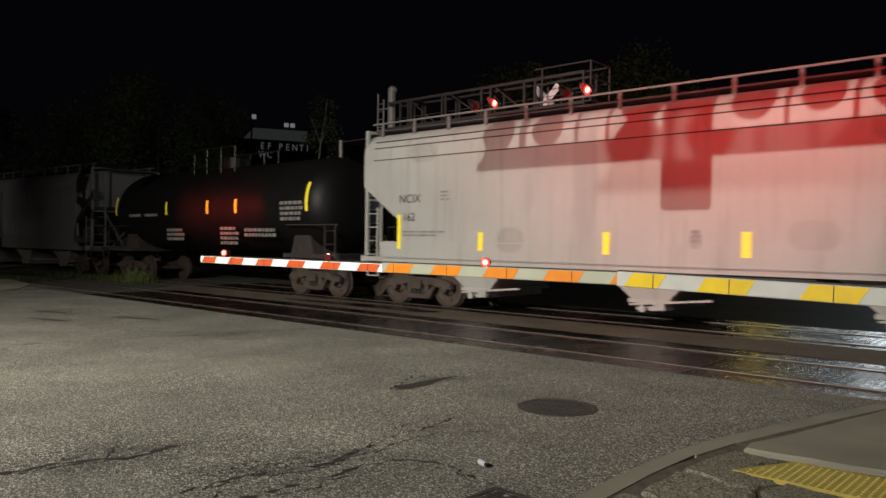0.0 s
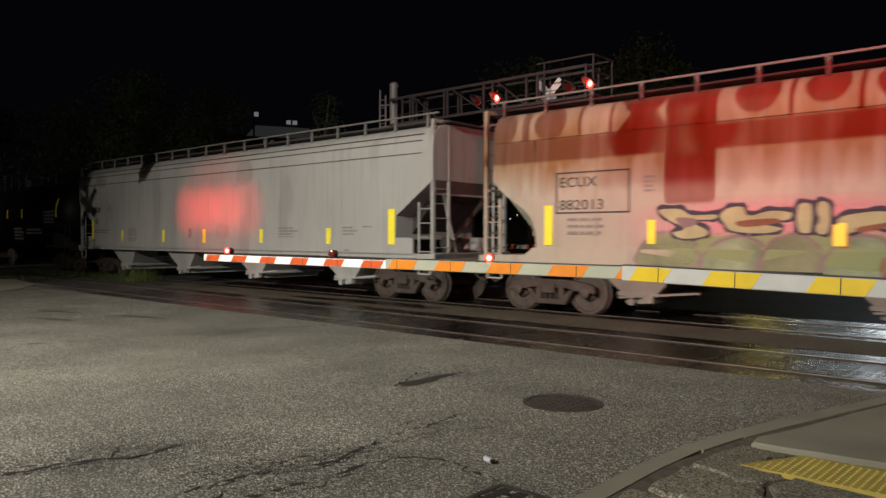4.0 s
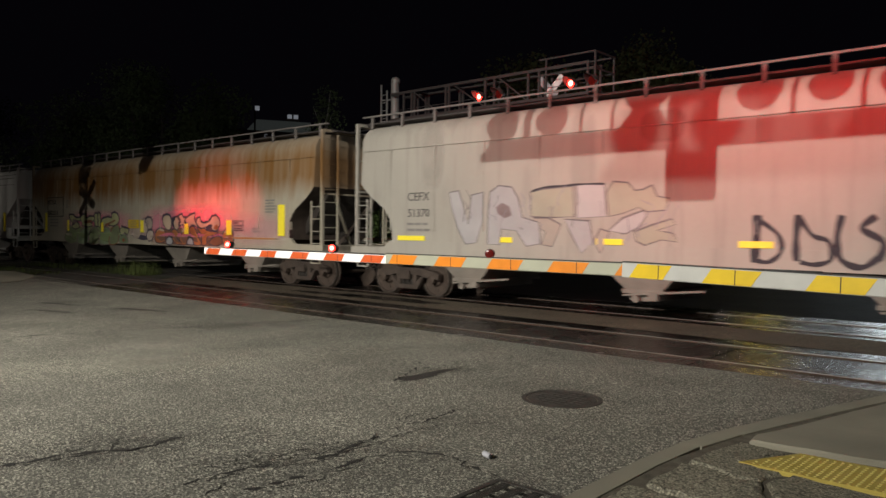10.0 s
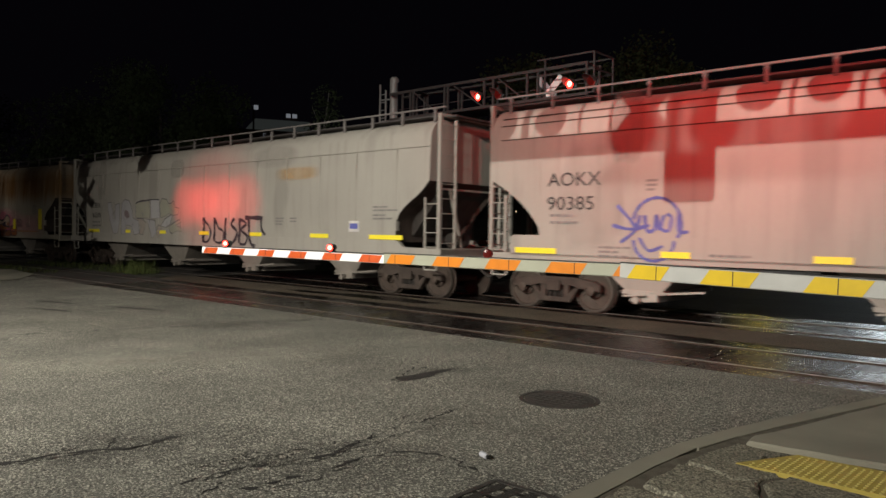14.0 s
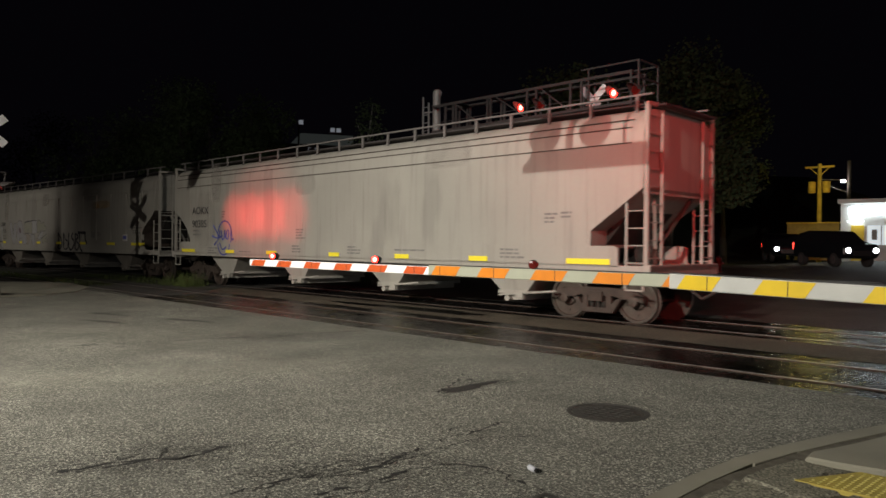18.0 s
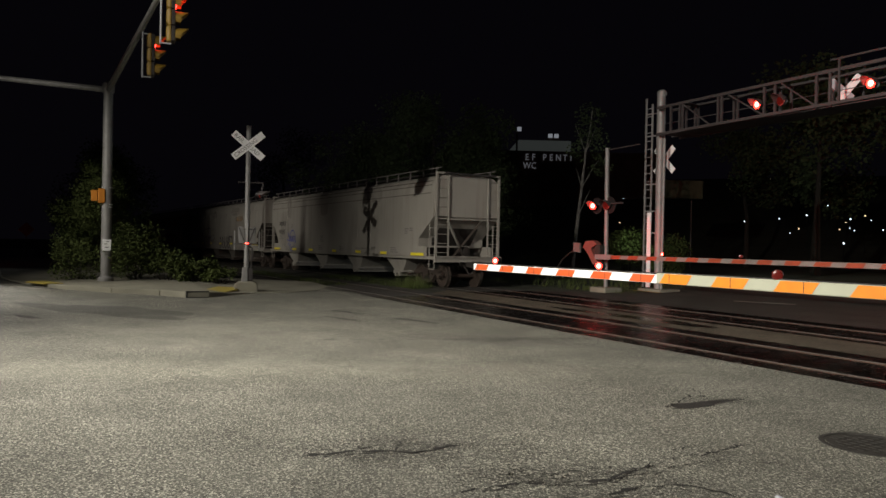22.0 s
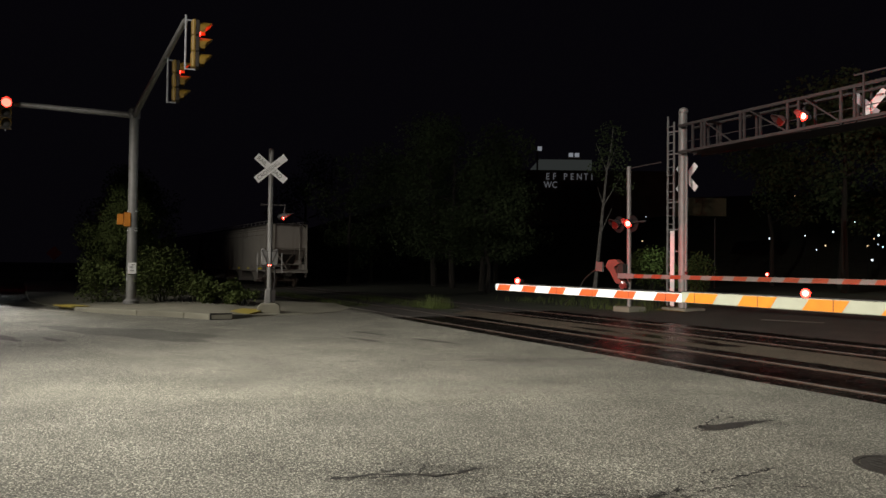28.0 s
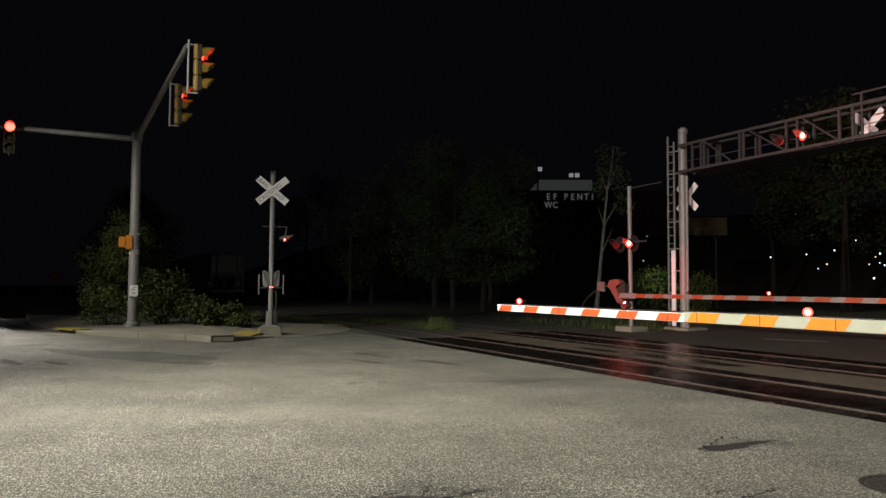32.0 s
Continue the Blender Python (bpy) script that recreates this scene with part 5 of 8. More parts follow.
for x, ph in ((4.47, FAR_PHASE + FLASH / 2), (5.28, FAR_PHASE), (8.0, FAR_PHASE + FLASH / 2), (8.72, FAR_PHASE)):
    flasher(far, (x, -0.5, 6.12), -8, 0.15, ph)


def crossbuck(place, turn, size, words=True, sheet_mat=WHITE_SHEET, under_mat=None, name="crossbuck_sign", lean=0.0, tilt=45, low=1.0):
    sign = thing(name, "white reflective railroad crossbuck sign", "sign", pose(*place, 0, lean, turn))
    for k, (a, text) in enumerate(((tilt, "RAIL  ROAD"), (-tilt, "CROSSING"))):
        bm = bmesh.new()
        h = 0.19 * size
        xa, xb = (-size / 2, size / 2 * low) if a > 0 else (-size / 2 * low, size / 2)
        prism(bm, [(xa, -h / 2), (xb, -h / 2), (xb, h / 2), (xa, h / 2)], -0.012 - 0.014 * k, -0.002 - 0.014 * k)
        blade = part("blade", bm, under_mat if under_mat and k == 0 else sheet_mat, sign)
        blade.matrix_basis = pose(0, 0, 0, 0, a, 0)
        if words:
            letters("lettering", text, 0.15 * size, INK_SOFT, blade, pose(-size * 0.45, -0.014 - 0.014 * k, -0.05 * size, 90, 0, 0), 0.003, wide=1.0)
    return sign


# One blade gets dimmer white, painting in that it catches less light.
crossbuck((-12.92, FAR_Y + 0.13, 6.12), 2, 1.22, False, WHITE_SHEET, WHITE_DIM, low=0.45)
crossbuck((-19.94, FAR_Y + 0.33, 4.9), 2, 1.26, False, WHITE_SHEET)

# ---- far gate ----
fg = thing("crossing_gate", "far crossing gate with its red striped arm lowered", "crossing gate", pose(-20.45, 17.75, 0))
bm = bmesh.new()
tube(bm, (0, 0, 0.15), (-0.06, 0, 5.22), 0.075, seg=14)
part("mast", bm, GALV, fg, smooth=True)
bm = bmesh.new()
box(bm, -0.42, 0.42, -0.4, 0.4, 0, 0.2)
part("foundation", bm, CONCRETE, fg, bevel=0.03)
bm = bmesh.new()
tube(bm, (0, 0, 5.15), (1.35, 0.2, 5.22), 0.02, seg=6)
part("top_arm", bm, GALV_DIM, fg)
bm = bmesh.new()
tube(bm, (-0.9, -0.1, 3.2), (0.9, -0.1, 3.2), 0.035, seg=8)
part("cross_arm", bm, GALV_DIM, fg)
for x, ph in ((-0.55, FAR_PHASE + FLASH / 2), (0.15, FAR_PHASE)):
    flasher(fg, (x, -0.2, 3.15), 15, 0.15, ph)
bm = bmesh.new()
spin(bm, [(-0.02, 0.3), (0.0, 0.3)], "y", 24, (-0.55, 0.0, 3.15))
spin(bm, [(-0.02, 0.3), (0.0, 0.3)], "y", 24, (0.15, 0.0, 3.15))
part("background_disc", bm, BLACK, fg)
bm = bmesh.new()
prism(bm, [(-0.86, 1.62), (-0.72, 1.85), (-0.3, 1.88), (-0.08, 1.74), (-0.4, 1.6), (-0.14, 1.18), (0.05, 1.12), (0.0, 0.98), (-0.3, 1.02), (-0.58, 1.45)], -0.4, -0.16)
part("drive_case", bm, RED_SKIN, fg, "reddish gate drive arm", bevel=0.02)
bm = bmesh.new()
box(bm, -0.3, 0.0, -0.32, -0.1, 1.36, 1.72)
part("motor", bm, GRIME_AND_SHADE, fg, bevel=0.03)
bm = bmesh.new()
prism(bm, [(-1.45, 1.46), (-1.08, 1.42), (-1.08, 1.78), (-1.45, 1.8)], -0.35, -0.28)
part("counterweight", bm, GRIMY_RAIL, fg)
bm = bmesh.new()
box(bm, -0.05, 0.75, -0.5, -0.38, 1.2, 1.38)
part("arm_clamp", bm, GALV, fg)
bm = bmesh.new()
box(bm, 0.6, 10.95, -0.48, -0.43, 1.23, 1.36)
farm = part("arm", bm, material("dull_white_arm", (0.2, 0.185, 0.17), 0.6, vary=0.2), fg)
FADED_RED = material("faded_red_stripe", (0.3, 0.055, 0.02), 0.6, vary=0.2)
x = 0.75
while x < 10.7:
    bm = bmesh.new()
    prism(bm, [(x, 1.235), (x + 0.45, 1.235), (x + 0.52, 1.355), (x + 0.07, 1.355)], -0.485, -0.475)
    part("stripe", bm, FADED_RED, farm)
    x += 0.85
for x, ph, st in ((10.45, 0, True), (6.2, FAR_PHASE, False), (3.2, FAR_PHASE + FLASH / 2, False)):
    flasher(fg, (x, -0.5, 1.44), 40, 0.05, ph, hood=False, steady=st)

# ---- left crossbuck mast ----
lm = thing("crossing_mast", "grey crossing mast on a concrete foot with red flashers", "signal mast", pose(-23.24, 5.53, 0.14, 0, 0, 76))
bm = bmesh.new()
tube(bm, (0, 0, 0.3), (0, 0, 5.08), 0.075, seg=14)
part("mast", bm, GALV, lm, smooth=True)
bm = bmesh.new()
prism(bm, [(-0.4, -0.14), (0.36, -0.14), (0.34, 0.13), (0.24, 0.15), (0.24, 0.2), (-0.22, 0.2), (-0.22, 0.15), (-0.33, 0.13)], -0.36, 0.36)
part("foundation", bm, CONCRETE, lm, bevel=0.03)
bm = bmesh.new()
prism(bm, [(-0.15, 0.18), (0.05, 0.18), (0.05, 0.64), (-0.12, 0.64)], -0.17, 0.17)
part("base_casting", bm, GALV, lm, bevel=0.02)
bm = bmesh.new()
box(bm, 0.056, 0.2, -0.12, 0.1, 0.22, 0.62)
part("junction_box", bm, GALV_DIM, lm, bevel=0.015)
bm = bmesh.new()
tube(bm, (-0.3, 0, 3.3), (0.46, 0, 3.3), 0.025, seg=8)
tube(bm, (0.46, 0, 3.3), (0.42, 0, 3.02), 0.022, seg=8)
part("cross_arm", bm, GALV_DIM, lm)
flasher(lm, (0.38, 0.0, 2.93), 68, 0.1, FAR_PHASE, True)
# backs of the paired signal heads, one each side of the mast
for sx in (-1, 1):
    bm = bmesh.new()
    prism(bm, [(sx * 0.06, 1.42), (sx * 0.2, 1.38), (sx * 0.25, 1.44), (sx * 0.27, 1.9), (sx * 0.2, 1.92), (sx * 0.1, 1.84), (sx * 0.06, 1.84)], -0.06, 0.12)
    part("signal_housing", bm, GALV, lm, "grey back of a signal housing", bevel=0.015)
    bm = bmesh.new()
    bar(bm, (sx * 0.08, -0.075, 1.46), (sx * 0.24, -0.075, 1.88), 0.03, 0.02)
    part("rib", bm, GALV_DIM, lm)
    bm = bmesh.new()
    box(bm, sx * 0.375 - 0.02, sx * 0.375 + 0.02, -0.06, 0.04, 1.16, 1.78)
    part("bracket", bm, GALV, lm)
bm = bmesh.new()
bar(bm, (-0.4, -0.04, 1.37), (0.4, -0.04, 1.37), 0.04, 0.04)
bar(bm, (-0.26, -0.04, 1.83), (0.26, -0.04, 1.83), 0.04, 0.03)
part("clamp_bar", bm, GALV_DIM, lm)
bm = bmesh.new()
for p, q in (((0.03, -0.09, 1.32), (0.16, -0.05, 1.25)), ((0.16, -0.05, 1.25), (0.17, -0.02, 0.95)), ((0.17, -0.02, 0.95), (0.13, 0, 0.6))):
    tube(bm, p, q, 0.025, seg=8)
part("conduit", bm, GALV_DIM, lm)
bm = bmesh.new()
tube(bm, (0.02, -0.1, 1.4), (0.02, -0.1, 2.12), 0.025, seg=8)
part("riser", bm, GALV, lm)
for dx in (-0.03, 0.035):
    flasher(lm, (dx, -0.12, 1.39), 0, 0.022, 0, False, True)
crossbuck((-23.14, 5.5, 4.58), 76, 1.18, True, tilt=40)

# ---- traffic signal ----
ts = thing("traffic_signal", "grey mast-arm traffic signal with yellow heads showing red", "traffic light", pose(-28.53, 1.87, 0.14))
bm = bmesh.new()
tube(bm, (0, 0, -0.1), (0.05, -0.02, 6.75), 0.175, 0.155, seg=18)
spin(bm, [(6.6, 0.2), (6.9, 0.2), (6.98, 0.12)], "z", 16, (0.05, -0.02, 0))
spin(bm, [(-0.1, 0.27), (0.06, 0.26), (0.14, 0.18)], "z", 16)
part("pole", bm, GALV, ts, smooth=True)
bm = bmesh.new()
tube(bm, (0.05, -0.02, 6.7), (10.9, 0.28, 6.95), 0.11, 0.06, seg=12)
part("mast_arm", bm, GALV, ts, smooth=True)
bm = bmesh.new()
tube(bm, (0.05, -0.02, 6.7), (-1.6, -6.57, 7.0), 0.11, 0.07, seg=12)
part("mast_arm", bm, GALV, ts, smooth=True)


SIGNAL_RED = glow("lit_traffic_red", (1.0, 0.03, 0.02), 12.0)


FRONT_SHADE = material("shaded_brown_housing_front", (0.016, 0.011, 0.007), 0.6, vary=0.3)


def signal(place, facing, lit):
    head = new("signal_head")
    head.parent = ts
    head.matrix_basis = pose(*place, 0, 0, facing)
    head["label"] = "yellow three-section traffic light head with black visors"
    for k in range(3):
        z = 0.36 - k * 0.36
        bm = bmesh.new()
        outer = [(-0.17, z - 0.178), (0.17, z - 0.178), (0.17, z + 0.178), (-0.17, z + 0.178)]
        inner = [(-0.13, z - 0.13), (0.13, z - 0.13), (0.13, z + 0.13), (-0.13, z + 0.13)]
        rings = [[bm.verts.new((x, y, zz)) for x, zz in ring] for ring, y in ((outer, 0.06), (outer, 0.125), (inner, 0.17))]
        for ra, rb in zip(rings, rings[1:]):
            for i in range(4):
                bm.faces.new((ra[i], ra[(i + 1) % 4], rb[(i + 1) % 4], rb[i]))
        bm.faces.new(rings[0][::-1])
        bm.faces.new(rings[2])
        share("housing", finish("housing", bm, YELLOW_PAINT, bevel=0.012), head, Matrix())
    # Housing fronts as dark brown boxes, their shade put into the colour.
    for k in range(3):
        z = 0.36 - k * 0.36
        bm = bmesh.new()
        box(bm, -0.165, 0.165, -0.02, 0.058, z - 0.17, z + 0.17)
        share("lens_door", finish("lens_door", bm, FRONT_SHADE, bevel=0.01), head, Matrix())
    for k in range(3):
        z = 0.36 - k * 0.36
        bm = bmesh.new()
        for i in range(14):
            a0, a1 = radians(-35 + 250 * i / 14), radians(-35 + 250 * (i + 1) / 14)
            d0, d1 = (0.14 + 0.16 * max(0, math.sin(a)) for a in (a0, a1))
            v = [bm.verts.new((0.155 * math.cos(a), y, z + 0.155 * math.sin(a))) for a, y in ((a0, -0.02), (a1, -0.02), (a1, -d1), (a0, -d0))]
            w = [bm.verts.new((0.163 * math.cos(a), y, z + 0.163 * math.sin(a))) for a, y in ((a0, -0.02), (a1, -0.02), (a1, -d1), (a0, -d0))]
            bm.faces.new(v)
            bm.faces.new(w[::-1])
            bm.faces.new((v[3], v[2], w[2], w[3]))
        share("visor", finish("visor", bm, YELLOW_PAINT), head, Matrix())
        bm = bmesh.new()
        spin(bm, [(-0.045, 0.05), (-0.03, 0.14), (-0.018, 0.15)], "y", 20, (0, 0, z))
        share("lens", finish("lens", bm, (SIGNAL_RED if lit and k == 0 else (BLACK if k else LENS_DARK)), True), head, Matrix())
    bm = bmesh.new()
    tube(bm, (0, 0.28, -0.58), (0, 0.28, 0.66), 0.022, seg=8)
    for z in (-0.56, 0.55):
        tube(bm, (0, 0.28, z), (0, 0.06, z), 0.016, seg=6)
    share("bracket", finish("bracket", bm, WHITE_DIM), head, Matrix())
    return head


B0 = Vector((-28.53, 1.87, 0.14))
signal(Vector((-17.35, 2.42, 6.5)) - B0, 172, True)
signal(Vector((-20.45, 2.38, 6.35)) - B0, 172, True)
signal(Vector((-29.1, -2.15, 6.62)) - B0, 95, True)
for ya, yb, za, zb in ((-0.52, -0.31, 2.76, 3.14), (-0.3, -0.08, 2.7, 3.2)):
    bm = bmesh.new()
    box(bm, 0.02, 0.24, ya, yb, za, zb)
    part("button_box", bm, ORANGE_BOX, ts, bevel=0.02)
for z in (2.55, 2.64, 3.24):
    bm = bmesh.new()
    spin(bm, [(z, 0.185), (z + 0.03, 0.185)], "z", 16)
    part("strap", bm, WHITE_SHEET, ts)
bm = bmesh.new()
box(bm, 0.17, 0.21, -0.14, 0.14, 1.02, 1.42)
notice = part("notice", bm, WHITE_SHEET, ts, "small white notice strapped to the pole", bevel=0.01)
bars("print", INK_SOFT, notice, pose(0.213, -0.08, 1.08, 0, 0, 90), [(0.02, 0.05, 0.12, 0.03), (0, 0.17, 0.1, 0.03), (0.06, 0.25, 0.1, 0.03)])
# ---- plants ----


def leaves(name, clumps, count, size, mat, parent, seed, droop=0.3):
    """A crown of separate leaf sprays scattered through uneven clumps (x, y, z, radius)."""
    r = random.Random(seed)
    verts, faces = [], []
    weights = [c[3] ** 2 for c in clumps]
    for _ in range(count):
        cx, cy, cz, cr = r.choices(clumps, weights)[0]
        d = Vector((r.gauss(0, 1), r.gauss(0, 1), r.gauss(0, 1))).normalized() * cr * r.uniform(0.45, 1.08)
        p = Vector((cx, cy, cz)) + d
        a = Vector((r.gauss(0, 1), r.gauss(0, 1), r.gauss(0, 0.6) - droop)).normalized()
        b = a.orthogonal().normalized() * size * r.uniform(0.25, 0.5)
        a = a * size * r.uniform(0.6, 1.3)
        k = len(verts)
        verts += [p, p + a * 0.5 + b, p + a, p + a * 0.5 - b]
        faces.append((k, k + 1, k + 2, k + 3))
    me = bpy.data.meshes.new(name)
    me.from_pydata(verts, [], faces)
    me.materials.append(mat)
    ob = new(name, me)
    ob.parent = parent
    return ob


def tree(x, y, high, spread, seed, mat=LEAF_DARK, bark=BARK, count=5200, leaf=0.2, bare=0.12, label="dark leafy tree beyond the tracks"):
    r = random.Random(seed)
    t = thing("tree", label, "tree", pose(x, y, -0.05), group="trees beyond the tracks")
    bm = bmesh.new()
    lean = Vector((r.uniform(-0.06, 0.06), r.uniform(-0.06, 0.06), 1))
    pts = [lean * (high * 0.85 * k / 5) + Vector((r.gauss(0, 0.05), r.gauss(0, 0.05), 0)) * k for k in range(6)]
    r0 = high * (0.009 if bark is BIRCH else 0.018)
    for k in range(5):
        tube(bm, pts[k], pts[k + 1], r0 * (1 - k / 6), r0 * (1 - (k + 1) / 6), 8)
    clumps = []
    for k in range(9):
        f = bare + (1 - bare) * r.uniform(0.05, 0.95)
        base_pt = pts[0].lerp(pts[5], min(1, f))
        a = r.uniform(0, 6.28)
        reach = spread * (0.35 + 0.65 * math.sin(math.pi * min(0.95, (f - bare) / (1 - bare) * 0.8 + 0.2))) * r.uniform(0.6, 1.0)
        tip = base_pt + Vector((math.cos(a) * reach, math.sin(a) * reach, reach * 0.45))
        tube(bm, base_pt, tip, r0 * 0.35, r0 * 0.08, 6)
        clumps.append((*tip, spread * r.uniform(0.28, 0.45)))
        clumps.append((*base_pt.lerp(tip, 0.55), spread * r.uniform(0.25, 0.4)))
    clumps.append((*(pts[5] + Vector((0, 0, 0.3))), spread * 0.35))
    part("trunk", bm, bark, t, smooth=True)
    leaves("crown", clumps, count, leaf, mat, t, seed + 1)
    return t


for k, (x, y, hgt, sp) in enumerate(((-41, 23.5, 11.5, 3.0), (-46, 24, 13, 4.2), (-38.5, 22.5, 8.5, 2.8), (-51, 25, 14, 4.6), (-60, 29.5, 13, 4.5), (-62, 24, 13, 4.6), (-70, 33, 15, 5), (-58, 20.5, 11, 3.8), (-76, 22, 14, 4.8), (-55, 33, 13, 4.4))):
    tree(x, y, hgt, sp, 40 + k * 3)
for k, (x, y, hgt, sp) in enumerate(((-33.5, 49, 16, 5.0), (-27, 52, 17, 5.0), (-40, 58, 16, 5.2), (-27, 62, 18, 4.6), (-22.6, 50, 11, 3.0), (-50, 62, 15, 5.0))):
    tree(x, y, hgt, sp, 240 + k * 3, leaf=0.32, bare=0.38, label="tall dark tree far beyond the crossing")
for k, (x, y, hgt, sp) in enumerate(((-54, 3.6, 8, 3.0), (-64, 3.4, 9.5, 3.4), (-76, 4.5, 11, 4.0))):
    tree(x, y, hgt, sp, 140 + k * 3, label="dark leafy tree beside the side street")
tree(-35.4, 2.2, 4.9, 2.0, 90, LEAF, count=12000, leaf=0.1, bare=0.05, label="bushy young tree behind the signal pole")
birch = thing("tree", "slender pale birch trunk with thin foliage", "tree", pose(-31.5, 25, -0.05), group="trees beyond the tracks")
bm = bmesh.new()
stem = [(0.0, 0, 0), (0.2, 0, 1.4), (0.5, 0, 3.4), (0.73, 0, 4.9), (1.0, 0, 6.7), (1.35, 0, 8.0), (1.5, 0, 9.0)]
for k, (p, q) in enumerate(zip(stem, stem[1:])):
    tube(bm, p, q, 0.12 - 0.017 * k, 0.103 - 0.017 * k, 8)
for k, (f, dx, dz) in enumerate(((2, 0.9, 1.3), (3, -0.8, 1.1), (3, 1.2, 1.6), (4, 0.7, 1.2), (4, -0.6, 1.5), (5, 0.5, 0.9))):
    p = Vector(stem[f])
    tube(bm, p, p + Vector((dx, 0.3 * math.sin(k), dz)), 0.035, 0.008, 5)
part("trunk", bm, BIRCH, birch, smooth=True)
leaves("crown", [(1.4, 0, 8.6, 0.8), (1.9, 0, 7.2, 0.7), (0.3, 0, 6.9, 0.6), (1.9, 0.2, 6.0, 0.6), (1.1, 0, 7.8, 0.7)], 700, 0.14, LEAF_DARK, birch, 78)


def bush(x, y, w, hgt, seed, count=900, mat=LEAF, leaf=0.1):
    r = random.Random(seed)
    b = thing("bush", "unkempt green bush on the corner verge", "bush", pose(x, y, 0.1), group="bushes on the corner")
    clumps = [(r.uniform(-w, w), r.uniform(-0.5, 0.5), hgt * r.uniform(0.2, 0.75), hgt * r.uniform(0.25, 0.4)) for _ in range(8)]
    for cx, cy, cz, cr in clumps:
        bm = bmesh.new()
        tube(bm, (cx * 0.4, cy * 0.4, 0), (cx, cy, cz), 0.025, 0.008, 5)
        part("stem", bm, BARK, b)
    leaves("foliage", clumps, int(count * 2.4), leaf, mat, b, seed + 1, 0.0)
    return b


bush(-29.2, 2.95, 0.8, 2.2, 1, 1500)
bush(-28.4, 3.9, 0.8, 1.3, 2, 900)
bush(-27.4, 4.7, 0.7, 0.95, 3, 700)
bush(-26.4, 5.4, 0.6, 0.6, 4, 400)
bush(-30.2, 1.0, 0.6, 1.5, 5, 700)
bush(-37.0, 34.0, 0.7, 3.1, 6, 1000, LEAF, 0.16)
bush(-33.1, 34.0, 0.8, 2.6, 7, 1000, LEAF, 0.16)


def weeds(x0, x1, y0, y1, n, high, seed):
    r = random.Random(seed)
    verts, faces = [], []
    for _ in range(n):
        x, y, a = r.uniform(x0, x1), r.uniform(y0, y1), r.uniform(0, 6.28)
        hgt = high * r.uniform(0.4, 1.2)
        dx, dy = math.cos(a) * 0.012, math.sin(a) * 0.012
        lx, ly = r.gauss(0, 0.25) * hgt, r.gauss(0, 0.25) * hgt
        k = len(verts)
        verts += [(x - dx, y - dy, -0.02), (x + dx, y + dy, -0.02), (x + lx, y + ly, hgt)]
        faces.append((k, k + 1, k + 2))
    me = bpy.data.meshes.new("weeds")
    me.from_pydata(verts, [], faces)
    me.materials.append(LEAF)
    return tagged(new("weeds", me), "ragged grass and weeds along the track", "weeds", kind="stuff")


weeds(-25.6, -23.8, 11.6, 12.5, 260, 0.5, 1)
weeds(-34, -24.5, 11.4, 13.2, 900, 0.18, 2)
weeds(-40, -26, 9.0, 10.2, 900, 0.16, 3)
weeds(-23, -19.5, 17.6, 19.4, 350, 0.2, 4)
weeds(-30, -21, 17.6, 24, 900, 0.3, 5)

# fallen limb by the far gate
limb = thing("branch", "bare fallen branch arching beside the far gate", "branch", pose(-22.6, 18.6, 0))
bm = bmesh.new()
arc = [(-2.9, 0, 0.0), (-2.35, 0, 0.42), (-1.85, 0, 0.72), (-1.5, 0, 1.1), (-1.0, 0, 1.4), (-0.35, 0.1, 1.62)]
for p, q in zip(arc, arc[1:]):
    tube(bm, p, q, 0.035, 0.03, 6)
part("limb", bm, BARK, limb)

# ---- distant building on the hill ----
BRICK = material("dark_brick_wall", (0.09, 0.06, 0.05), 0.9, vary=0.3, scale=0.5, fine=8, bump=0.2)
SIGN_GLOW = glow("backlit_letters", (0.8, 0.82, 0.9), 0.065)
SPOT_GLOW = glow("distant_lamp", (0.85, 0.9, 1.0), 0.15)
CORNICE_GLOW = glow("glowing_cornice_panel", (0.52, 0.58, 0.55), 0.03)
hall = thing("building", "large dark brick building with a pale cornice and raised letters", "building", pose(-108.0, 74.0, 0, 0, 0, 63))
bm = bmesh.new()
box(bm, -14, 26, 0.3, 18, -1, 18.9)
part("wall", bm, BRICK, hall)
# The cornice glows faintly by itself, standing in for light falling on it.
bm = bmesh.new()
box(bm, -0.2, 9.2, 0.0, 18.3, 18.95, 20.75)
part("cornice", bm, CORNICE_GLOW, hall, "pale cornice with a glow in place of floodlight")
for x, z, ch in ((1.05, 17.2, "E"), (2.25, 17.2, "F"), (4.2, 17.2, "P"), (5.4, 17.2, "E"), (6.5, 17.2, "N"), (7.8, 17.2, "T"), (9.1, 17.2, "I"), (0.7, 15.7, "W"), (2.15, 15.7, "C")):
    letters("letter", ch, 1.62, SIGN_GLOW, hall, pose(x, 0.1, z, 90, 0, 0), 0.06, "pale raised letter, weathered", 0.82)
for x, z in ((-0.4, 22.4), (5.2, 21.3), (6.3, 21.3)):
    bm = bmesh.new()
    box(bm, x, x + 0.7, 0.2, 0.8, z, z + 0.7)
    part("roof_light", bm, SPOT_GLOW, hall)
for dims in ((-0.6, -0.3, 0.4, 0.6, 18.9, 22.4), (5.0, 7.4, 0.4, 2.0, 20.7, 21.3)):
    bm = bmesh.new()
    box(bm, *dims)
    part("roof_plant", bm, BRICK, hall)

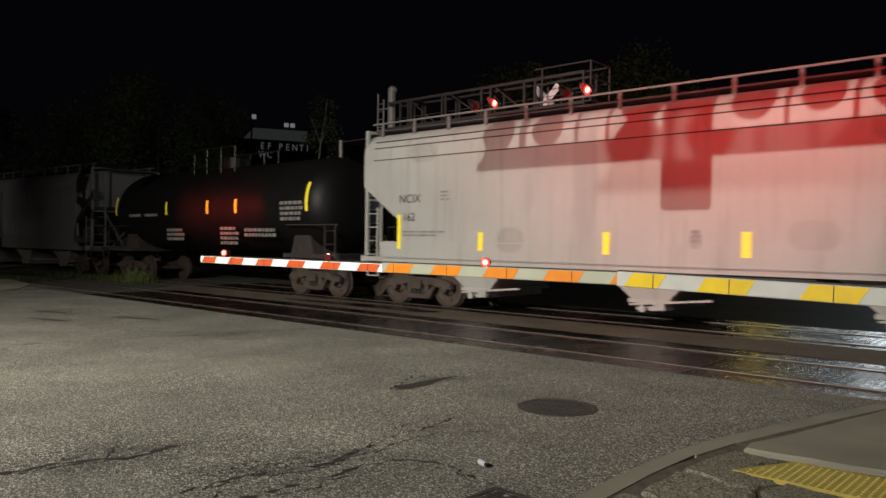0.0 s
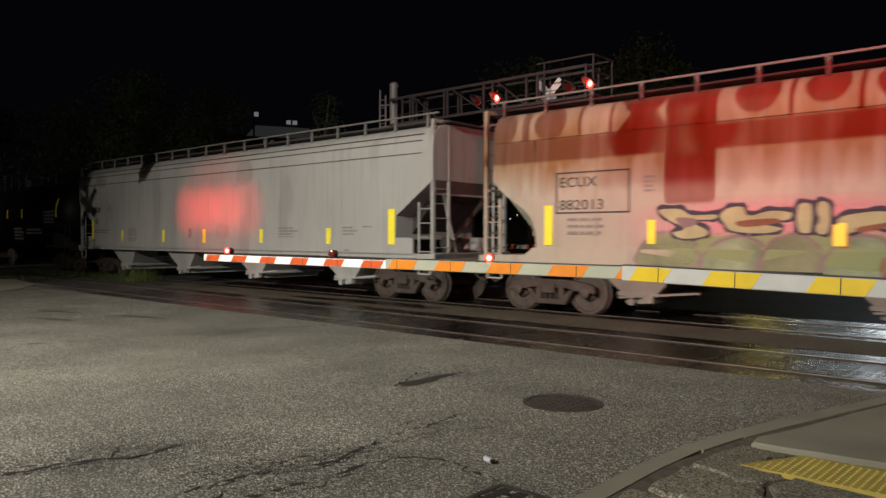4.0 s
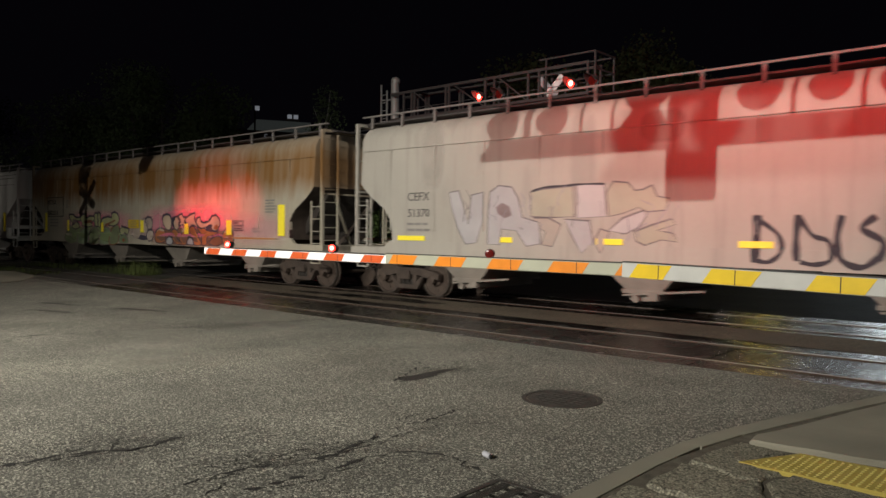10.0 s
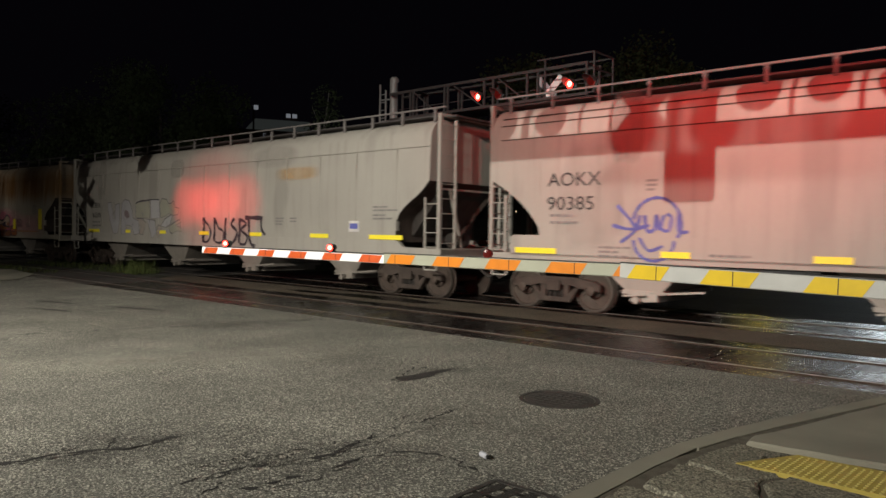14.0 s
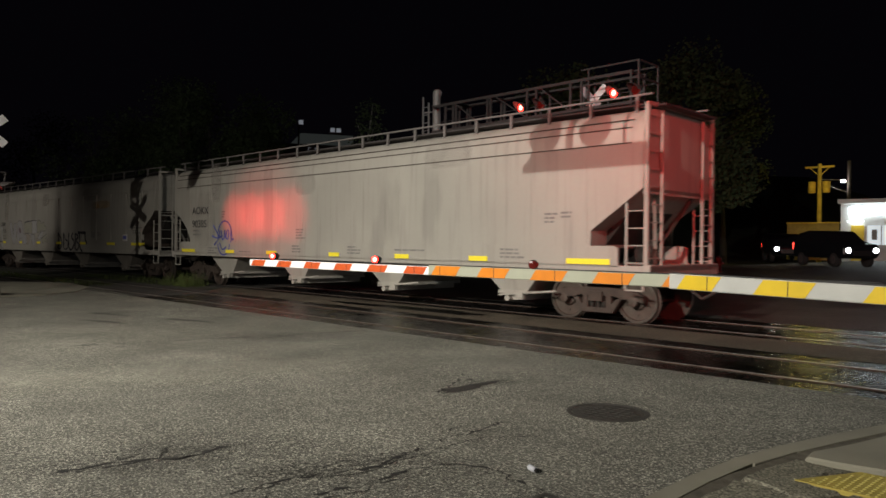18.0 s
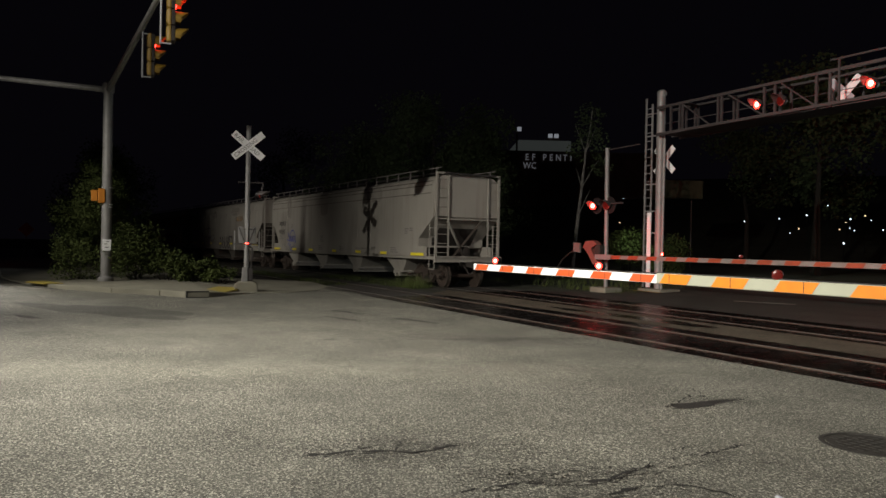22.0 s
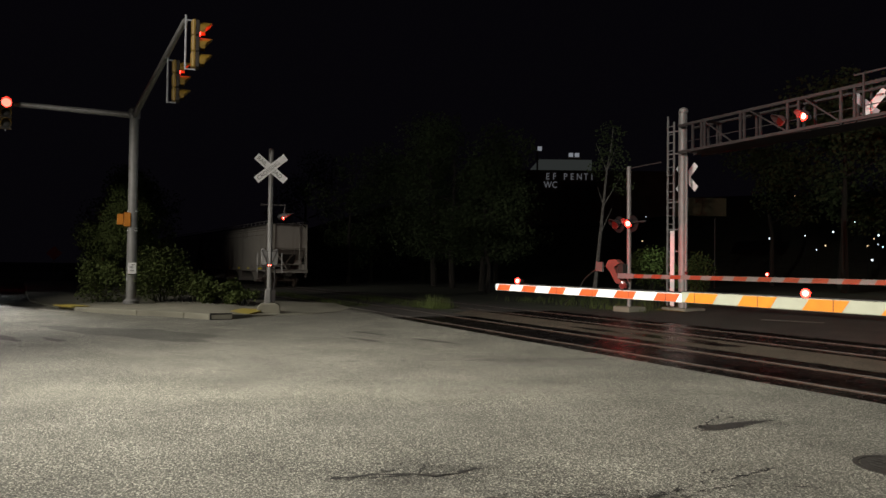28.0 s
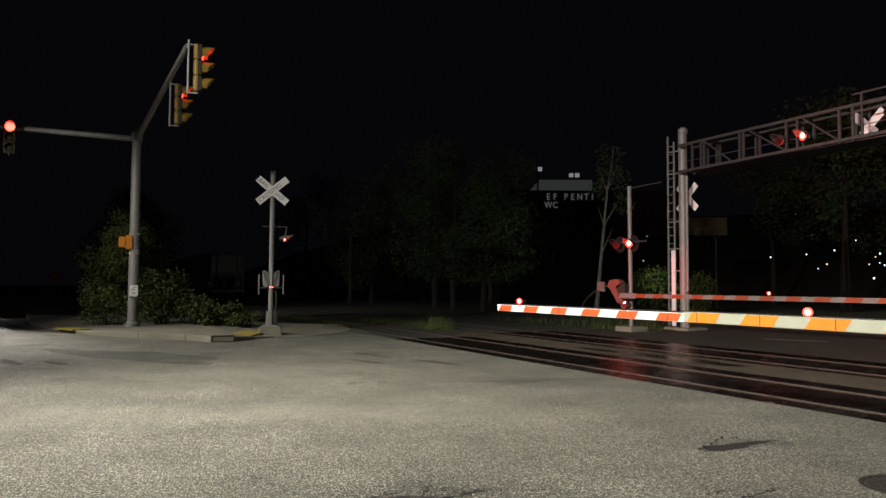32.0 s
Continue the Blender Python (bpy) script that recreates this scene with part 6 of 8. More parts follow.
# a dark hillside with scattered lamps
bm = bmesh.new()
hill = [[bm.verts.new((-0.62 * d + 0.78 * w, 0.78 * d + 0.62 * w, z + 0.4 * math.sin(w * 0.21 + d))) for w in range(-90, 61, 15)] for d, z in ((84, -0.6), (100, 2.5), (125, 8.7), (160, 16.0), (220, 22.0))]
for a, b in zip(hill, hill[1:]):
    for i in range(len(a) - 1):
        bm.faces.new((a[i], a[i + 1], b[i + 1], b[i]))
tagged(part("hillside", bm, SOIL), "dark wooded hillside far beyond the tracks", "hillside", kind="structure")
LIGHT_KINDS = (glow("cool_far_light", (0.75, 0.9, 1.0), 1.6), glow("warm_far_light", (1.0, 0.72, 0.4), 1.2))
ICO = []
for mt in LIGHT_KINDS:
    bm = bmesh.new()
    bmesh.ops.create_icosphere(bm, subdivisions=1, radius=0.3)
    ICO.append(finish("bulb", bm, mt))
FAR_LAMPS = ((-64, 79, 5.5, 9), (-67, 85, 7.1, 4), (-68, 88, 7.8, 5), (-71, 93, 9.3, 3), (-67, 91, 8.3, 7), (-56, 75, 3.3, 6), (-56, 77, 3.8, 5), (-57, 80, 4.5, 7), (-56, 80, 4.4, 8), (-55, 81, 4.4, 5), (-54, 81, 4.2, 6), (-53, 83, 4.5, 5), (-57.5, 91, 6.8, 8), (-52.5, 83, 4.5, 6), (-51.7, 82.6, 4.3, 6), (-49, 75.6, 2.5, 5), (-48.5, 75.6, 2.4, 9), (-47.8, 75.6, 2.3, 8), (-67, 83, 6.6, 4), (-49.5, 81, 3.7, 7), (-53, 88, 5.6, 5), (-49.5, 84.5, 4.4, 6), (-81, 74, 7.3, 4), (-73.6, 66.6, 4.8, 5))
for k, (x, y, z, big) in enumerate(FAR_LAMPS):
    z += (0, 1.7, 0.3, 3.0, 0.8, 2.2, 0.1)[k % 7]
    post = thing("yard_lamp", "small bright lamp far off on the dark hillside", "lamp", pose(x, y, 0), group="far lights")
    bm = bmesh.new()
    tube(bm, (0, 0, -0.6), (0, 0, z), 0.03, seg=4)
    part("post", bm, BLACK, post)
    share("bulb", ICO[1 if k % 4 == 3 else 0], post, pose(0, 0, z) @ Matrix.Scale(0.042 * big + 0.04, 4))
canopy = thing("canopy", "yellowish lit canopy fascia beyond the trees", "canopy", pose(-44.5, 45.0, 0, 0, 0, 63))
bm = bmesh.new()
box(bm, -0.6, 3.2, 0, 2.0, 5.9, 7.4)
part("fascia", bm, material("olive_fascia", (0.06, 0.052, 0.026), 0.8, vary=0.3), canopy)
bm = bmesh.new()
for x in (0.0, 2.6):
    tube(bm, (x + 0.1, 1.2, 0), (x + 0.1, 1.2, 5.9), 0.06, seg=8)
part("column", bm, GALV_DIM, canopy)
# Added spot without a fixture, brightening the two bushes beyond the tracks.
lamp("bush_fill_light", "SPOT", (-37.5, 28.0, 4.5), (-35.0, 34.2, 1.9), 1500, (0.8, 1.0, 0.75), 0.2, 40, 0.8)

# ---- lit shop beyond the crossing ----
shop = thing("shop", "brightly lit single-storey shop with a glowing fascia and shop windows", "shop", pose(-17.0, 59.2, 0, 0, 0, 8))
SHOP_WALL = material("pale_shop_wall", (0.6, 0.6, 0.58), 0.7, vary=0.1)
FASCIA = glow("glowing_fascia", (0.82, 0.95, 1.0), 5.0)
WINDOW = glow("bright_shop_window", (0.85, 0.95, 1.0), 0.6)
POSTER = glow("lit_poster", (0.75, 0.7, 0.6), 0.9)
bm = bmesh.new()
box(bm, 0, 30, 0.2, 14, 0, 5.0)
part("wall", bm, SHOP_WALL, shop)
bm = bmesh.new()
box(bm, -0.15, 30.15, -0.3, 0.5, 4.78, 5.08)
part("roof_edge", bm, SHOP_WALL, shop)
bm = bmesh.new()
box(bm, 0.55, 28, -0.1, 0.16, 3.95, 4.5)
fascia = part("fascia_sign", bm, FASCIA, shop, "white light-box fascia with a thin stripe")
bm = bmesh.new()
box(bm, 0.55, 28, -0.13, -0.104, 4.16, 4.22)
box(bm, 0.55, 4.4, -0.13, -0.104, 4.02, 4.07)
part("fascia_stripe", bm, material("red_green_stripe", (0.25, 0.05, 0.05), 0.5), fascia)
for k in range(22):
    x = 1.75 + k * 0.93
    bm = bmesh.new()
    box(bm, x, x + 0.85, 0.06, 0.16, 1.75, 3.15)
    win = part("window", bm, WINDOW, shop)
    bm = bmesh.new()
    for a, b, c, d in ((x - 0.03, x, 1.72, 3.18), (x + 0.85, x + 0.88, 1.72, 3.18), (x, x + 0.85, 3.15, 3.18), (x, x + 0.85, 1.72, 1.75)):
        box(bm, a, b, 0.0, 0.16, c, d)
    part("window_frame", bm, SHOP_WALL, win)
    bm = bmesh.new()
    w0, w1, z0, z1 = ((0.28, 0.62, 2.1, 2.85), (0.2, 0.55, 2.3, 2.75), (0.3, 0.7, 1.9, 2.5))[k % 3]
    box(bm, x + w0, x + w1, 0.02, 0.055, z0, z1)
    part("poster", bm, (INK_SOFT, POSTER, SHOP_WALL)[k % 3], win)
bm = bmesh.new()
box(bm, 1.7, 28, -0.18, 0.16, 1.42, 1.56)
part("window_sill", bm, SHOP_WALL, shop)
bm = bmesh.new()
box(bm, 0.7, 1.55, 0.02, 0.16, 0.1, 3.15)
part("yellow_panel", bm, YELLOW_SHEET, shop, "yellow entrance panel")
bm = bmesh.new()
box(bm, 0.5, 1.5, -0.3, 0.1, 3.4, 3.5)
part("entrance_light", bm, FASCIA, shop)
bm = bmesh.new()
spin(bm, [(5.05, 0.3), (5.25, 0.5), (5.45, 0.55), (5.6, 0.4), (5.65, 0.1)], "z", 14, (3.3, 3, 0))
part("roof_vent", bm, SHOP_WALL, shop)
lamp("shop_light", "AREA", (-8, 57.0, 4.6), (-8.5, 50, 0), 600, (0.85, 0.95, 1.0), 6.0)
lamp("entrance_lamp", "POINT", (-15.9, 58.2, 3.3), (0, 0, 0), 22, (1.0, 0.93, 0.7), 0.2)


def utility_pole(x, y, high, mat, arms=True):
    p = thing("utility_pole", "timber utility pole with transformers and a lamp arm", "utility pole", pose(x, y, 0))
    bm = bmesh.new()
    tube(bm, (0, 0, 0), (0, 0, high), 0.2, 0.14, 12)
    part("pole", bm, mat, p, smooth=True)
    if arms:
        bm = bmesh.new()
        box(bm, -1.1, 1.1, -0.08, 0.08, high - 0.35, high - 0.2)
        bar(bm, (-0.8, 0, high - 0.3), (0, 0, high - 1.0), 0.06, 0.06)
        bar(bm, (0.8, 0, high - 0.3), (0, 0, high - 1.0), 0.06, 0.06)
        part("crossarm", bm, mat, p)
        for s in (-1, 1):
            bm = bmesh.new()
            spin(bm, [(high - 2.4, 0.28), (high - 1.5, 0.3), (high - 1.45, 0.15)], "z", 14, (s * 0.55, -0.1, 0))
            part("transformer", bm, mat, p)
    return p


POLE_YELLOW = material("sodium_lit_timber", (0.5, 0.37, 0.05), 0.8, vary=0.3)
utility_pole(-20.1, 64.5, 8.4, POLE_YELLOW)
utility_pole(-18.45, 66.5, 8.7, BARK, False)
lamp("pole_light", "POINT", (-18.9, 60.0, 6.6), (-18, 62, 0), 240, (1.0, 0.78, 0.2), 0.6)
bulb = thing("lamp", "small bright floodlight on the utility pole", "lamp", pose(-18.75, 66.0, 7.0))
bm = bmesh.new()
spin(bm, [(-0.12, 0.09), (0, 0.19), (0.1, 0.08)], "z", 12)
part("bulb", bm, glow("floodlight_bulb", (1.0, 0.97, 0.9), 60.0), bulb)
bm = bmesh.new()
tube(bm, (0, 0, 0.1), (-1.3, -1.4, 0.1), 0.03, seg=5)
tube(bm, (0.2, 0.45, -0.9), (-1.35, -1.4, -0.2), 0.02, seg=5)
part("cable", bm, GALV, bulb)
fence = thing("fence", "low yellowish wall beside the shop yard", "wall", pose(-21.4, 61.0, 0.5, 0, 0, 8))
bm = bmesh.new()
box(bm, 0, 3.7, 0, 0.2, 0, 2.9)
part("panel", bm, material("ochre_wall", (0.3, 0.23, 0.08), 0.9), fence)
bm = bmesh.new()
box(bm, -0.05, 3.75, -0.06, 0.26, 2.9, 2.98)
part("coping", bm, material("yellow_coping", (0.5, 0.38, 0.05), 0.8), fence)

# ---- vehicles ----
GLASS_DARK = material("dark_car_glass", (0.01, 0.01, 0.012), 0.08, vary=0.1, bump=0)
CAR_BLACK = material("black_car_paint", (0.008, 0.009, 0.011), 0.2, vary=0.2, bump=0, spec=0.6)
TYRE = material("tyre_rubber", (0.015, 0.015, 0.015), 0.85)
HEADLIGHT = glow("lit_headlight", (0.95, 0.97, 1.0), 20.0)
TAIL = glow("lit_tail_lamp", (1.0, 0.06, 0.04), 3.0)


def vehicle(x, y, turn, label, lights=True, z=0.0, short=1.0):
    """A pickup-sized car whose nose points along +x before turning."""
    v = thing("car", label, "car", pose(x, y, z, 0, 0, turn))
    side = [(-2.55, 0.45), (2.35, 0.42), (2.6, 0.6), (2.6, 0.95), (2.45, 1.12), (1.1, 1.22), (0.35, 1.78), (-1.0, 1.82), (-2.2, 1.62), (-2.5, 1.2), (-2.6, 0.8)]
    bm = bmesh.new()
    prism(bm, side, -0.93, 0.93)
    part("body", bm, CAR_BLACK, v, bevel=0.07)
    for s in (-1, 1):
        for pane in ([(0.95, 1.25), (0.35, 1.68), (-0.35, 1.7), (-0.35, 1.25)], [(-0.45, 1.25), (-0.45, 1.7), (-1.8, 1.7), (-2.1, 1.25)]):
            bm = bmesh.new()
            prism(bm, pane, s * 0.94, s * 0.9)
            part("side_window", bm, GLASS_DARK, v)
    bm = bmesh.new()
    f = [bm.verts.new(p) for p in ((1.12, -0.8, 1.23), (1.12, 0.8, 1.23), (0.4, 0.72, 1.76), (0.4, -0.72, 1.76))]
    bm.faces.new(f)
    part("windscreen", bm, GLASS_DARK, v)
    for wx in (-1.65, 1.65):
        for s in (-1, 1):
            bm = bmesh.new()
            spin(bm, [(s * 0.72, 0.25), (s * 0.74, 0.36), (s * 0.92, 0.36), (s * 0.95, 0.25)], "y", 20, (wx, 0, 0.36))
            wh = part("wheel", bm, TYRE, v, smooth=True)
            bm = bmesh.new()
            spin(bm, [(s * 0.93, 0.23), (s * 0.96, 0.2), (s * 0.95, 0.05)], "y", 14, (wx, 0, 0.36))
            part("rim", bm, GALV_DIM, wh)
    for s in (-1, 1):
        bm = bmesh.new()
        spin(bm, [(2.55, 0.13), (2.64, 0.12), (2.66, 0.05)], "x", 16, (0, s * 0.7, 0.82))
        part("headlight", bm, HEADLIGHT if lights else GALV, v)
        bm = bmesh.new()
        box(bm, -2.64, -2.5, *sorted((s * 0.7, s * 0.92)), 0.85, 1.2)
        part("tail_lamp", bm, TAIL, v)
    bm = bmesh.new()
    box(bm, 2.58, 2.63, -0.45, 0.45, 0.55, 0.8)
    part("grille", bm, BLACK, v)
    for ob in v.children:
        if short != 1.0 and ob.name.split(".")[0] != "wheel":
            for vert in ob.data.vertices:
                vert.co.x *= short
        elif short != 1.0:
            ob.matrix_basis = pose(0.3 if ob.data.vertices[0].co.x < 0 else -0.3, 0, 0)
    return v


vehicle(-11.9, 40.4, -40, "dark hatchback with its headlights on, waiting at the crossing", z=0.585, short=0.82)
vehicle(-17.6, 49.3, -62, "dark car with its headlights on in the queue behind", z=0.585)
vehicle(-41.5, -4.25, 8, "dark car with bright headlights waiting on the side street")

# diamond warning sign along the side street
ds = thing("warning_sign", "dull red diamond road sign on a thin post", "sign", pose(-49, -1.0, 0, 0, 0, 88))
bm = bmesh.new()
prism(bm, [(-0.42, 2.05), (0, 1.63), (0.42, 2.05), (0, 2.47)], -0.02, 0.0)
part("panel", bm, material("dull_orange_red_sign", (0.16, 0.035, 0.025), 0.6), ds)
bm = bmesh.new()
tube(bm, (0, 0.03, 0), (0, 0.03, 2.3), 0.02, seg=8)
part("post", bm, BARK, ds)
# hydrant on the far side
hy = thing("hydrant", "red fire hydrant beyond the far gate", "hydrant", pose(-13.4, 30.2, 0.455))
bm = bmesh.new()
spin(bm, [(0, 0.16), (0.06, 0.16), (0.08, 0.11), (0.5, 0.11), (0.55, 0.14), (0.62, 0.1), (0.7, 0.03)], "z", 14)
tube(bm, (-0.2, 0, 0.4), (0.2, 0, 0.4), 0.05)
part("barrel", bm, RED_SKIN, hy, smooth=True)

# ---- markings and graffiti on the train ----


def side_y(style, z):
    if style == "straight":
        return -1.606 if z < 1.56 else -1.592
    return -max(1.604 if z < 1.36 else 0, 1.56 + 0.05 * math.sin((z - 1.2) / 2.6 * math.pi) + 0.008)


def smooth_line(pts, n=6):
    out = []
    for i in range(len(pts) - 1):
        p0, p1, p2, p3 = pts[max(0, i - 1)], pts[i], pts[i + 1], pts[min(len(pts) - 1, i + 2)]
        for k in range(n):
            t = k / n
            out.append(tuple(0.5 * (2 * b + (c - a) * t + (2 * a - 5 * b + 4 * c - d) * t * t + (3 * b - a - 3 * c + d) * t ** 3) for a, b, c, d in zip(p0, p1, p2, p3)))
    out.append(pts[-1])
    return out


def ribbon(bm, pts, width, style, layer, half):
    """A brush stroke on the side of a car, along points (u, z)."""
    line = smooth_line(pts)
    rows = []
    for i, (u, z) in enumerate(line):
        a, b = line[max(0, i - 1)], line[min(len(line) - 1, i + 1)]
        d = Vector((b[0] - a[0], b[1] - a[1]))
        d = d.normalized() if d.length > 1e-6 else Vector((1, 0))
        w = width / 2 * (0.85 + 0.15 * math.sin(i * 0.9))
        row = []
        for s in (-1, 1):
            uu, zz = u - d.y * w * s, z + d.x * w * s
            row.append(bm.verts.new((uu - half, side_y(style, zz) - 0.003 * layer, zz)))
        rows.append(row)
    for p, q in zip(rows, rows[1:]):
        bm.faces.new((p[0], p[1], q[1], q[0]))


def spray(name, colour, rough=0.75, vary=0.25):
    return material(name, colour, rough, vary=vary, scale=1.6, fine=14, bump=0.0)


SPRAY_BLACK = spray("black_spray", (0.03, 0.026, 0.035))
SPRAY_GREEN = spray("green_spray", (0.19, 0.25, 0.15), vary=0.5)
SPRAY_LIME = spray("pale_lime_spray", (0.36, 0.37, 0.2), vary=0.35)
SPRAY_ORANGE = spray("orange_spray", (0.33, 0.115, 0.04), vary=0.5)
SPRAY_PEACH = spray("peach_spray", (0.44, 0.33, 0.24), vary=0.3)
SPRAY_BROWN = spray("brown_spray", (0.2, 0.08, 0.04), vary=0.4)
SPRAY_BLUE = spray("blue_spray", (0.1, 0.11, 0.34), vary=0.4)
SPRAY_DUST = spray("dusty_brown_spray", (0.2, 0.15, 0.15), vary=0.3)
SPRAY_SKY = spray("pale_blue_spray", (0.36, 0.35, 0.36), vary=0.2)
SPRAY_SAND = spray("sand_spray", (0.37, 0.31, 0.26), vary=0.25)


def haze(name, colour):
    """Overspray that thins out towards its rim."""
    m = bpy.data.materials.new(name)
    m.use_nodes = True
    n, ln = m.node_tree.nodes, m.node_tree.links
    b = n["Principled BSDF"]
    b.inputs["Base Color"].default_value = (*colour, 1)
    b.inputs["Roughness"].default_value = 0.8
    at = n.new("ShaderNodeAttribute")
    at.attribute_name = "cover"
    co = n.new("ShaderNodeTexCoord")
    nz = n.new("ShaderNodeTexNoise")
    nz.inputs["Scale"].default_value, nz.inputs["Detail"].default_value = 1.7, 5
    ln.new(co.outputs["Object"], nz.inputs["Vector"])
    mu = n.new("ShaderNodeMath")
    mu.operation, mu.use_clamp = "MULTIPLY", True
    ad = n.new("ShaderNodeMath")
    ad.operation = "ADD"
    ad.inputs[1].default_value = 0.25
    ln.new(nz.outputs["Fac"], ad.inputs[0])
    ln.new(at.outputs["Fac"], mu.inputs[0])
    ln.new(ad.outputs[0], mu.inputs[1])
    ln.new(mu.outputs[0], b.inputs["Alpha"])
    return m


PINK = haze("pink_overspray", (0.55, 0.13, 0.22))
GREEN_HAZE = haze("green_overspray", (0.2, 0.26, 0.12))
DARK_HAZE = haze("brown_overspray", (0.16, 0.08, 0.05))
GRIME_HAZE = haze("grey_patch", (0.2, 0.18, 0.16))


def cloud(car, half, style, cu, cz, ru, rz, mat, amount=0.9, layer=0.5, soft=1.0):
    bm = bmesh.new()
    nu, nz = 24, 10
    lay = bm.verts.layers.float.new("cover")
    grid = []
    for i in range(nu + 1):
        col = []
        for j in range(nz + 1):
            a, b = -1 + 2 * i / nu, -1 + 2 * j / nz
            z = max(1.0, cz + rz * b)
            v = bm.verts.new((cu + ru * a - half, side_y(style, z) - 0.003 * layer, z))
            d = (abs(a) ** 3 + abs(b) ** 3) ** (1 / 3)
            v[lay] = amount * max(0, min(1, (1 - d) / (0.35 * soft)))
            col.append(v)
        grid.append(col)
    for i in range(nu):
        for j in range(nz):
            bm.faces.new((grid[i][j], grid[i + 1][j], grid[i + 1][j + 1], grid[i][j + 1]))
    ob = part("overspray", bm, mat, car)
    ob.visible_shadow = False
    return ob


def tape(car, half, style, u, z, w, h):
    bm = bmesh.new()
    y = side_y(style, z + h / 2)
    box(bm, u - half - w / 2, u - half + w / 2, y - 0.018, y + 0.002, z, z + h)
    part("reflector_strip", bm, YELLOW_TAPE, car)


def stencil(car, half, style, u, z, w, lines, mat=INK_SOFT, seed=1, gap=0.09, high=0.045):
    r = random.Random(seed)
    rows = []
    for k in range(lines):
        x = 0.0
        end = w * r.uniform(0.6, 1.0)
        while x < end:
            d = r.uniform(0.08, 0.3)
            rows.append((x, -k * gap, min(d, end - x + 0.02), high))
            x += d + 0.035
    bars("stencil", mat, car, pose(u - half, side_y(style, z) - 0.001, z), rows, 0.004)


def mark(car, half, style, u, z, text, size, mat=INK, wide=1.0):
    letters("reporting_mark", text, size, mat, car, pose(u - half, side_y(style, z) - 0.004, z, 90, 0, 0), 0.002, wide=wide)


def frame_lines(car, half, style, u0, u1, z0, z1):
    bm = bmesh.new()
    for a, b, c, d in ((u0, u1, z0, z0 + 0.03), (u0, u1, z1 - 0.03, z1), (u0, u0 + 0.03, z0, z1), (u1 - 0.03, u1, z0, z1)):
        y = side_y(style, (c + d) / 2)
        box(bm, a - half, b - half, y - 0.006, y + 0.003, c, d)
    part("stencil_frame", bm, INK, car)


# grey car
h, st = 10.4, "straight"
mark(CAR_GREY, h, st, 1.42, 2.54, "NCIX", 0.31)
mark(CAR_GREY, h, st, 1.56, 2.08, "162", 0.29)
for u, z, w, n in ((1.55, 1.78, 1.7, 2), (2.84, 2.76, 0.3, 3), (14.39, 1.8, 1.05, 4), (17.35, 1.8, 0.62, 3), (18.17, 1.82, 0.55, 1), (9.15, 1.8, 0.2, 3), (17.43, 1.17, 0.3, 1)):
    stencil(CAR_GREY, h, st, u, z, w, n, seed=int(u * 7))
for u, z, w, hh in ((1.44, 1.36, 0.12, 0.88), (4.11, 1.36, 0.14, 0.43), (7.38, 1.34, 0.15, 0.46), (10.18, 1.34, 0.17, 0.47), (13.5, 1.37, 0.16, 0.42), (16.75, 1.36, 0.18, 0.45), (19.29, 1.37, 0.24, 0.93)):
    tape(CAR_GREY, h, st, u, z, w, hh)
for u, z, ru, rz, a in ((4.95, 1.62, 0.4, 0.3, 0.5), (11.3, 1.75, 0.45, 0.28, 0.3), (12.6, 3.6, 0.5, 0.4, 0.4), (2.25, 3.8, 0.48, 0.26, 0.35), (9.24, 1.65, 0.12, 0.18, 0.8)):
    cloud(CAR_GREY, h, st, u, z, ru, rz, GRIME_HAZE, a, 0.8, 0.5)

# rust-stained car
h, st = 10.8, "round"
car = CAR_RUST
frame_lines(car, h, st, 2.12, 3.85, 2.08, 2.96)
mark(car, h, st, 2.2, 2.64, "ECUX", 0.3, wide=1.15)
mark(car, h, st, 2.2, 2.16, "882013", 0.3, wide=1.2)
stencil(car, h, st, 2.4, 1.92, 0.95, 3, seed=5, gap=0.14, high=0.06)
stencil(car, h, st, 4.15, 2.75, 0.25, 4, seed=6)
for u, z, w, hh in ((4.31, 1.45, 0.16, 0.47), (7.64, 1.44, 0.2, 0.48), (10.99, 1.44, 0.24, 0.47), (14.2, 1.41, 0.25, 0.49), (16.85, 1.41, 0.28, 0.48), (19.68, 1.41, 0.32, 0.95)):
    tape(car, h, st, u, z, w, hh)
tape(car, h, st, 1.93, 1.4, 0.2, 0.86)
bm = bmesh.new()
box(bm, 9.95 - h, 10.74 - h, -1.63, -1.6, 1.6, 1.92)
part("placard", bm, YELLOW_SHEET, car, "yellow warning placard")
bars("stencil", INK_SOFT, car, pose(10.02 - h, -1.631, 1.64), [(0.0, 0.0, 0.6, 0.03), (0.05, 0.07, 0.5, 0.03), (0.0, 0.14, 0.64, 0.03), (0.1, 0.21, 0.45, 0.03)], 0.004)
stencil(car, h, st, 18.87, 2.48, 0.6, 5, seed=12)
stencil(car, h, st, 18.1, 1.6, 0.45, 2, seed=13)
frame_lines(car, h, st, 17.04, 17.65, 1.54, 1.88)
stencil(car, h, st, 17.12, 1.78, 0.45, 3, INK, 14)
cloud(car, h, st, 18.2, 1.31, 1.5, 0.03, haze("rust_streak", (0.36, 0.15, 0.04)), 1.4, 1.0, 0.8)
cloud(car, h, st, 7.1, 1.75, 3.5, 0.62, PINK, 0.75, 0.4, 1.3)
cloud(car, h, st, 14.2, 1.75, 3.6, 0.75, PINK, 0.95, 0.4, 1.3)
cloud(car, h, st, 18.6, 1.6, 1.6, 0.6, PINK, 0.45, 0.4, 1.6)
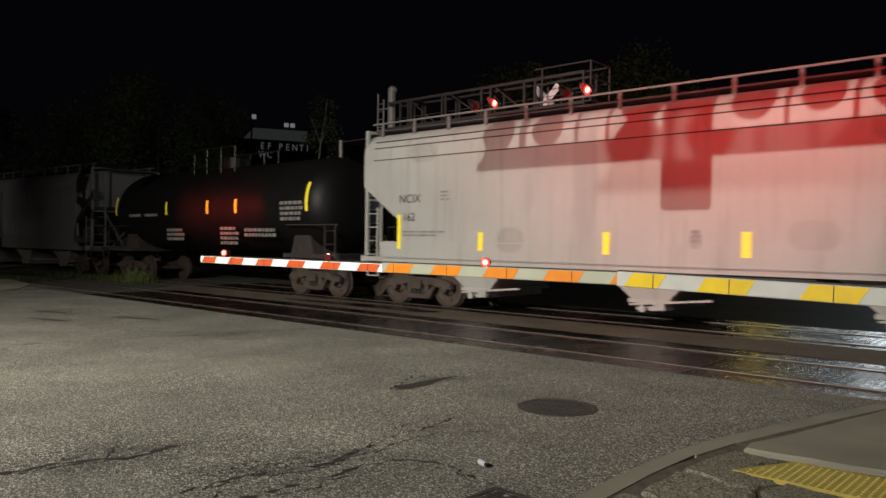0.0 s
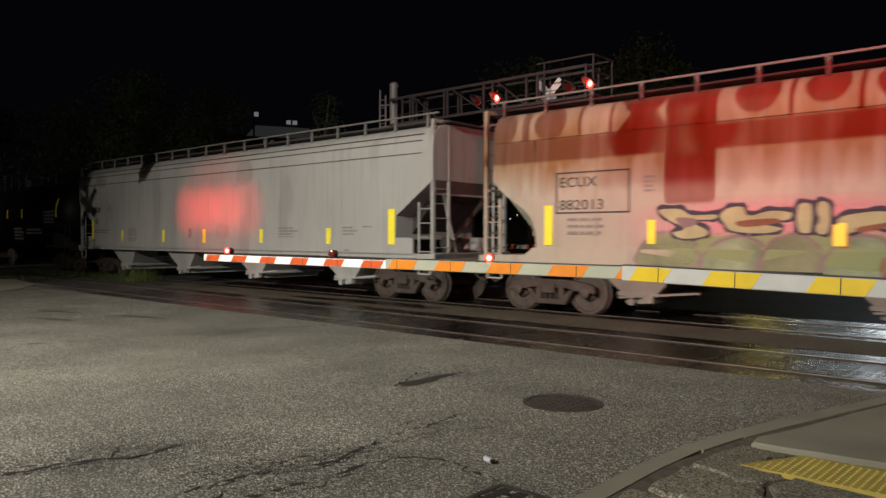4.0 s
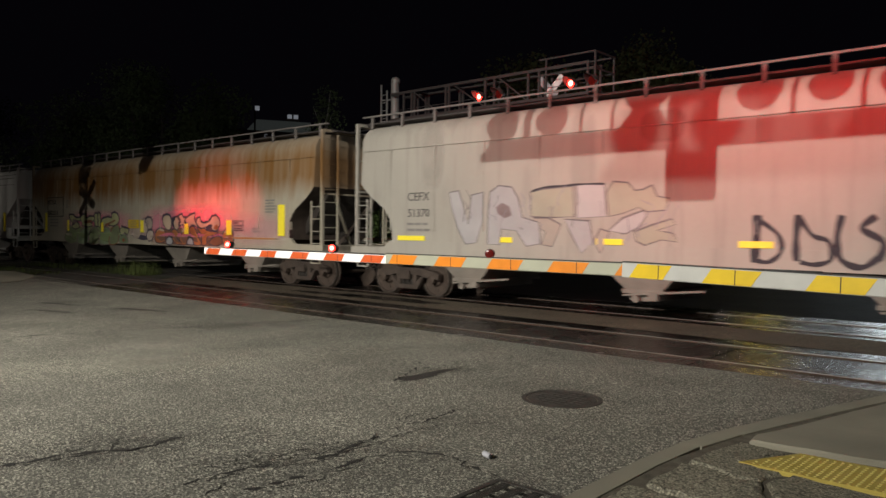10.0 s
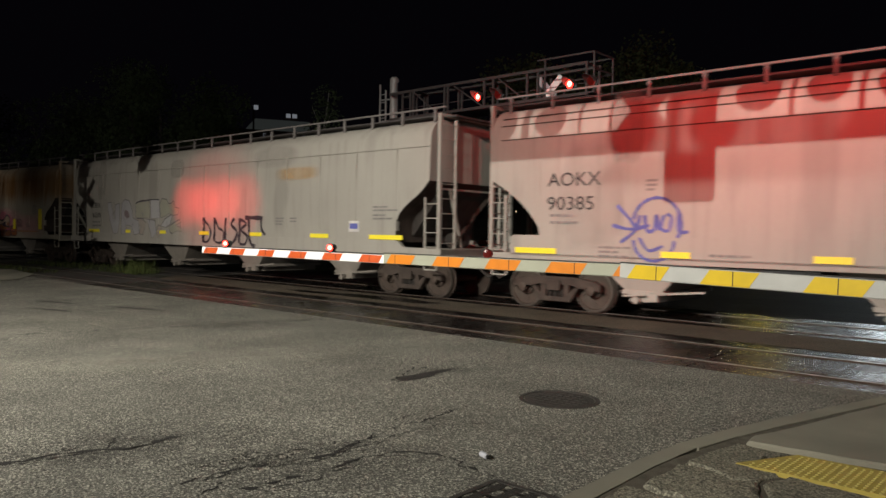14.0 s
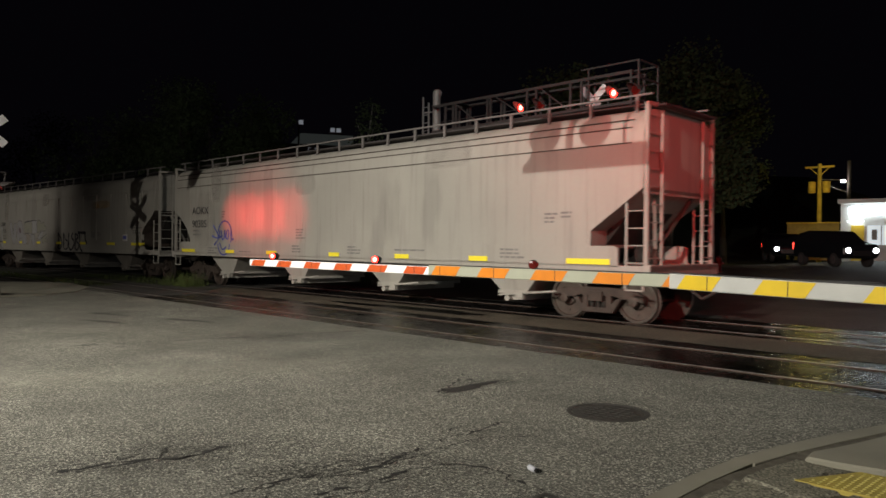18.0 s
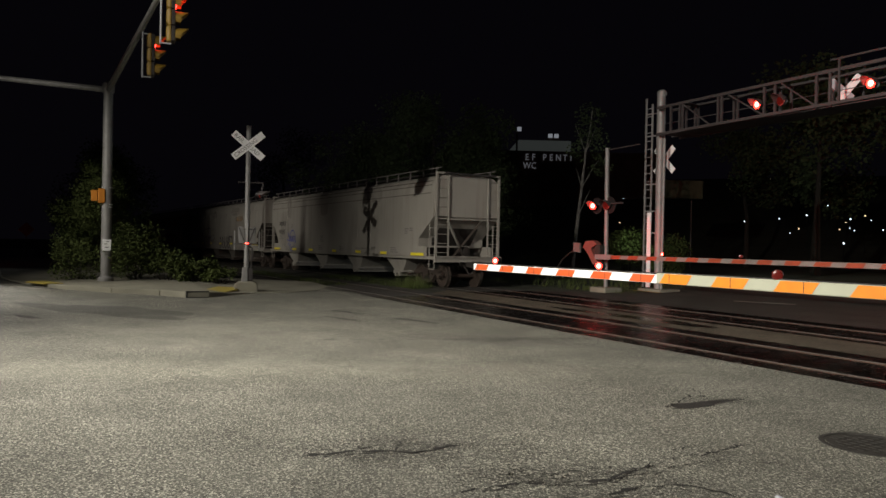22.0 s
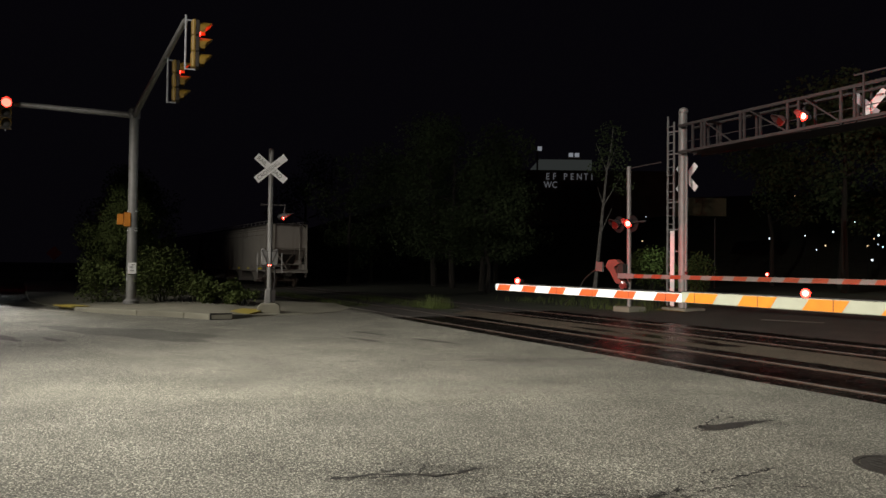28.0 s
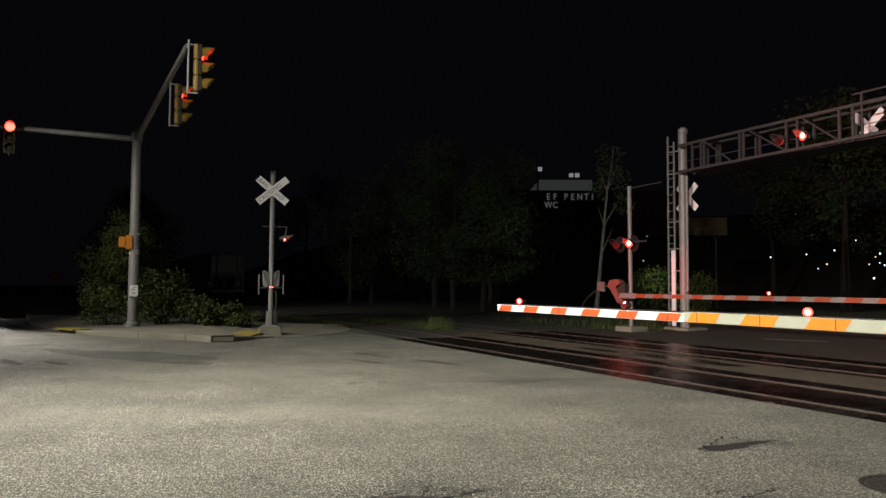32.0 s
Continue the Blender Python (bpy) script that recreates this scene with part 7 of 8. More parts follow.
cloud(car, h, st, 7.1, 1.35, 2.8, 0.36, GREEN_HAZE, 1.5, 0.9, 0.8)
cloud(car, h, st, 14.3, 1.3, 2.9, 0.36, DARK_HAZE, 1.5, 0.9, 0.8)


NAVY = spray("navy_spray", (0.035, 0.03, 0.05), vary=0.3)
SPRAY_MOSS = spray("dusty_moss_spray", (0.17, 0.2, 0.11), vary=0.5)


def shape(car, h, st, outline, mat, lay, rim=None, grow=0.05, bends=4):
    """One sprayed letter part: a closed outline filled with one colour, its rim sprayed round it."""
    n = len(outline)
    line = smooth_line([outline[-1], *outline, outline[0], outline[1]], bends)[bends:bends + bends * n]
    area = sum(a[0] * b[1] - b[0] * a[1] for a, b in zip(line, line[1:] + line[:1]))
    turn = 1 if area > 0 else -1

    def spot(bm, u, z, level):
        return bm.verts.new((u - h, side_y(st, z) - 0.003 * level, z))

    bm = bmesh.new()
    bm.faces.new([spot(bm, u, z, lay) for u, z in line])
    part("graffiti_fill", bm, mat, car).visible_shadow = False
    if rim is None:
        return
    bm = bmesh.new()
    ring = []
    for i, (u, z) in enumerate(line):
        a, b = line[i - 1], line[(i + 1) % len(line)]
        d = Vector((b[0] - a[0], b[1] - a[1])).normalized()
        wob = grow * (1 + 0.35 * math.sin(i * 1.7))
        ring.append((spot(bm, u - d.y * 0.008 * turn, z + d.x * 0.008 * turn, lay + 0.3), spot(bm, u + d.y * wob * turn, z - d.x * wob * turn + 0.3 * grow, lay + 0.3)))
    for p, q in zip(ring, ring[1:] + ring[:1]):
        bm.faces.new((p[0], p[1], q[1], q[0]))
    part("graffiti_outline", bm, rim, car).visible_shadow = False


def stroke(car, h, st, pts, w, mat, lay, rim=None, grow=0.1):
    if rim:
        bm = bmesh.new()
        ribbon(bm, pts, w + grow, st, lay - 0.5, h)
        part("graffiti_outline", bm, rim, car).visible_shadow = False
    bm = bmesh.new()
    ribbon(bm, pts, w, st, lay, h)
    part("graffiti_stroke", bm, mat, car).visible_shadow = False


# three sprayed pieces along the lower side
GREEN_PIECE = (
    (SPRAY_MOSS, 2.0, SPRAY_DUST, [(4.02, 1.05), (4.1, 1.38), (4.42, 1.63), (4.97, 1.63), (5.2, 1.39), (5.27, 1.03), (4.66, 0.9)]),
    (SPRAY_GREEN, 2.1, SPRAY_DUST, [(5.27, 0.99), (5.5, 1.39), (5.95, 1.59), (6.38, 1.44), (6.31, 1.01), (5.8, 0.9)]),
    (SPRAY_MOSS, 2.2, SPRAY_DUST, [(6.38, 0.97), (6.53, 1.44), (6.95, 1.63), (7.3, 1.41), (7.3, 0.95)]),
    (SPRAY_GREEN, 2.3, SPRAY_DUST, [(7.36, 0.96), (7.57, 1.41), (7.9, 1.6), (8.3, 1.49), (8.3, 0.97)]),
    (SPRAY_MOSS, 2.4, SPRAY_BROWN, [(8.3, 0.97), (8.42, 1.49), (8.74, 1.68), (9.06, 1.68), (9.12, 1.39), (8.93, 0.99)]),
    (SPRAY_LIME, 2.5, NAVY, [(9.18, 1.46), (9.3, 1.62), (9.61, 1.59), (9.88, 1.54), (9.79, 1.36), (9.55, 1.43), (9.36, 1.32)]),
    (SPRAY_GREEN, 2.2, SPRAY_DUST, [(9.18, 1.03), (9.18, 1.28), (9.49, 1.36), (9.79, 1.25), (9.85, 1.01)]),
    (SPRAY_LIME, 3.4, NAVY, [(4.46, 2.11), (4.89, 2.13), (5.12, 2.01), (5.58, 2.01), (5.54, 1.91), (5.12, 1.89), (5.43, 1.71), (5.35, 1.59), (4.93, 1.55), (4.74, 1.67), (4.97, 1.75), (4.66, 1.91)]),
    (SPRAY_LIME, 3.6, NAVY, [(5.65, 1.99), (5.8, 2.12), (6.06, 2.14), (6.17, 1.98), (6.53, 2.06), (6.88, 2.02), (6.81, 1.88), (6.31, 1.85), (6.74, 1.75), (6.46, 1.65), (5.88, 1.69), (5.73, 1.83)]),
    (SPRAY_LIME, 3.5, NAVY, [(6.99, 2.13), (7.19, 2.16), (7.26, 1.9), (7.19, 1.67), (6.99, 1.71)]),
    (SPRAY_LIME, 3.7, NAVY, [(7.3, 2.16), (7.47, 2.16), (7.5, 1.86), (7.43, 1.64), (7.26, 1.71)]),
    (SPRAY_LIME, 3.8, NAVY, [(7.67, 1.94), (8.16, 2.02), (8.52, 1.99), (8.55, 2.15), (8.81, 2.2), (9.06, 2.09), (9.12, 1.91), (8.93, 1.75), (8.49, 1.69), (8.1, 1.75), (7.67, 1.62), (7.6, 1.79)]),
    (SPRAY_ORANGE, 4.4, None, [(7.53, 1.71), (7.74, 1.75), (7.77, 1.41), (7.57, 1.41)]),
    (SPRAY_BROWN, 4.2, None, [(7.9, 1.75), (8.49, 1.86), (8.74, 1.93), (8.81, 1.87), (8.42, 1.77), (7.97, 1.67)]),
    (SPRAY_DUST, 4.1, None, [(4.81, 1.95), (5.2, 1.93), (5.2, 1.83), (4.97, 1.77)]),
    (SPRAY_BROWN, 4.2, None, [(5.95, 1.87), (6.6, 1.92), (6.67, 1.84), (6.1, 1.77)]),
    (SPRAY_ORANGE, 4.2, None, [(9.4, 1.14), (9.55, 1.2), (9.64, 1.11), (9.49, 1.04)]),
)
PALE_PIECE = (
    (SPRAY_SAND, 2.2, SPRAY_DUST, [(10.2, 1.36), (10.31, 1.61), (10.6, 1.68), (10.94, 1.61), (10.88, 1.34), (10.54, 1.26)]),
    (SPRAY_SAND, 2.4, SPRAY_DUST, [(10.94, 1.51), (10.99, 1.82), (11.21, 1.95), (11.43, 1.81), (11.38, 1.48), (11.16, 1.37)]),
    (SPRAY_SAND, 2.6, NAVY, [(11.27, 1.88), (11.43, 1.98), (11.64, 1.98), (11.78, 1.83), (11.7, 1.61), (11.43, 1.58), (11.38, 1.75)]),
    (SPRAY_SAND, 2.5, NAVY, [(11.38, 1.28), (11.43, 1.48), (11.7, 1.51), (11.83, 1.38), (11.75, 1.18), (11.54, 1.14)]),
    (NAVY, 3.0, None, [(10.2, 1.22), (10.6, 1.25), (10.94, 1.34), (11.27, 1.31), (11.43, 1.18), (11.05, 1.14), (10.6, 1.2)]),
    (SPRAY_SAND, 3.1, None, [(10.26, 1.3), (10.6, 1.27), (10.83, 1.34), (10.71, 1.22), (10.37, 1.21)]),
)
ORANGE_PIECE = (
    (SPRAY_ORANGE, 2.2, NAVY, [(12.04, 1.15), (11.99, 1.38), (12.22, 1.57), (12.5, 1.58), (12.7, 1.44), (12.75, 1.2), (12.53, 1.08), (12.17, 1.07)]),
    (SPRAY_PEACH, 3.0, None, [(12.12, 1.47), (12.27, 1.58), (12.53, 1.58), (12.65, 1.49), (12.37, 1.5)]),
    (SPRAY_ORANGE, 2.3, NAVY, [(16.5, 1.15), (16.48, 1.43), (16.65, 1.56), (16.88, 1.58), (17.07, 1.45), (17.13, 1.16), (16.85, 1.07)]),
    (SPRAY_PEACH, 3.0, None, [(16.54, 1.46), (16.69, 1.56), (16.9, 1.56), (17.01, 1.5), (16.77, 1.49)]),
    (SPRAY_BROWN, 2.4, NAVY, [(15.71, 1.1), (15.83, 1.25), (16.15, 1.34), (16.43, 1.29), (16.45, 1.12), (16.11, 1.03)]),
    (SPRAY_ORANGE, 2.6, NAVY, [(12.93, 1.14), (13.27, 1.33), (13.19, 1.51), (13.46, 1.57), (13.62, 1.43), (13.53, 1.28), (13.88, 1.06), (13.51, 1.04), (13.34, 1.16), (13.15, 1.05)]),
    (SPRAY_ORANGE, 2.5, NAVY, [(13.74, 1.06), (13.88, 1.44), (14.15, 1.62), (14.31, 1.38), (14.18, 1.05), (13.98, 1.02)]),
    (SPRAY_PEACH, 3.4, None, [(13.88, 1.47), (13.97, 1.62), (14.2, 1.62), (14.27, 1.47), (14.06, 1.5)]),
    (SPRAY_ORANGE, 2.8, NAVY, [(14.38, 1.62), (14.69, 1.66), (14.89, 1.39), (15.17, 1.08), (14.78, 1.04), (14.52, 1.32)]),
    (SPRAY_ORANGE, 2.7, NAVY, [(14.95, 1.6), (15.25, 1.64), (15.5, 1.54), (15.87, 1.5), (16.17, 1.47), (15.83, 1.38), (15.54, 1.32), (15.5, 1.08), (15.25, 1.06), (15.21, 1.36)]),
    (SPRAY_PEACH, 3.6, NAVY, [(12.62, 2.01), (12.85, 2.08), (13.07, 2.05), (13.17, 1.87), (13.14, 1.67), (12.97, 1.55), (12.75, 1.63), (12.6, 1.81)]),
    (SPRAY_PEACH, 3.7, NAVY, [(13.36, 1.92), (13.62, 2.0), (13.78, 1.87), (13.69, 1.68), (13.53, 1.56), (13.36, 1.67)]),
    (SPRAY_PEACH, 3.9, NAVY, [(13.69, 2.0), (13.9, 2.09), (14.01, 1.98), (14.17, 1.98), (14.06, 1.84), (14.15, 1.72), (13.9, 1.75), (13.69, 1.68), (13.76, 1.84)]),
    (SPRAY_PEACH, 3.8, NAVY, [(14.15, 1.9), (14.42, 2.04), (14.77, 2.11), (14.73, 1.93), (14.91, 1.67), (14.62, 1.75), (14.4, 1.66), (14.27, 1.78)]),
    (SPRAY_PEACH, 4.0, NAVY, [(14.9, 1.9), (15.08, 1.97), (15.16, 1.82), (15.46, 1.79), (15.74, 1.88), (15.9, 2.01), (16.14, 2.02), (16.3, 1.86), (16.25, 1.65), (16.03, 1.54), (15.79, 1.62), (15.87, 1.73), (15.72, 1.75), (15.46, 1.67), (15.14, 1.63), (14.93, 1.76)]),
    (SPRAY_ORANGE, 4.6, None, [(15.95, 1.66), (16.15, 1.75), (16.23, 1.65), (16.05, 1.56)]),
    (NAVY, 4.7, None, [(15.52, 1.66), (15.72, 1.75), (15.85, 1.7), (15.75, 1.6), (15.54, 1.57)]),
    (NAVY, 4.7, None, [(13.19, 1.94), (13.34, 2.02), (13.45, 1.95), (13.36, 1.81), (13.39, 1.65), (13.27, 1.65)]),
    (SPRAY_SKY, 3.3, NAVY, [(12.83, 1.1), (12.98, 1.27), (13.22, 1.24), (13.27, 1.08), (13.03, 1.01)]),
    (SPRAY_SKY, 3.3, NAVY, [(14.29, 1.07), (14.38, 1.26), (14.6, 1.23), (14.65, 1.05)]),
)
for mat, lay, rim, outline in GREEN_PIECE + PALE_PIECE + ORANGE_PIECE:
    shape(car, h, st, outline, mat, lay, rim, 0.035 if mat is SPRAY_ORANGE or mat is SPRAY_BROWN else 0.055 if rim is NAVY else 0.04)

# cream car
car = CAR_CREAM
mark(car, h, st, 2.17, 2.37, "CEFX", 0.3, wide=1.05)
mark(car, h, st, 2.17, 1.96, "51370", 0.29, wide=1.05)
stencil(car, h, st, 2.15, 1.75, 1.1, 2, seed=21, gap=0.15, high=0.06)
for u, w in ((2.28, 0.95), (5.15, 0.6), (7.9, 0.6), (10.8, 0.6), (13.82, 0.62), (16.94, 0.8), (19.66, 1.25)):
    tape(car, h, st, u, 1.36, w, 0.12)
for u, z, w, n in ((14.9, 1.9, 0.5, 3), (15.6, 1.9, 0.3, 2), (19.2, 2.2, 0.9, 2), (19.2, 1.98, 0.7, 2)):
    stencil(car, h, st, u, z, w, n, seed=int(u * 3))
bm = bmesh.new()
box(bm, 18.25 - h, 18.65 - h, -1.62, -1.6, 1.55, 1.85)
plate = part("data_plate", bm, INK_WHITE, car, "small white-framed data plate")
bm = bmesh.new()
box(bm, 18.29 - h, 18.61 - h, -1.625, -1.61, 1.63, 1.78)
part("print", bm, SPRAY_BLUE, plate)
cloud(car, h, st, 15.9, 3.25, 1.1, 0.22, haze("rust_smear", (0.35, 0.2, 0.06)), 0.8, 0.5, 1.0)
cloud(car, h, st, 14.8, 3.8, 1.2, 0.35, GRIME_HAZE, 0.45, 0.5, 0.8)
cloud(car, h, st, 3.0, 3.5, 0.4, 0.9, GRIME_HAZE, 0.45, 0.5, 0.8)
cloud(car, h, st, 9.0, 3.7, 0.5, 0.35, GRIME_HAZE, 0.5, 0.5, 0.5)
PALE = spray("pale_lavender_spray", (0.355, 0.345, 0.35), vary=0.12)
PALE_WARM = spray("pale_yellow_spray", (0.34, 0.33, 0.26), vary=0.12)
PALE_PEACH = spray("pale_peach_spray", (0.36, 0.315, 0.27), vary=0.15)
LINE = spray("thin_grey_outline", (0.13, 0.115, 0.12), vary=0.3)
PALE_HOT = spray("chalky_white_spray", (0.41, 0.4, 0.4), vary=0.1)
OUTLINE_PIECE = (
    (PALE, 2.2, LINE, [(3.59, 2.54), (3.88, 2.57), (4.04, 2.17), (4.17, 1.77), (4.29, 2.46), (4.63, 2.52), (4.61, 1.84), (4.43, 1.34), (4.11, 1.3), (3.85, 1.66), (3.65, 2.21)]),
    (PALE, 2.4, LINE, [(4.77, 1.31), (4.79, 2.06), (4.84, 2.52), (5.08, 2.66), (5.44, 2.61), (5.62, 2.37), (5.74, 1.93), (6.19, 1.81), (6.23, 1.35), (5.86, 1.29), (5.57, 1.63), (5.15, 1.67), (5.1, 1.31)]),
    (SPRAY_DUST, 3.0, None, [(5.0, 2.16), (5.18, 2.27), (5.39, 2.18), (5.45, 1.98), (5.27, 1.91), (5.06, 2.02)]),
    (PALE_WARM, 2.6, LINE, [(5.96, 2.48), (6.3, 2.54), (7.03, 2.58), (7.09, 1.94), (6.58, 1.93), (5.99, 1.95)]),
    (PALE_HOT, 2.8, LINE, [(7.14, 2.61), (7.78, 2.61), (7.82, 1.94), (7.15, 1.91)]),
    (PALE_PEACH, 2.3, LINE, [(6.05, 1.91), (6.44, 1.91), (6.75, 1.76), (6.64, 1.54), (6.53, 1.3), (6.26, 1.33), (6.36, 1.61), (6.08, 1.74)]),
    (PALE, 2.5, LINE, [(6.85, 1.88), (7.44, 1.84), (7.52, 1.38), (7.26, 1.17), (7.05, 1.48)]),
    (PALE_WARM, 2.7, LINE, [(7.84, 2.43), (7.99, 2.64), (8.31, 2.61), (8.46, 2.45), (8.65, 2.46), (8.82, 2.54), (8.94, 2.32), (9.18, 2.28), (9.11, 2.06), (8.73, 2.03), (8.54, 2.12), (8.24, 2.01), (7.9, 1.94)]),
    (PALE_HOT, 3.2, LINE, [(7.9, 1.65), (8.2, 1.89), (8.66, 2.05), (8.71, 1.94), (8.54, 1.72), (8.25, 1.59)]),
    (PALE_WARM, 2.9, LINE, [(8.45, 1.62), (8.81, 1.75), (9.23, 1.88), (9.32, 1.78), (8.93, 1.66), (9.26, 1.6), (9.35, 1.44), (9.02, 1.48), (8.69, 1.37), (8.5, 1.45)]),
    (PALE_PEACH, 2.9, LINE, [(7.55, 1.42), (7.7, 1.68), (7.9, 1.62), (7.85, 1.42), (7.7, 1.19)]),
)
for mat, lay, rim, outline in OUTLINE_PIECE:
    shape(car, h, st, outline, mat, lay, rim, 0.02, 1)
HATCH = spray("faint_lavender_line", (0.26, 0.245, 0.27), vary=0.3)
hatch = random.Random(8)
for k in range(30):
    u, z = hatch.uniform(3.7, 9.2), hatch.uniform(1.25, 2.2)
    stroke(car, h, st, [(u, z), (u + hatch.gauss(0.05, 0.05), z + 0.16), (u + hatch.gauss(0.02, 0.1), z + hatch.uniform(0.25, 0.5))], hatch.uniform(0.012, 0.03), LINE if k % 4 == 0 else HATCH, 4.2)
stroke(car, h, st, [(5.99, 2.5), (6.3, 2.58), (6.74, 2.6), (7.27, 2.62), (7.78, 2.61)], 0.05, SPRAY_BLACK, 3.6)
TAG = (([(11.1, 1.95), (11.08, 1.55), (11.06, 1.1)], 0.17), ([(11.14, 1.85), (11.45, 1.6), (11.5, 1.3), (11.3, 1.12), (11.1, 1.14)], 0.09), ([(11.78, 1.95), (11.74, 1.5), (11.76, 1.15)], 0.13), ([(11.8, 1.9), (12.0, 1.6), (12.25, 1.5), (12.3, 1.2), (12.05, 1.1), (11.82, 1.14)], 0.09), ([(12.45, 1.94), (12.38, 1.55), (12.45, 1.2), (12.75, 1.08), (13.0, 1.25)], 0.12), ([(12.95, 1.92), (12.75, 1.72), (13.05, 1.5), (13.0, 1.2)], 0.12), ([(13.25, 1.92), (13.22, 1.5), (13.22, 1.12)], 0.13), ([(13.25, 1.9), (13.6, 1.75), (13.3, 1.55), (13.65, 1.35), (13.55, 1.1), (13.25, 1.1)], 0.1), ([(13.55, 1.94), (14.0, 1.94), (14.5, 1.93)], 0.15), ([(13.75, 1.9), (13.75, 1.4), (13.9, 1.1), (14.1, 1.05)], 0.13), ([(14.42, 1.9), (14.42, 1.6), (14.6, 1.4)], 0.1))
for pts, w in TAG:
    bm = bmesh.new()
    ribbon(bm, [(u - 0.27, z) for u, z in pts], w, st, 2 + 0.3 * (len(pts) % 4), h)
    part("graffiti_tag", bm, SPRAY_BLACK, car, "black sprayed tag stroke")

# last car
h, st = 10.675, "straight"
car = CAR_LAST
mark(car, h, st, 1.73, 2.61, "AOKX", 0.41, wide=1.1)
mark(car, h, st, 1.71, 2.1, "90385", 0.41, wide=1.15)
stencil(car, h, st, 1.8, 1.95, 1.0, 2, seed=31, gap=0.15, high=0.06)
for u, w in ((1.44, 1.07), (4.65, 0.58), (7.39, 0.6), (10.85, 0.5), (13.9, 0.56), (16.7, 0.6), (19.87, 1.1)):
    tape(car, h, st, u, 1.15, w, 0.12)
for u, z, w, n in ((3.0, 1.3, 0.7, 3), (5.3, 1.2, 0.8, 1), (4.02, 2.64, 0.22, 3), (8.8, 1.95, 0.5, 4), (8.6, 1.42, 0.6, 3), (11.5, 1.42, 0.6, 3), (13.6, 1.36, 1.3, 1), (17.4, 1.42, 0.8, 3), (18.7, 2.24, 0.35, 3), (19.15, 2.26, 0.3, 2)):
    stencil(car, h, st, u, z, w, n, seed=int(u * 5))
for u, z, ru, rz, a in ((3.6, 3.75, 0.4, 0.75, 0.6), (2.8, 2.4, 0.8, 1.2, 0.3), (9.3, 3.4, 0.6, 0.35, 0.3), (15.6, 3.9, 0.9, 0.4, 0.35)):
    cloud(car, h, st, u, z, ru, rz, GRIME_HAZE, a, 0.8, 0.5)
SCRIBBLE = []
loop = [(4.55 + 0.5 * math.cos(radians(a)), 1.72 + 0.52 * math.sin(radians(a))) for a in range(-30, 190, 20)]
SCRIBBLE.append((loop, 0.05))
loop = [(4.5 + 0.42 * math.cos(radians(a)), 1.4 + 0.4 * math.sin(radians(a))) for a in range(180, 370, 20)]
SCRIBBLE.append((loop, 0.05))
for pts, w in SCRIBBLE + list((([(3.7, 2.1), (4.0, 1.8), (4.15, 1.6)], 0.06), ([(3.6, 1.7), (4.0, 1.62), (4.4, 1.7)], 0.06), ([(3.8, 1.35), (4.1, 1.6), (4.2, 1.9)], 0.06), ([(4.3, 1.9), (4.35, 1.6), (4.5, 1.62), (4.55, 1.9), (4.6, 1.6)], 0.06), ([(4.7, 1.9), (4.65, 1.65), (4.8, 1.6), (4.85, 1.85), (4.75, 1.92)], 0.05), ([(5.0, 1.95), (5.0, 1.6), (5.2, 1.58)], 0.05), ([(4.2, 1.45), (4.4, 1.2), (4.7, 1.3)], 0.05))):
    bm = bmesh.new()
    ribbon(bm, [(u - 0.3, z + 0.08) for u, z in pts], w + 0.02, st, 2, h)
    part("graffiti_scribble", bm, SPRAY_BLUE, car, "blue scribbled stroke")
# end wall stencils
rows = [(-0.3, 3.95, 0.6, 0.1), (-0.3, 3.75, 0.6, 0.1), (-0.2, 3.5, 0.35, 0.03), (-0.25, 3.42, 0.5, 0.03), (-0.1, 3.3, 0.4, 0.03), (-0.25, 3.2, 0.5, 0.03), (-0.25, 3.12, 0.45, 0.03)]
bars("stencil", INK_SOFT, car, pose(h - 0.27, 0.0, 0, 0, 0, 90), rows, 0.006)
# grey first car
cloud(CAR_FIRST, 9.25, "round", 12.0, 2.0, 3.0, 0.5, GRIME_HAZE, 0.5, 0.5, 1.0)

DARK_TINT = haze("dark_asphalt_tint", (0.05, 0.047, 0.04))


def stain(cx, cy, rx, ry, amount, mat=DARK_TINT, turn=41, z=0.003, label="soft dark patch along a crack in the asphalt"):
    """A soft-edged tint lying on the asphalt."""
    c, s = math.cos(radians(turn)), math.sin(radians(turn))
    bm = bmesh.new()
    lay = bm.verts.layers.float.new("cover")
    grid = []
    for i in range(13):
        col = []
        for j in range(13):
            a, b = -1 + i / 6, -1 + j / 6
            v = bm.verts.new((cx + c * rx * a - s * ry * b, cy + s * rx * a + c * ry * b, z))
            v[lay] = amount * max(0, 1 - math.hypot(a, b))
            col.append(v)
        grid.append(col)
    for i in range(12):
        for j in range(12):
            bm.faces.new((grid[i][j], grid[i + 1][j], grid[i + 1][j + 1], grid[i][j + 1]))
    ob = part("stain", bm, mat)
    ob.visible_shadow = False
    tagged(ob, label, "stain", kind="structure")


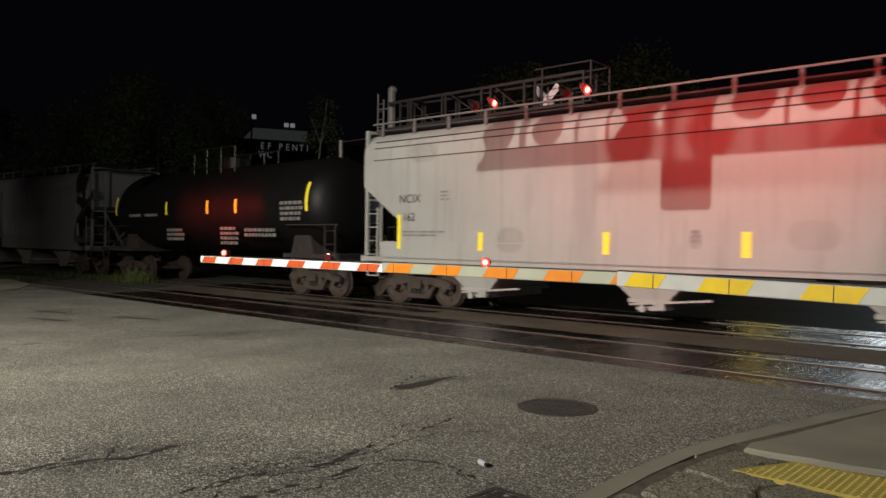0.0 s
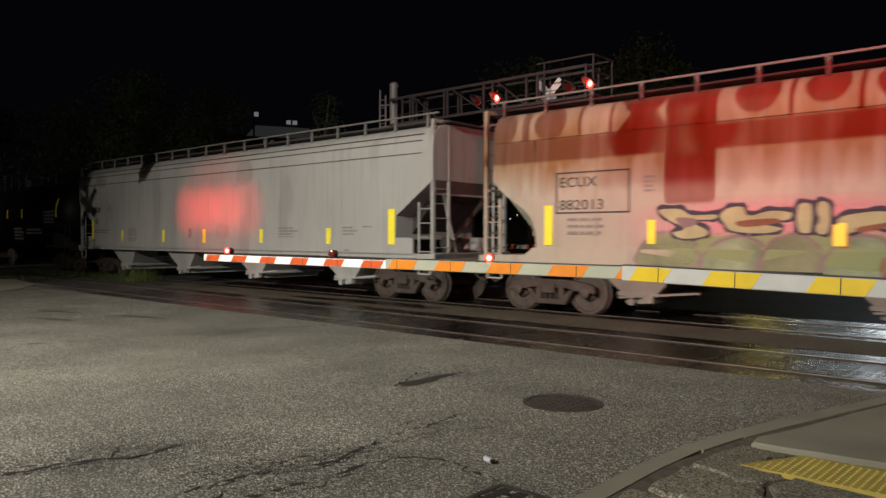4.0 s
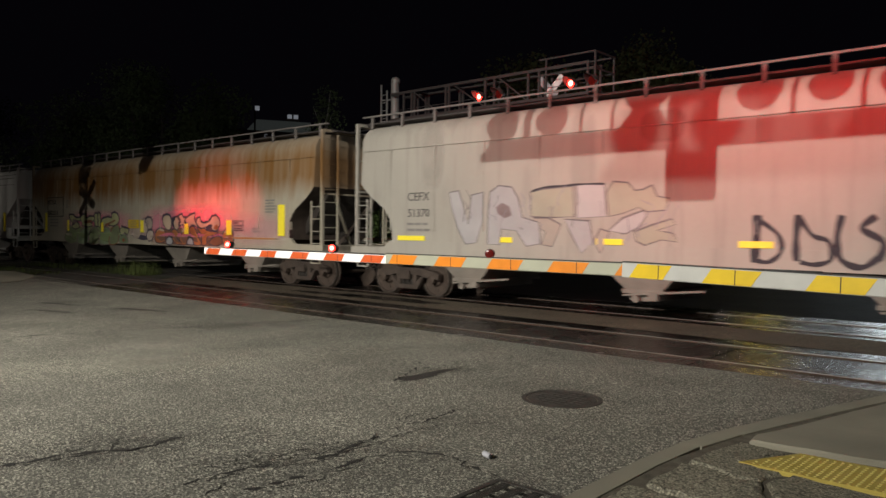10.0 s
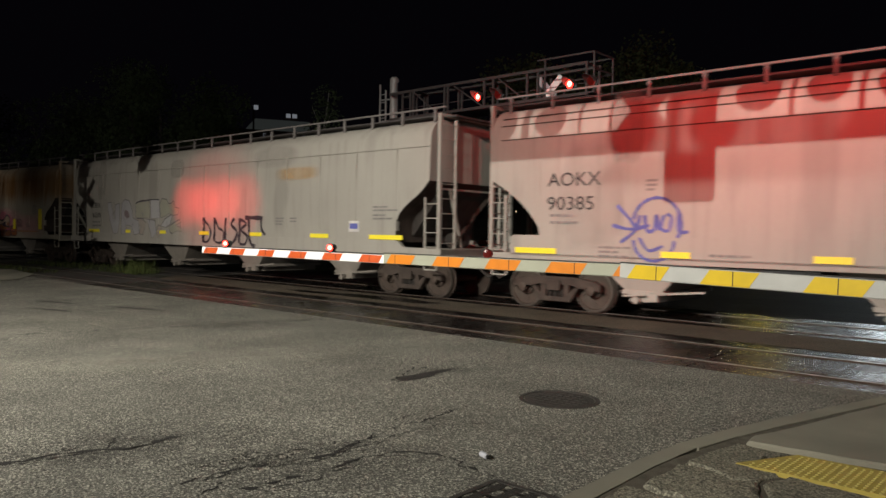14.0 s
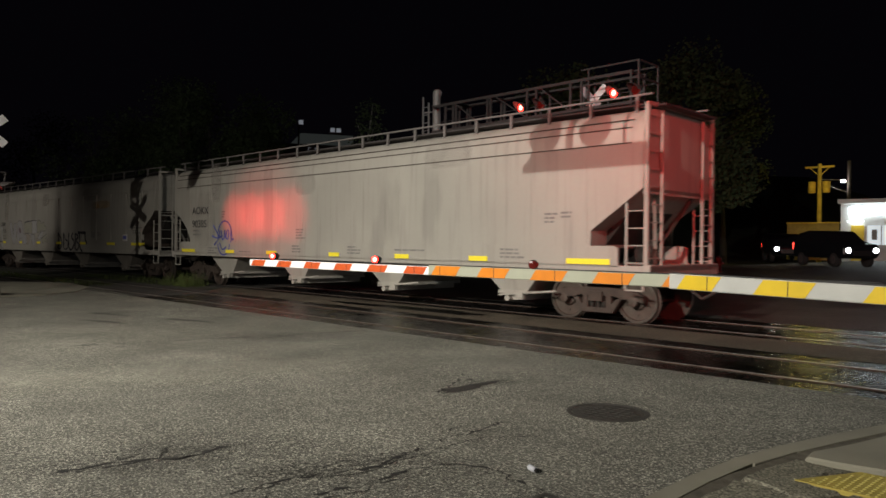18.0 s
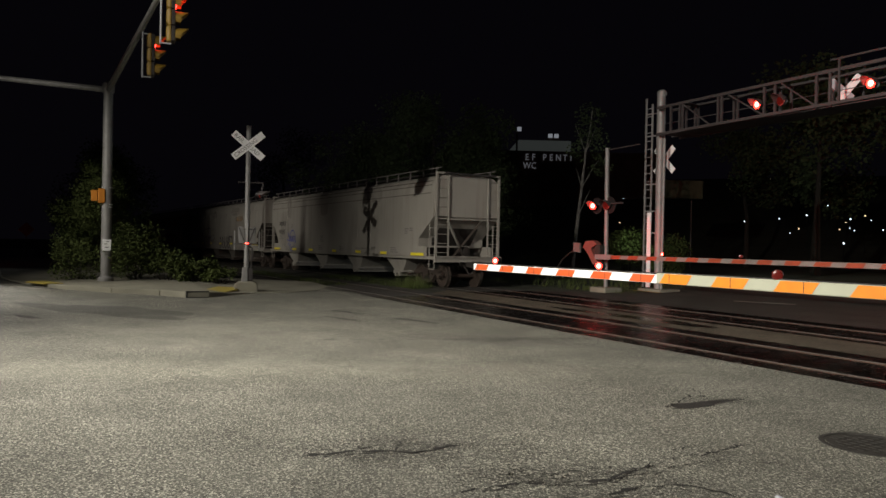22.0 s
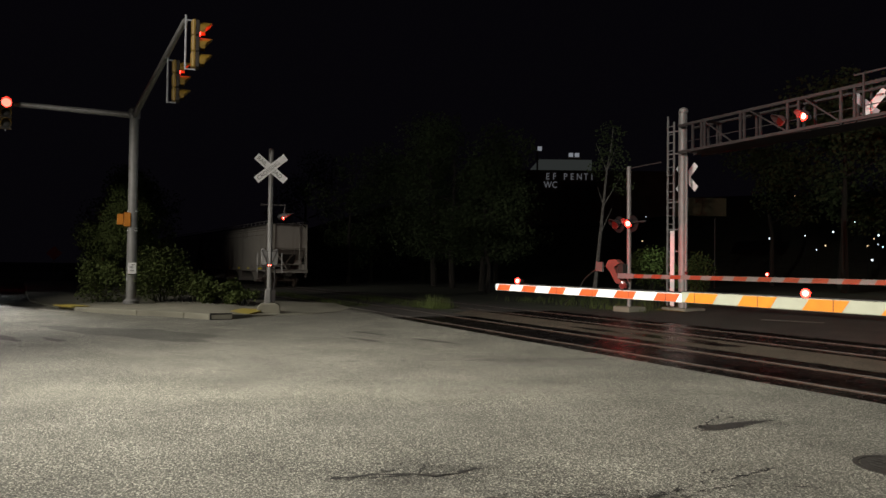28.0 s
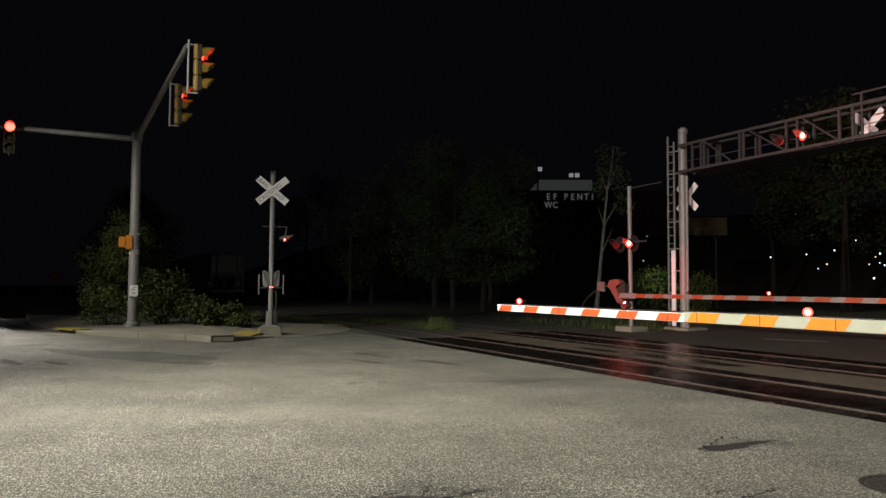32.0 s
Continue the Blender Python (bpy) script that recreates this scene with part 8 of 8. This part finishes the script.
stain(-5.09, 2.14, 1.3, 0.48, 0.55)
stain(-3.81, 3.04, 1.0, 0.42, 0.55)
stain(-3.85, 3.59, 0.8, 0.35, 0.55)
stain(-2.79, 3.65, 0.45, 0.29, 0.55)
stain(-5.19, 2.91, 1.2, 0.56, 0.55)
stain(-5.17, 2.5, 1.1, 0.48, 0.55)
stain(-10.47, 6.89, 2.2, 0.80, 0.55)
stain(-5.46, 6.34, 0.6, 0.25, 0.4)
PALE_TINT = haze("pale_asphalt_tint", (0.36, 0.345, 0.28))
stain(-8.9, 2.9, 7.4, 1.1, 0.36, PALE_TINT, 67, 0.0022, "pale band of asphalt along the lane")
# Painted brightening: a wide pale tint where the lamps leave the road dim.
stain(-12.5, 3.6, 7.0, 3.4, 0.22, PALE_TINT, 62, 0.0014, "stretch of asphalt tinted paler in place of lamplight")


def motions():
    times = [0, 0.1, 0.2] + list(range(1, 32)) + [31.8, 31.9, 32.0]
    for car in CARS:
        x0, y0 = car.location.x, car.location.y
        reach = car["reach"]
        rows = []
        for t in times:
            x = x0 - SPEED * t
            a, b = bend(x - reach), bend(x + reach)
            rows.append((t, pose(x, y0 + (a + b) / 2, SEAT, 0, 0, math.degrees(math.atan2(b - a, 2 * reach)))))
        walk(car, rows)
    for ws, dx in WHEELS:
        rate = math.degrees(SPEED / (WHEEL_R * TRAIN_SCALE))
        walk(ws, [(k / 10, pose(dx, 0, WHEEL_R) @ Matrix.Rotation(-radians(rate * k / 10), 4, "Y")) for k in range(321)])
    for lens, phase in TURNING:
        def state(t):
            return ((t - phase) / FLASH) % 1.0 < 0.5
        rows = [(0, 0 if state(0) else 180)]
        t0 = phase - math.ceil((phase + 0.1) / FLASH) * FLASH
        k = 0
        while True:
            t = t0 + k * FLASH / 2
            k += 1
            if t > 31.85:
                break
            if t < 0.12:
                continue
            a, b = (180, 0) if (k - 1) % 2 == 0 else (0, 180)
            rows += [(t - 0.067, a), (t - 0.034, a + (b - a) / 3), (t, a + 2 * (b - a) / 3), (t + 0.034, b)]
        rows.append((32.0, rows[-1][1]))
        walk(lens, [(t, pose(0, -0.01, 0, 0, 0, a)) for t, a in rows])


motions()
